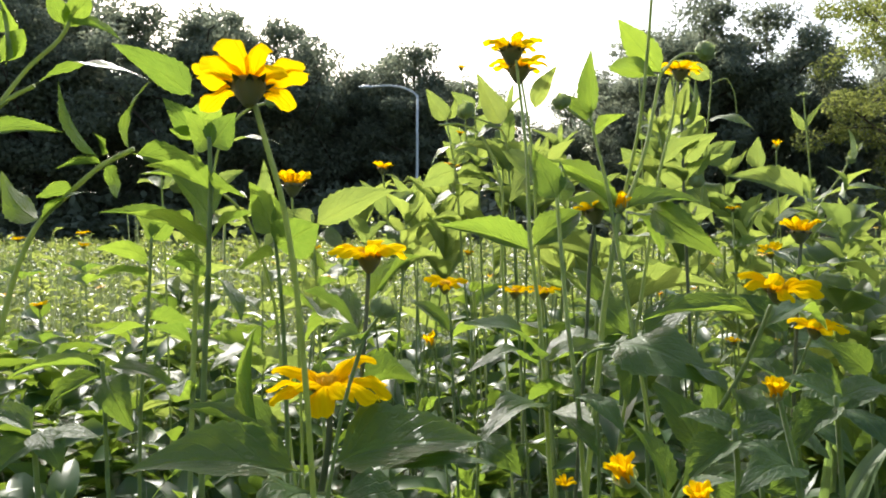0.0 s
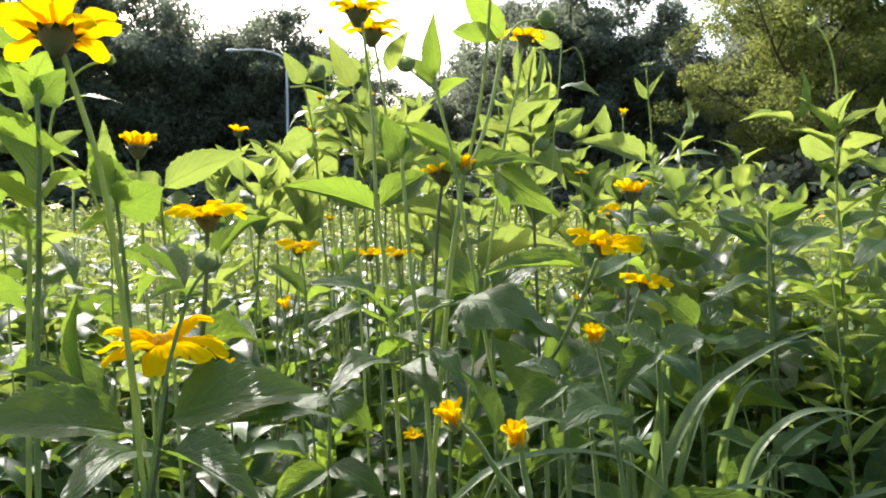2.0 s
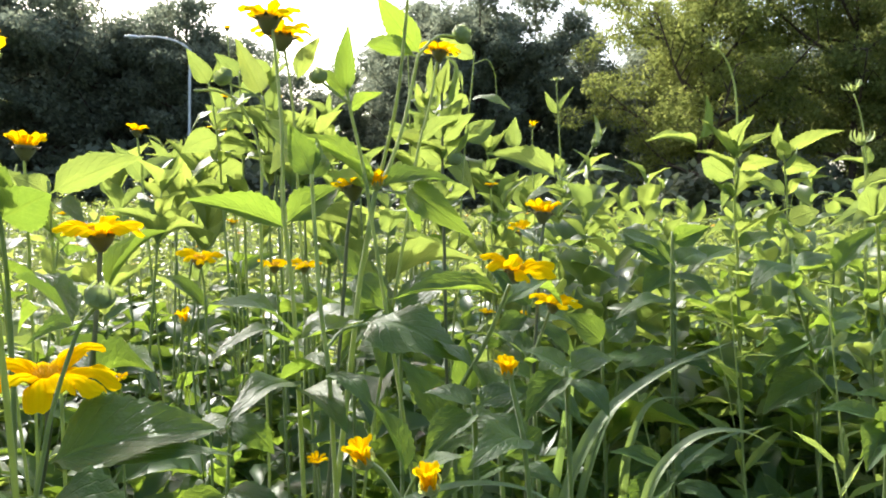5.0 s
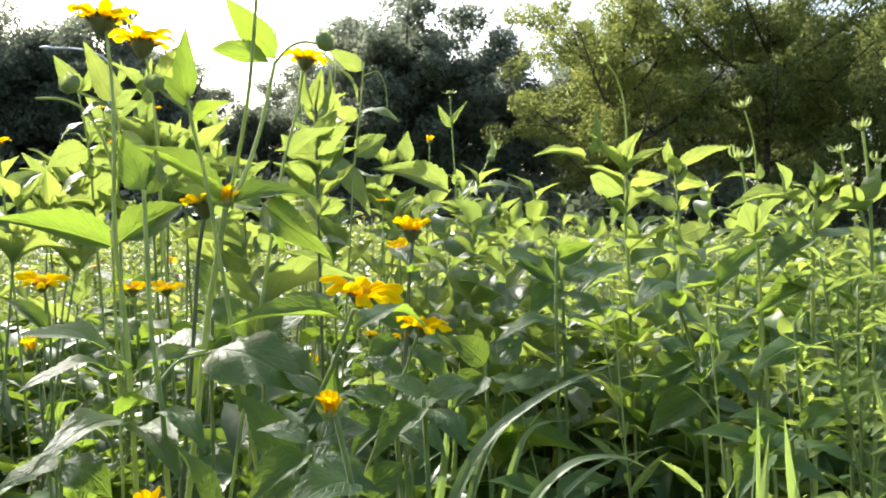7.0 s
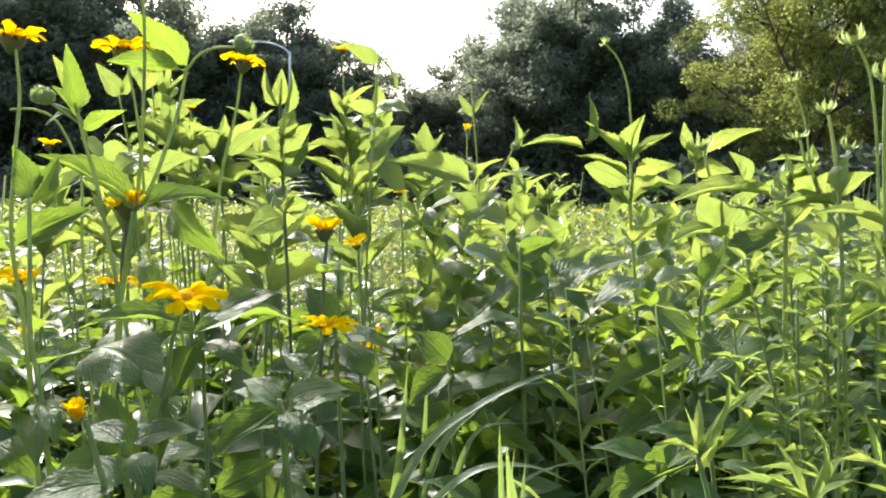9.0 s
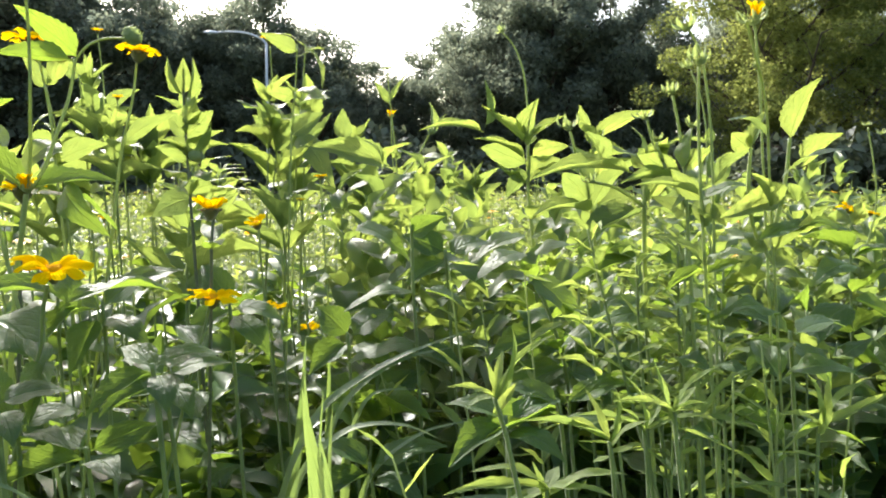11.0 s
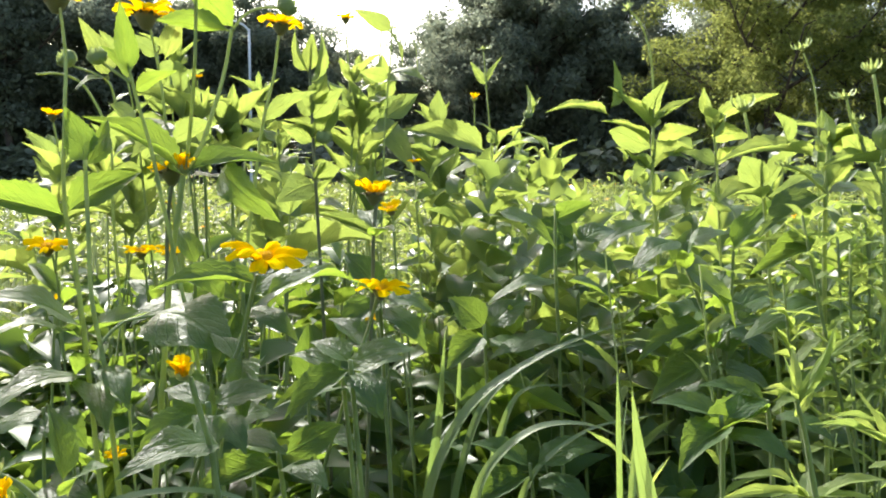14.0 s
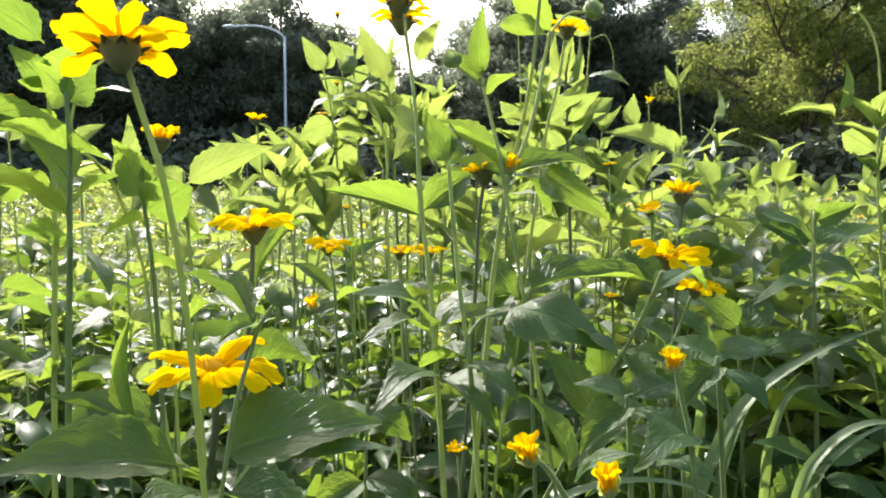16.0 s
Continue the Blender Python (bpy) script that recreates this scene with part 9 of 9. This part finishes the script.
KINDS = [(meadow_plant(101, 0.80, "none", 0.098, 0.5, 0.060, 0.54), 0.80), (meadow_plant(102, 0.84, "none", 0.090, 0.5, 0.058, 0.50), 0.84), (meadow_plant(103, 0.78, "bud", 0.086, 0.5, 0.060, 0.52), 0.78),
         (meadow_plant(104, 0.86, "none", 0.104, 0.5, 0.064, 0.52), 0.86), (meadow_plant(105, 0.80, "none", 0.094, 0.48, 0.056, 0.48), 0.80), (meadow_plant(106, 0.90, "flower", 0.075, 0.6), 0.90),
         (meadow_plant(107, 1.1, "none", 0.104, 0.60, 0.068, 0.42), 1.1), (meadow_plant(108, 1.1, "none", 0.092, 0.60, 0.062, 0.40), 1.1),
         (meadow_plant(109, 1.1, "none", 0.112, 0.60, 0.072, 0.44), 1.1), (meadow_plant(110, 1.1, "none", 0.098, 0.60, 0.066, 0.38), 1.1),
         (weed_plant(111, 0.9), 0.9), (weed_plant(112, 0.9), 0.9), (weed_plant(113, 0.9), 0.9),
         (meadow_plant(114, 1.1, "none", 0.130, 0.89, 0.052, 0.36), 1.1), (meadow_plant(115, 1.1, "none", 0.112, 0.80, 0.080, 0.36), 1.1), (meadow_plant(116, 1.1, "none", 0.120, 0.90, 0.046, 0.33), 1.1)]
rng = random.Random(77)
spots = []


def hides(x, y, h, bare):
    """Whether the leaves of a plant, bare up to a share of its height, would hang right before one of the open flowers."""
    for fx, fy, fz in BLOOMS:
        if y < fy and h > fz - 0.05 and h * bare < fz + 0.02:
            u = (y - 0.1) / (fy - 0.1)
            if any(abs(ex + (fx - ex) * u - x) < 0.038 for ex in (0.1, 0.36)):
                return True
    return False


def shades(x, y, h, bare):
    """Whether the leaves of a plant would stand between the sun and one of the shining leaves."""
    for q in LIT:
        if y < q.y:
            continue
        rise = (y - q.y) * sun_way.z / sun_way.y
        if h * bare - 0.03 < q.z + rise < h + 0.03 and abs(q.x + (y - q.y) * sun_way.x / sun_way.y - x) < 0.07:
            return True
    return False


def room(x, y, gap):
    return all((x - a) ** 2 + (y - b) ** 2 > gap * gap for a, b in spots)


used = [False] * len(KINDS)


def plant_at(k, x, y, h, turn):
    """The first of a kind is moved to its place, the others are copied."""
    ob, own = KINDS[k]
    m = pose(x, y, 0, rng.uniform(-5, 5), rng.uniform(-5, 5), turn) @ Matrix.Diagonal((1, 1, h / own, 1))
    if used[k]:
        copy_thing(ob, m)
    else:
        ob.matrix_basis = m
        used[k] = True


def sow(count, x_of, y0, y1, h_of, gap, kinds):
    made = tries = 0
    while made < count and tries < 6000:
        tries += 1
        y = rng.uniform(y0, y1)
        x = x_of(y)
        if not room(x, y, gap) or (x < -0.12 * y and y > 0.8 and rng.random() < 0.55):
            continue
        h = h_of(x, y)
        bare = 0.85 if kinds[0] == 13 else 0.6 if kinds[0] == 6 else 0.5
        if hides(x, y, h, bare) or shades(x, y, h, bare):
            continue
        spots.append((x, y))
        plant_at(rng.choice(kinds), x, y, h, rng.uniform(0, 360))
        made += 1


# low leafy growth right before the walk, then fuller growth behind, lower towards the open side
def low(x, y, a, b):
    if x < -0.14 * y and y > 0.9:
        return rng.uniform(0.66, 0.78)
    return rng.uniform(a - 0.12, b - 0.12) if x < 0.42 * y else rng.uniform(a, b)


def clump_top(x, y):
    """Highest in the middle of the clump, falling off to both sides."""
    return 1.0 + y * (rng.uniform(0.06, 0.145) if 0.02 < x / y < 0.29 else rng.uniform(0.01, 0.07))


sow(56, lambda y: rng.uniform(-0.35, 1.25), 0.58, 0.95, lambda x, y: rng.uniform(0.64, 0.77), 0.066, (0, 1, 2, 3, 4))
sow(70, lambda y: rng.uniform(-0.55, 1.6), 0.92, 1.35, lambda x, y: low(x, y, 0.82, 0.96), 0.075, (0, 1, 2, 3, 4))
sow(26, lambda y: rng.uniform(-0.5, 1.8), 1.35, 1.85, lambda x, y: low(x, y, 0.82, 0.95), 0.10, (0, 1, 2, 3, 4, 5))
sow(16, lambda y: rng.uniform(0.36, 0.72), 0.88, 1.12, lambda x, y: rng.uniform(0.74, 0.82), 0.05, (0, 1, 3, 4))
# the tall clump and the plants beside it
sow(31, lambda y: rng.uniform(-0.06, 0.38) * y, 0.92, 1.55, clump_top, 0.045, (13, 14, 15))
sow(14, lambda y: rng.uniform(-0.36, -0.10) * y, 1.0, 1.7, lambda x, y: 0.97 + rng.uniform(-0.06, 0.04) * y, 0.08, (6, 7, 8, 9))
# taller plants along the sunny side
sow(66, lambda y: rng.uniform(0.36, 1.25) * y, 0.92, 1.6, lambda x, y: 0.985 + rng.uniform(-0.02, 0.09) * y, 0.055, (6, 7, 8, 9))
# slender weeds crowding the sunny side
sow(24, lambda y: rng.uniform(0.64, 1.15), 0.56, 0.86, lambda x, y: rng.uniform(0.84, 0.98), 0.045, (10, 11, 12))
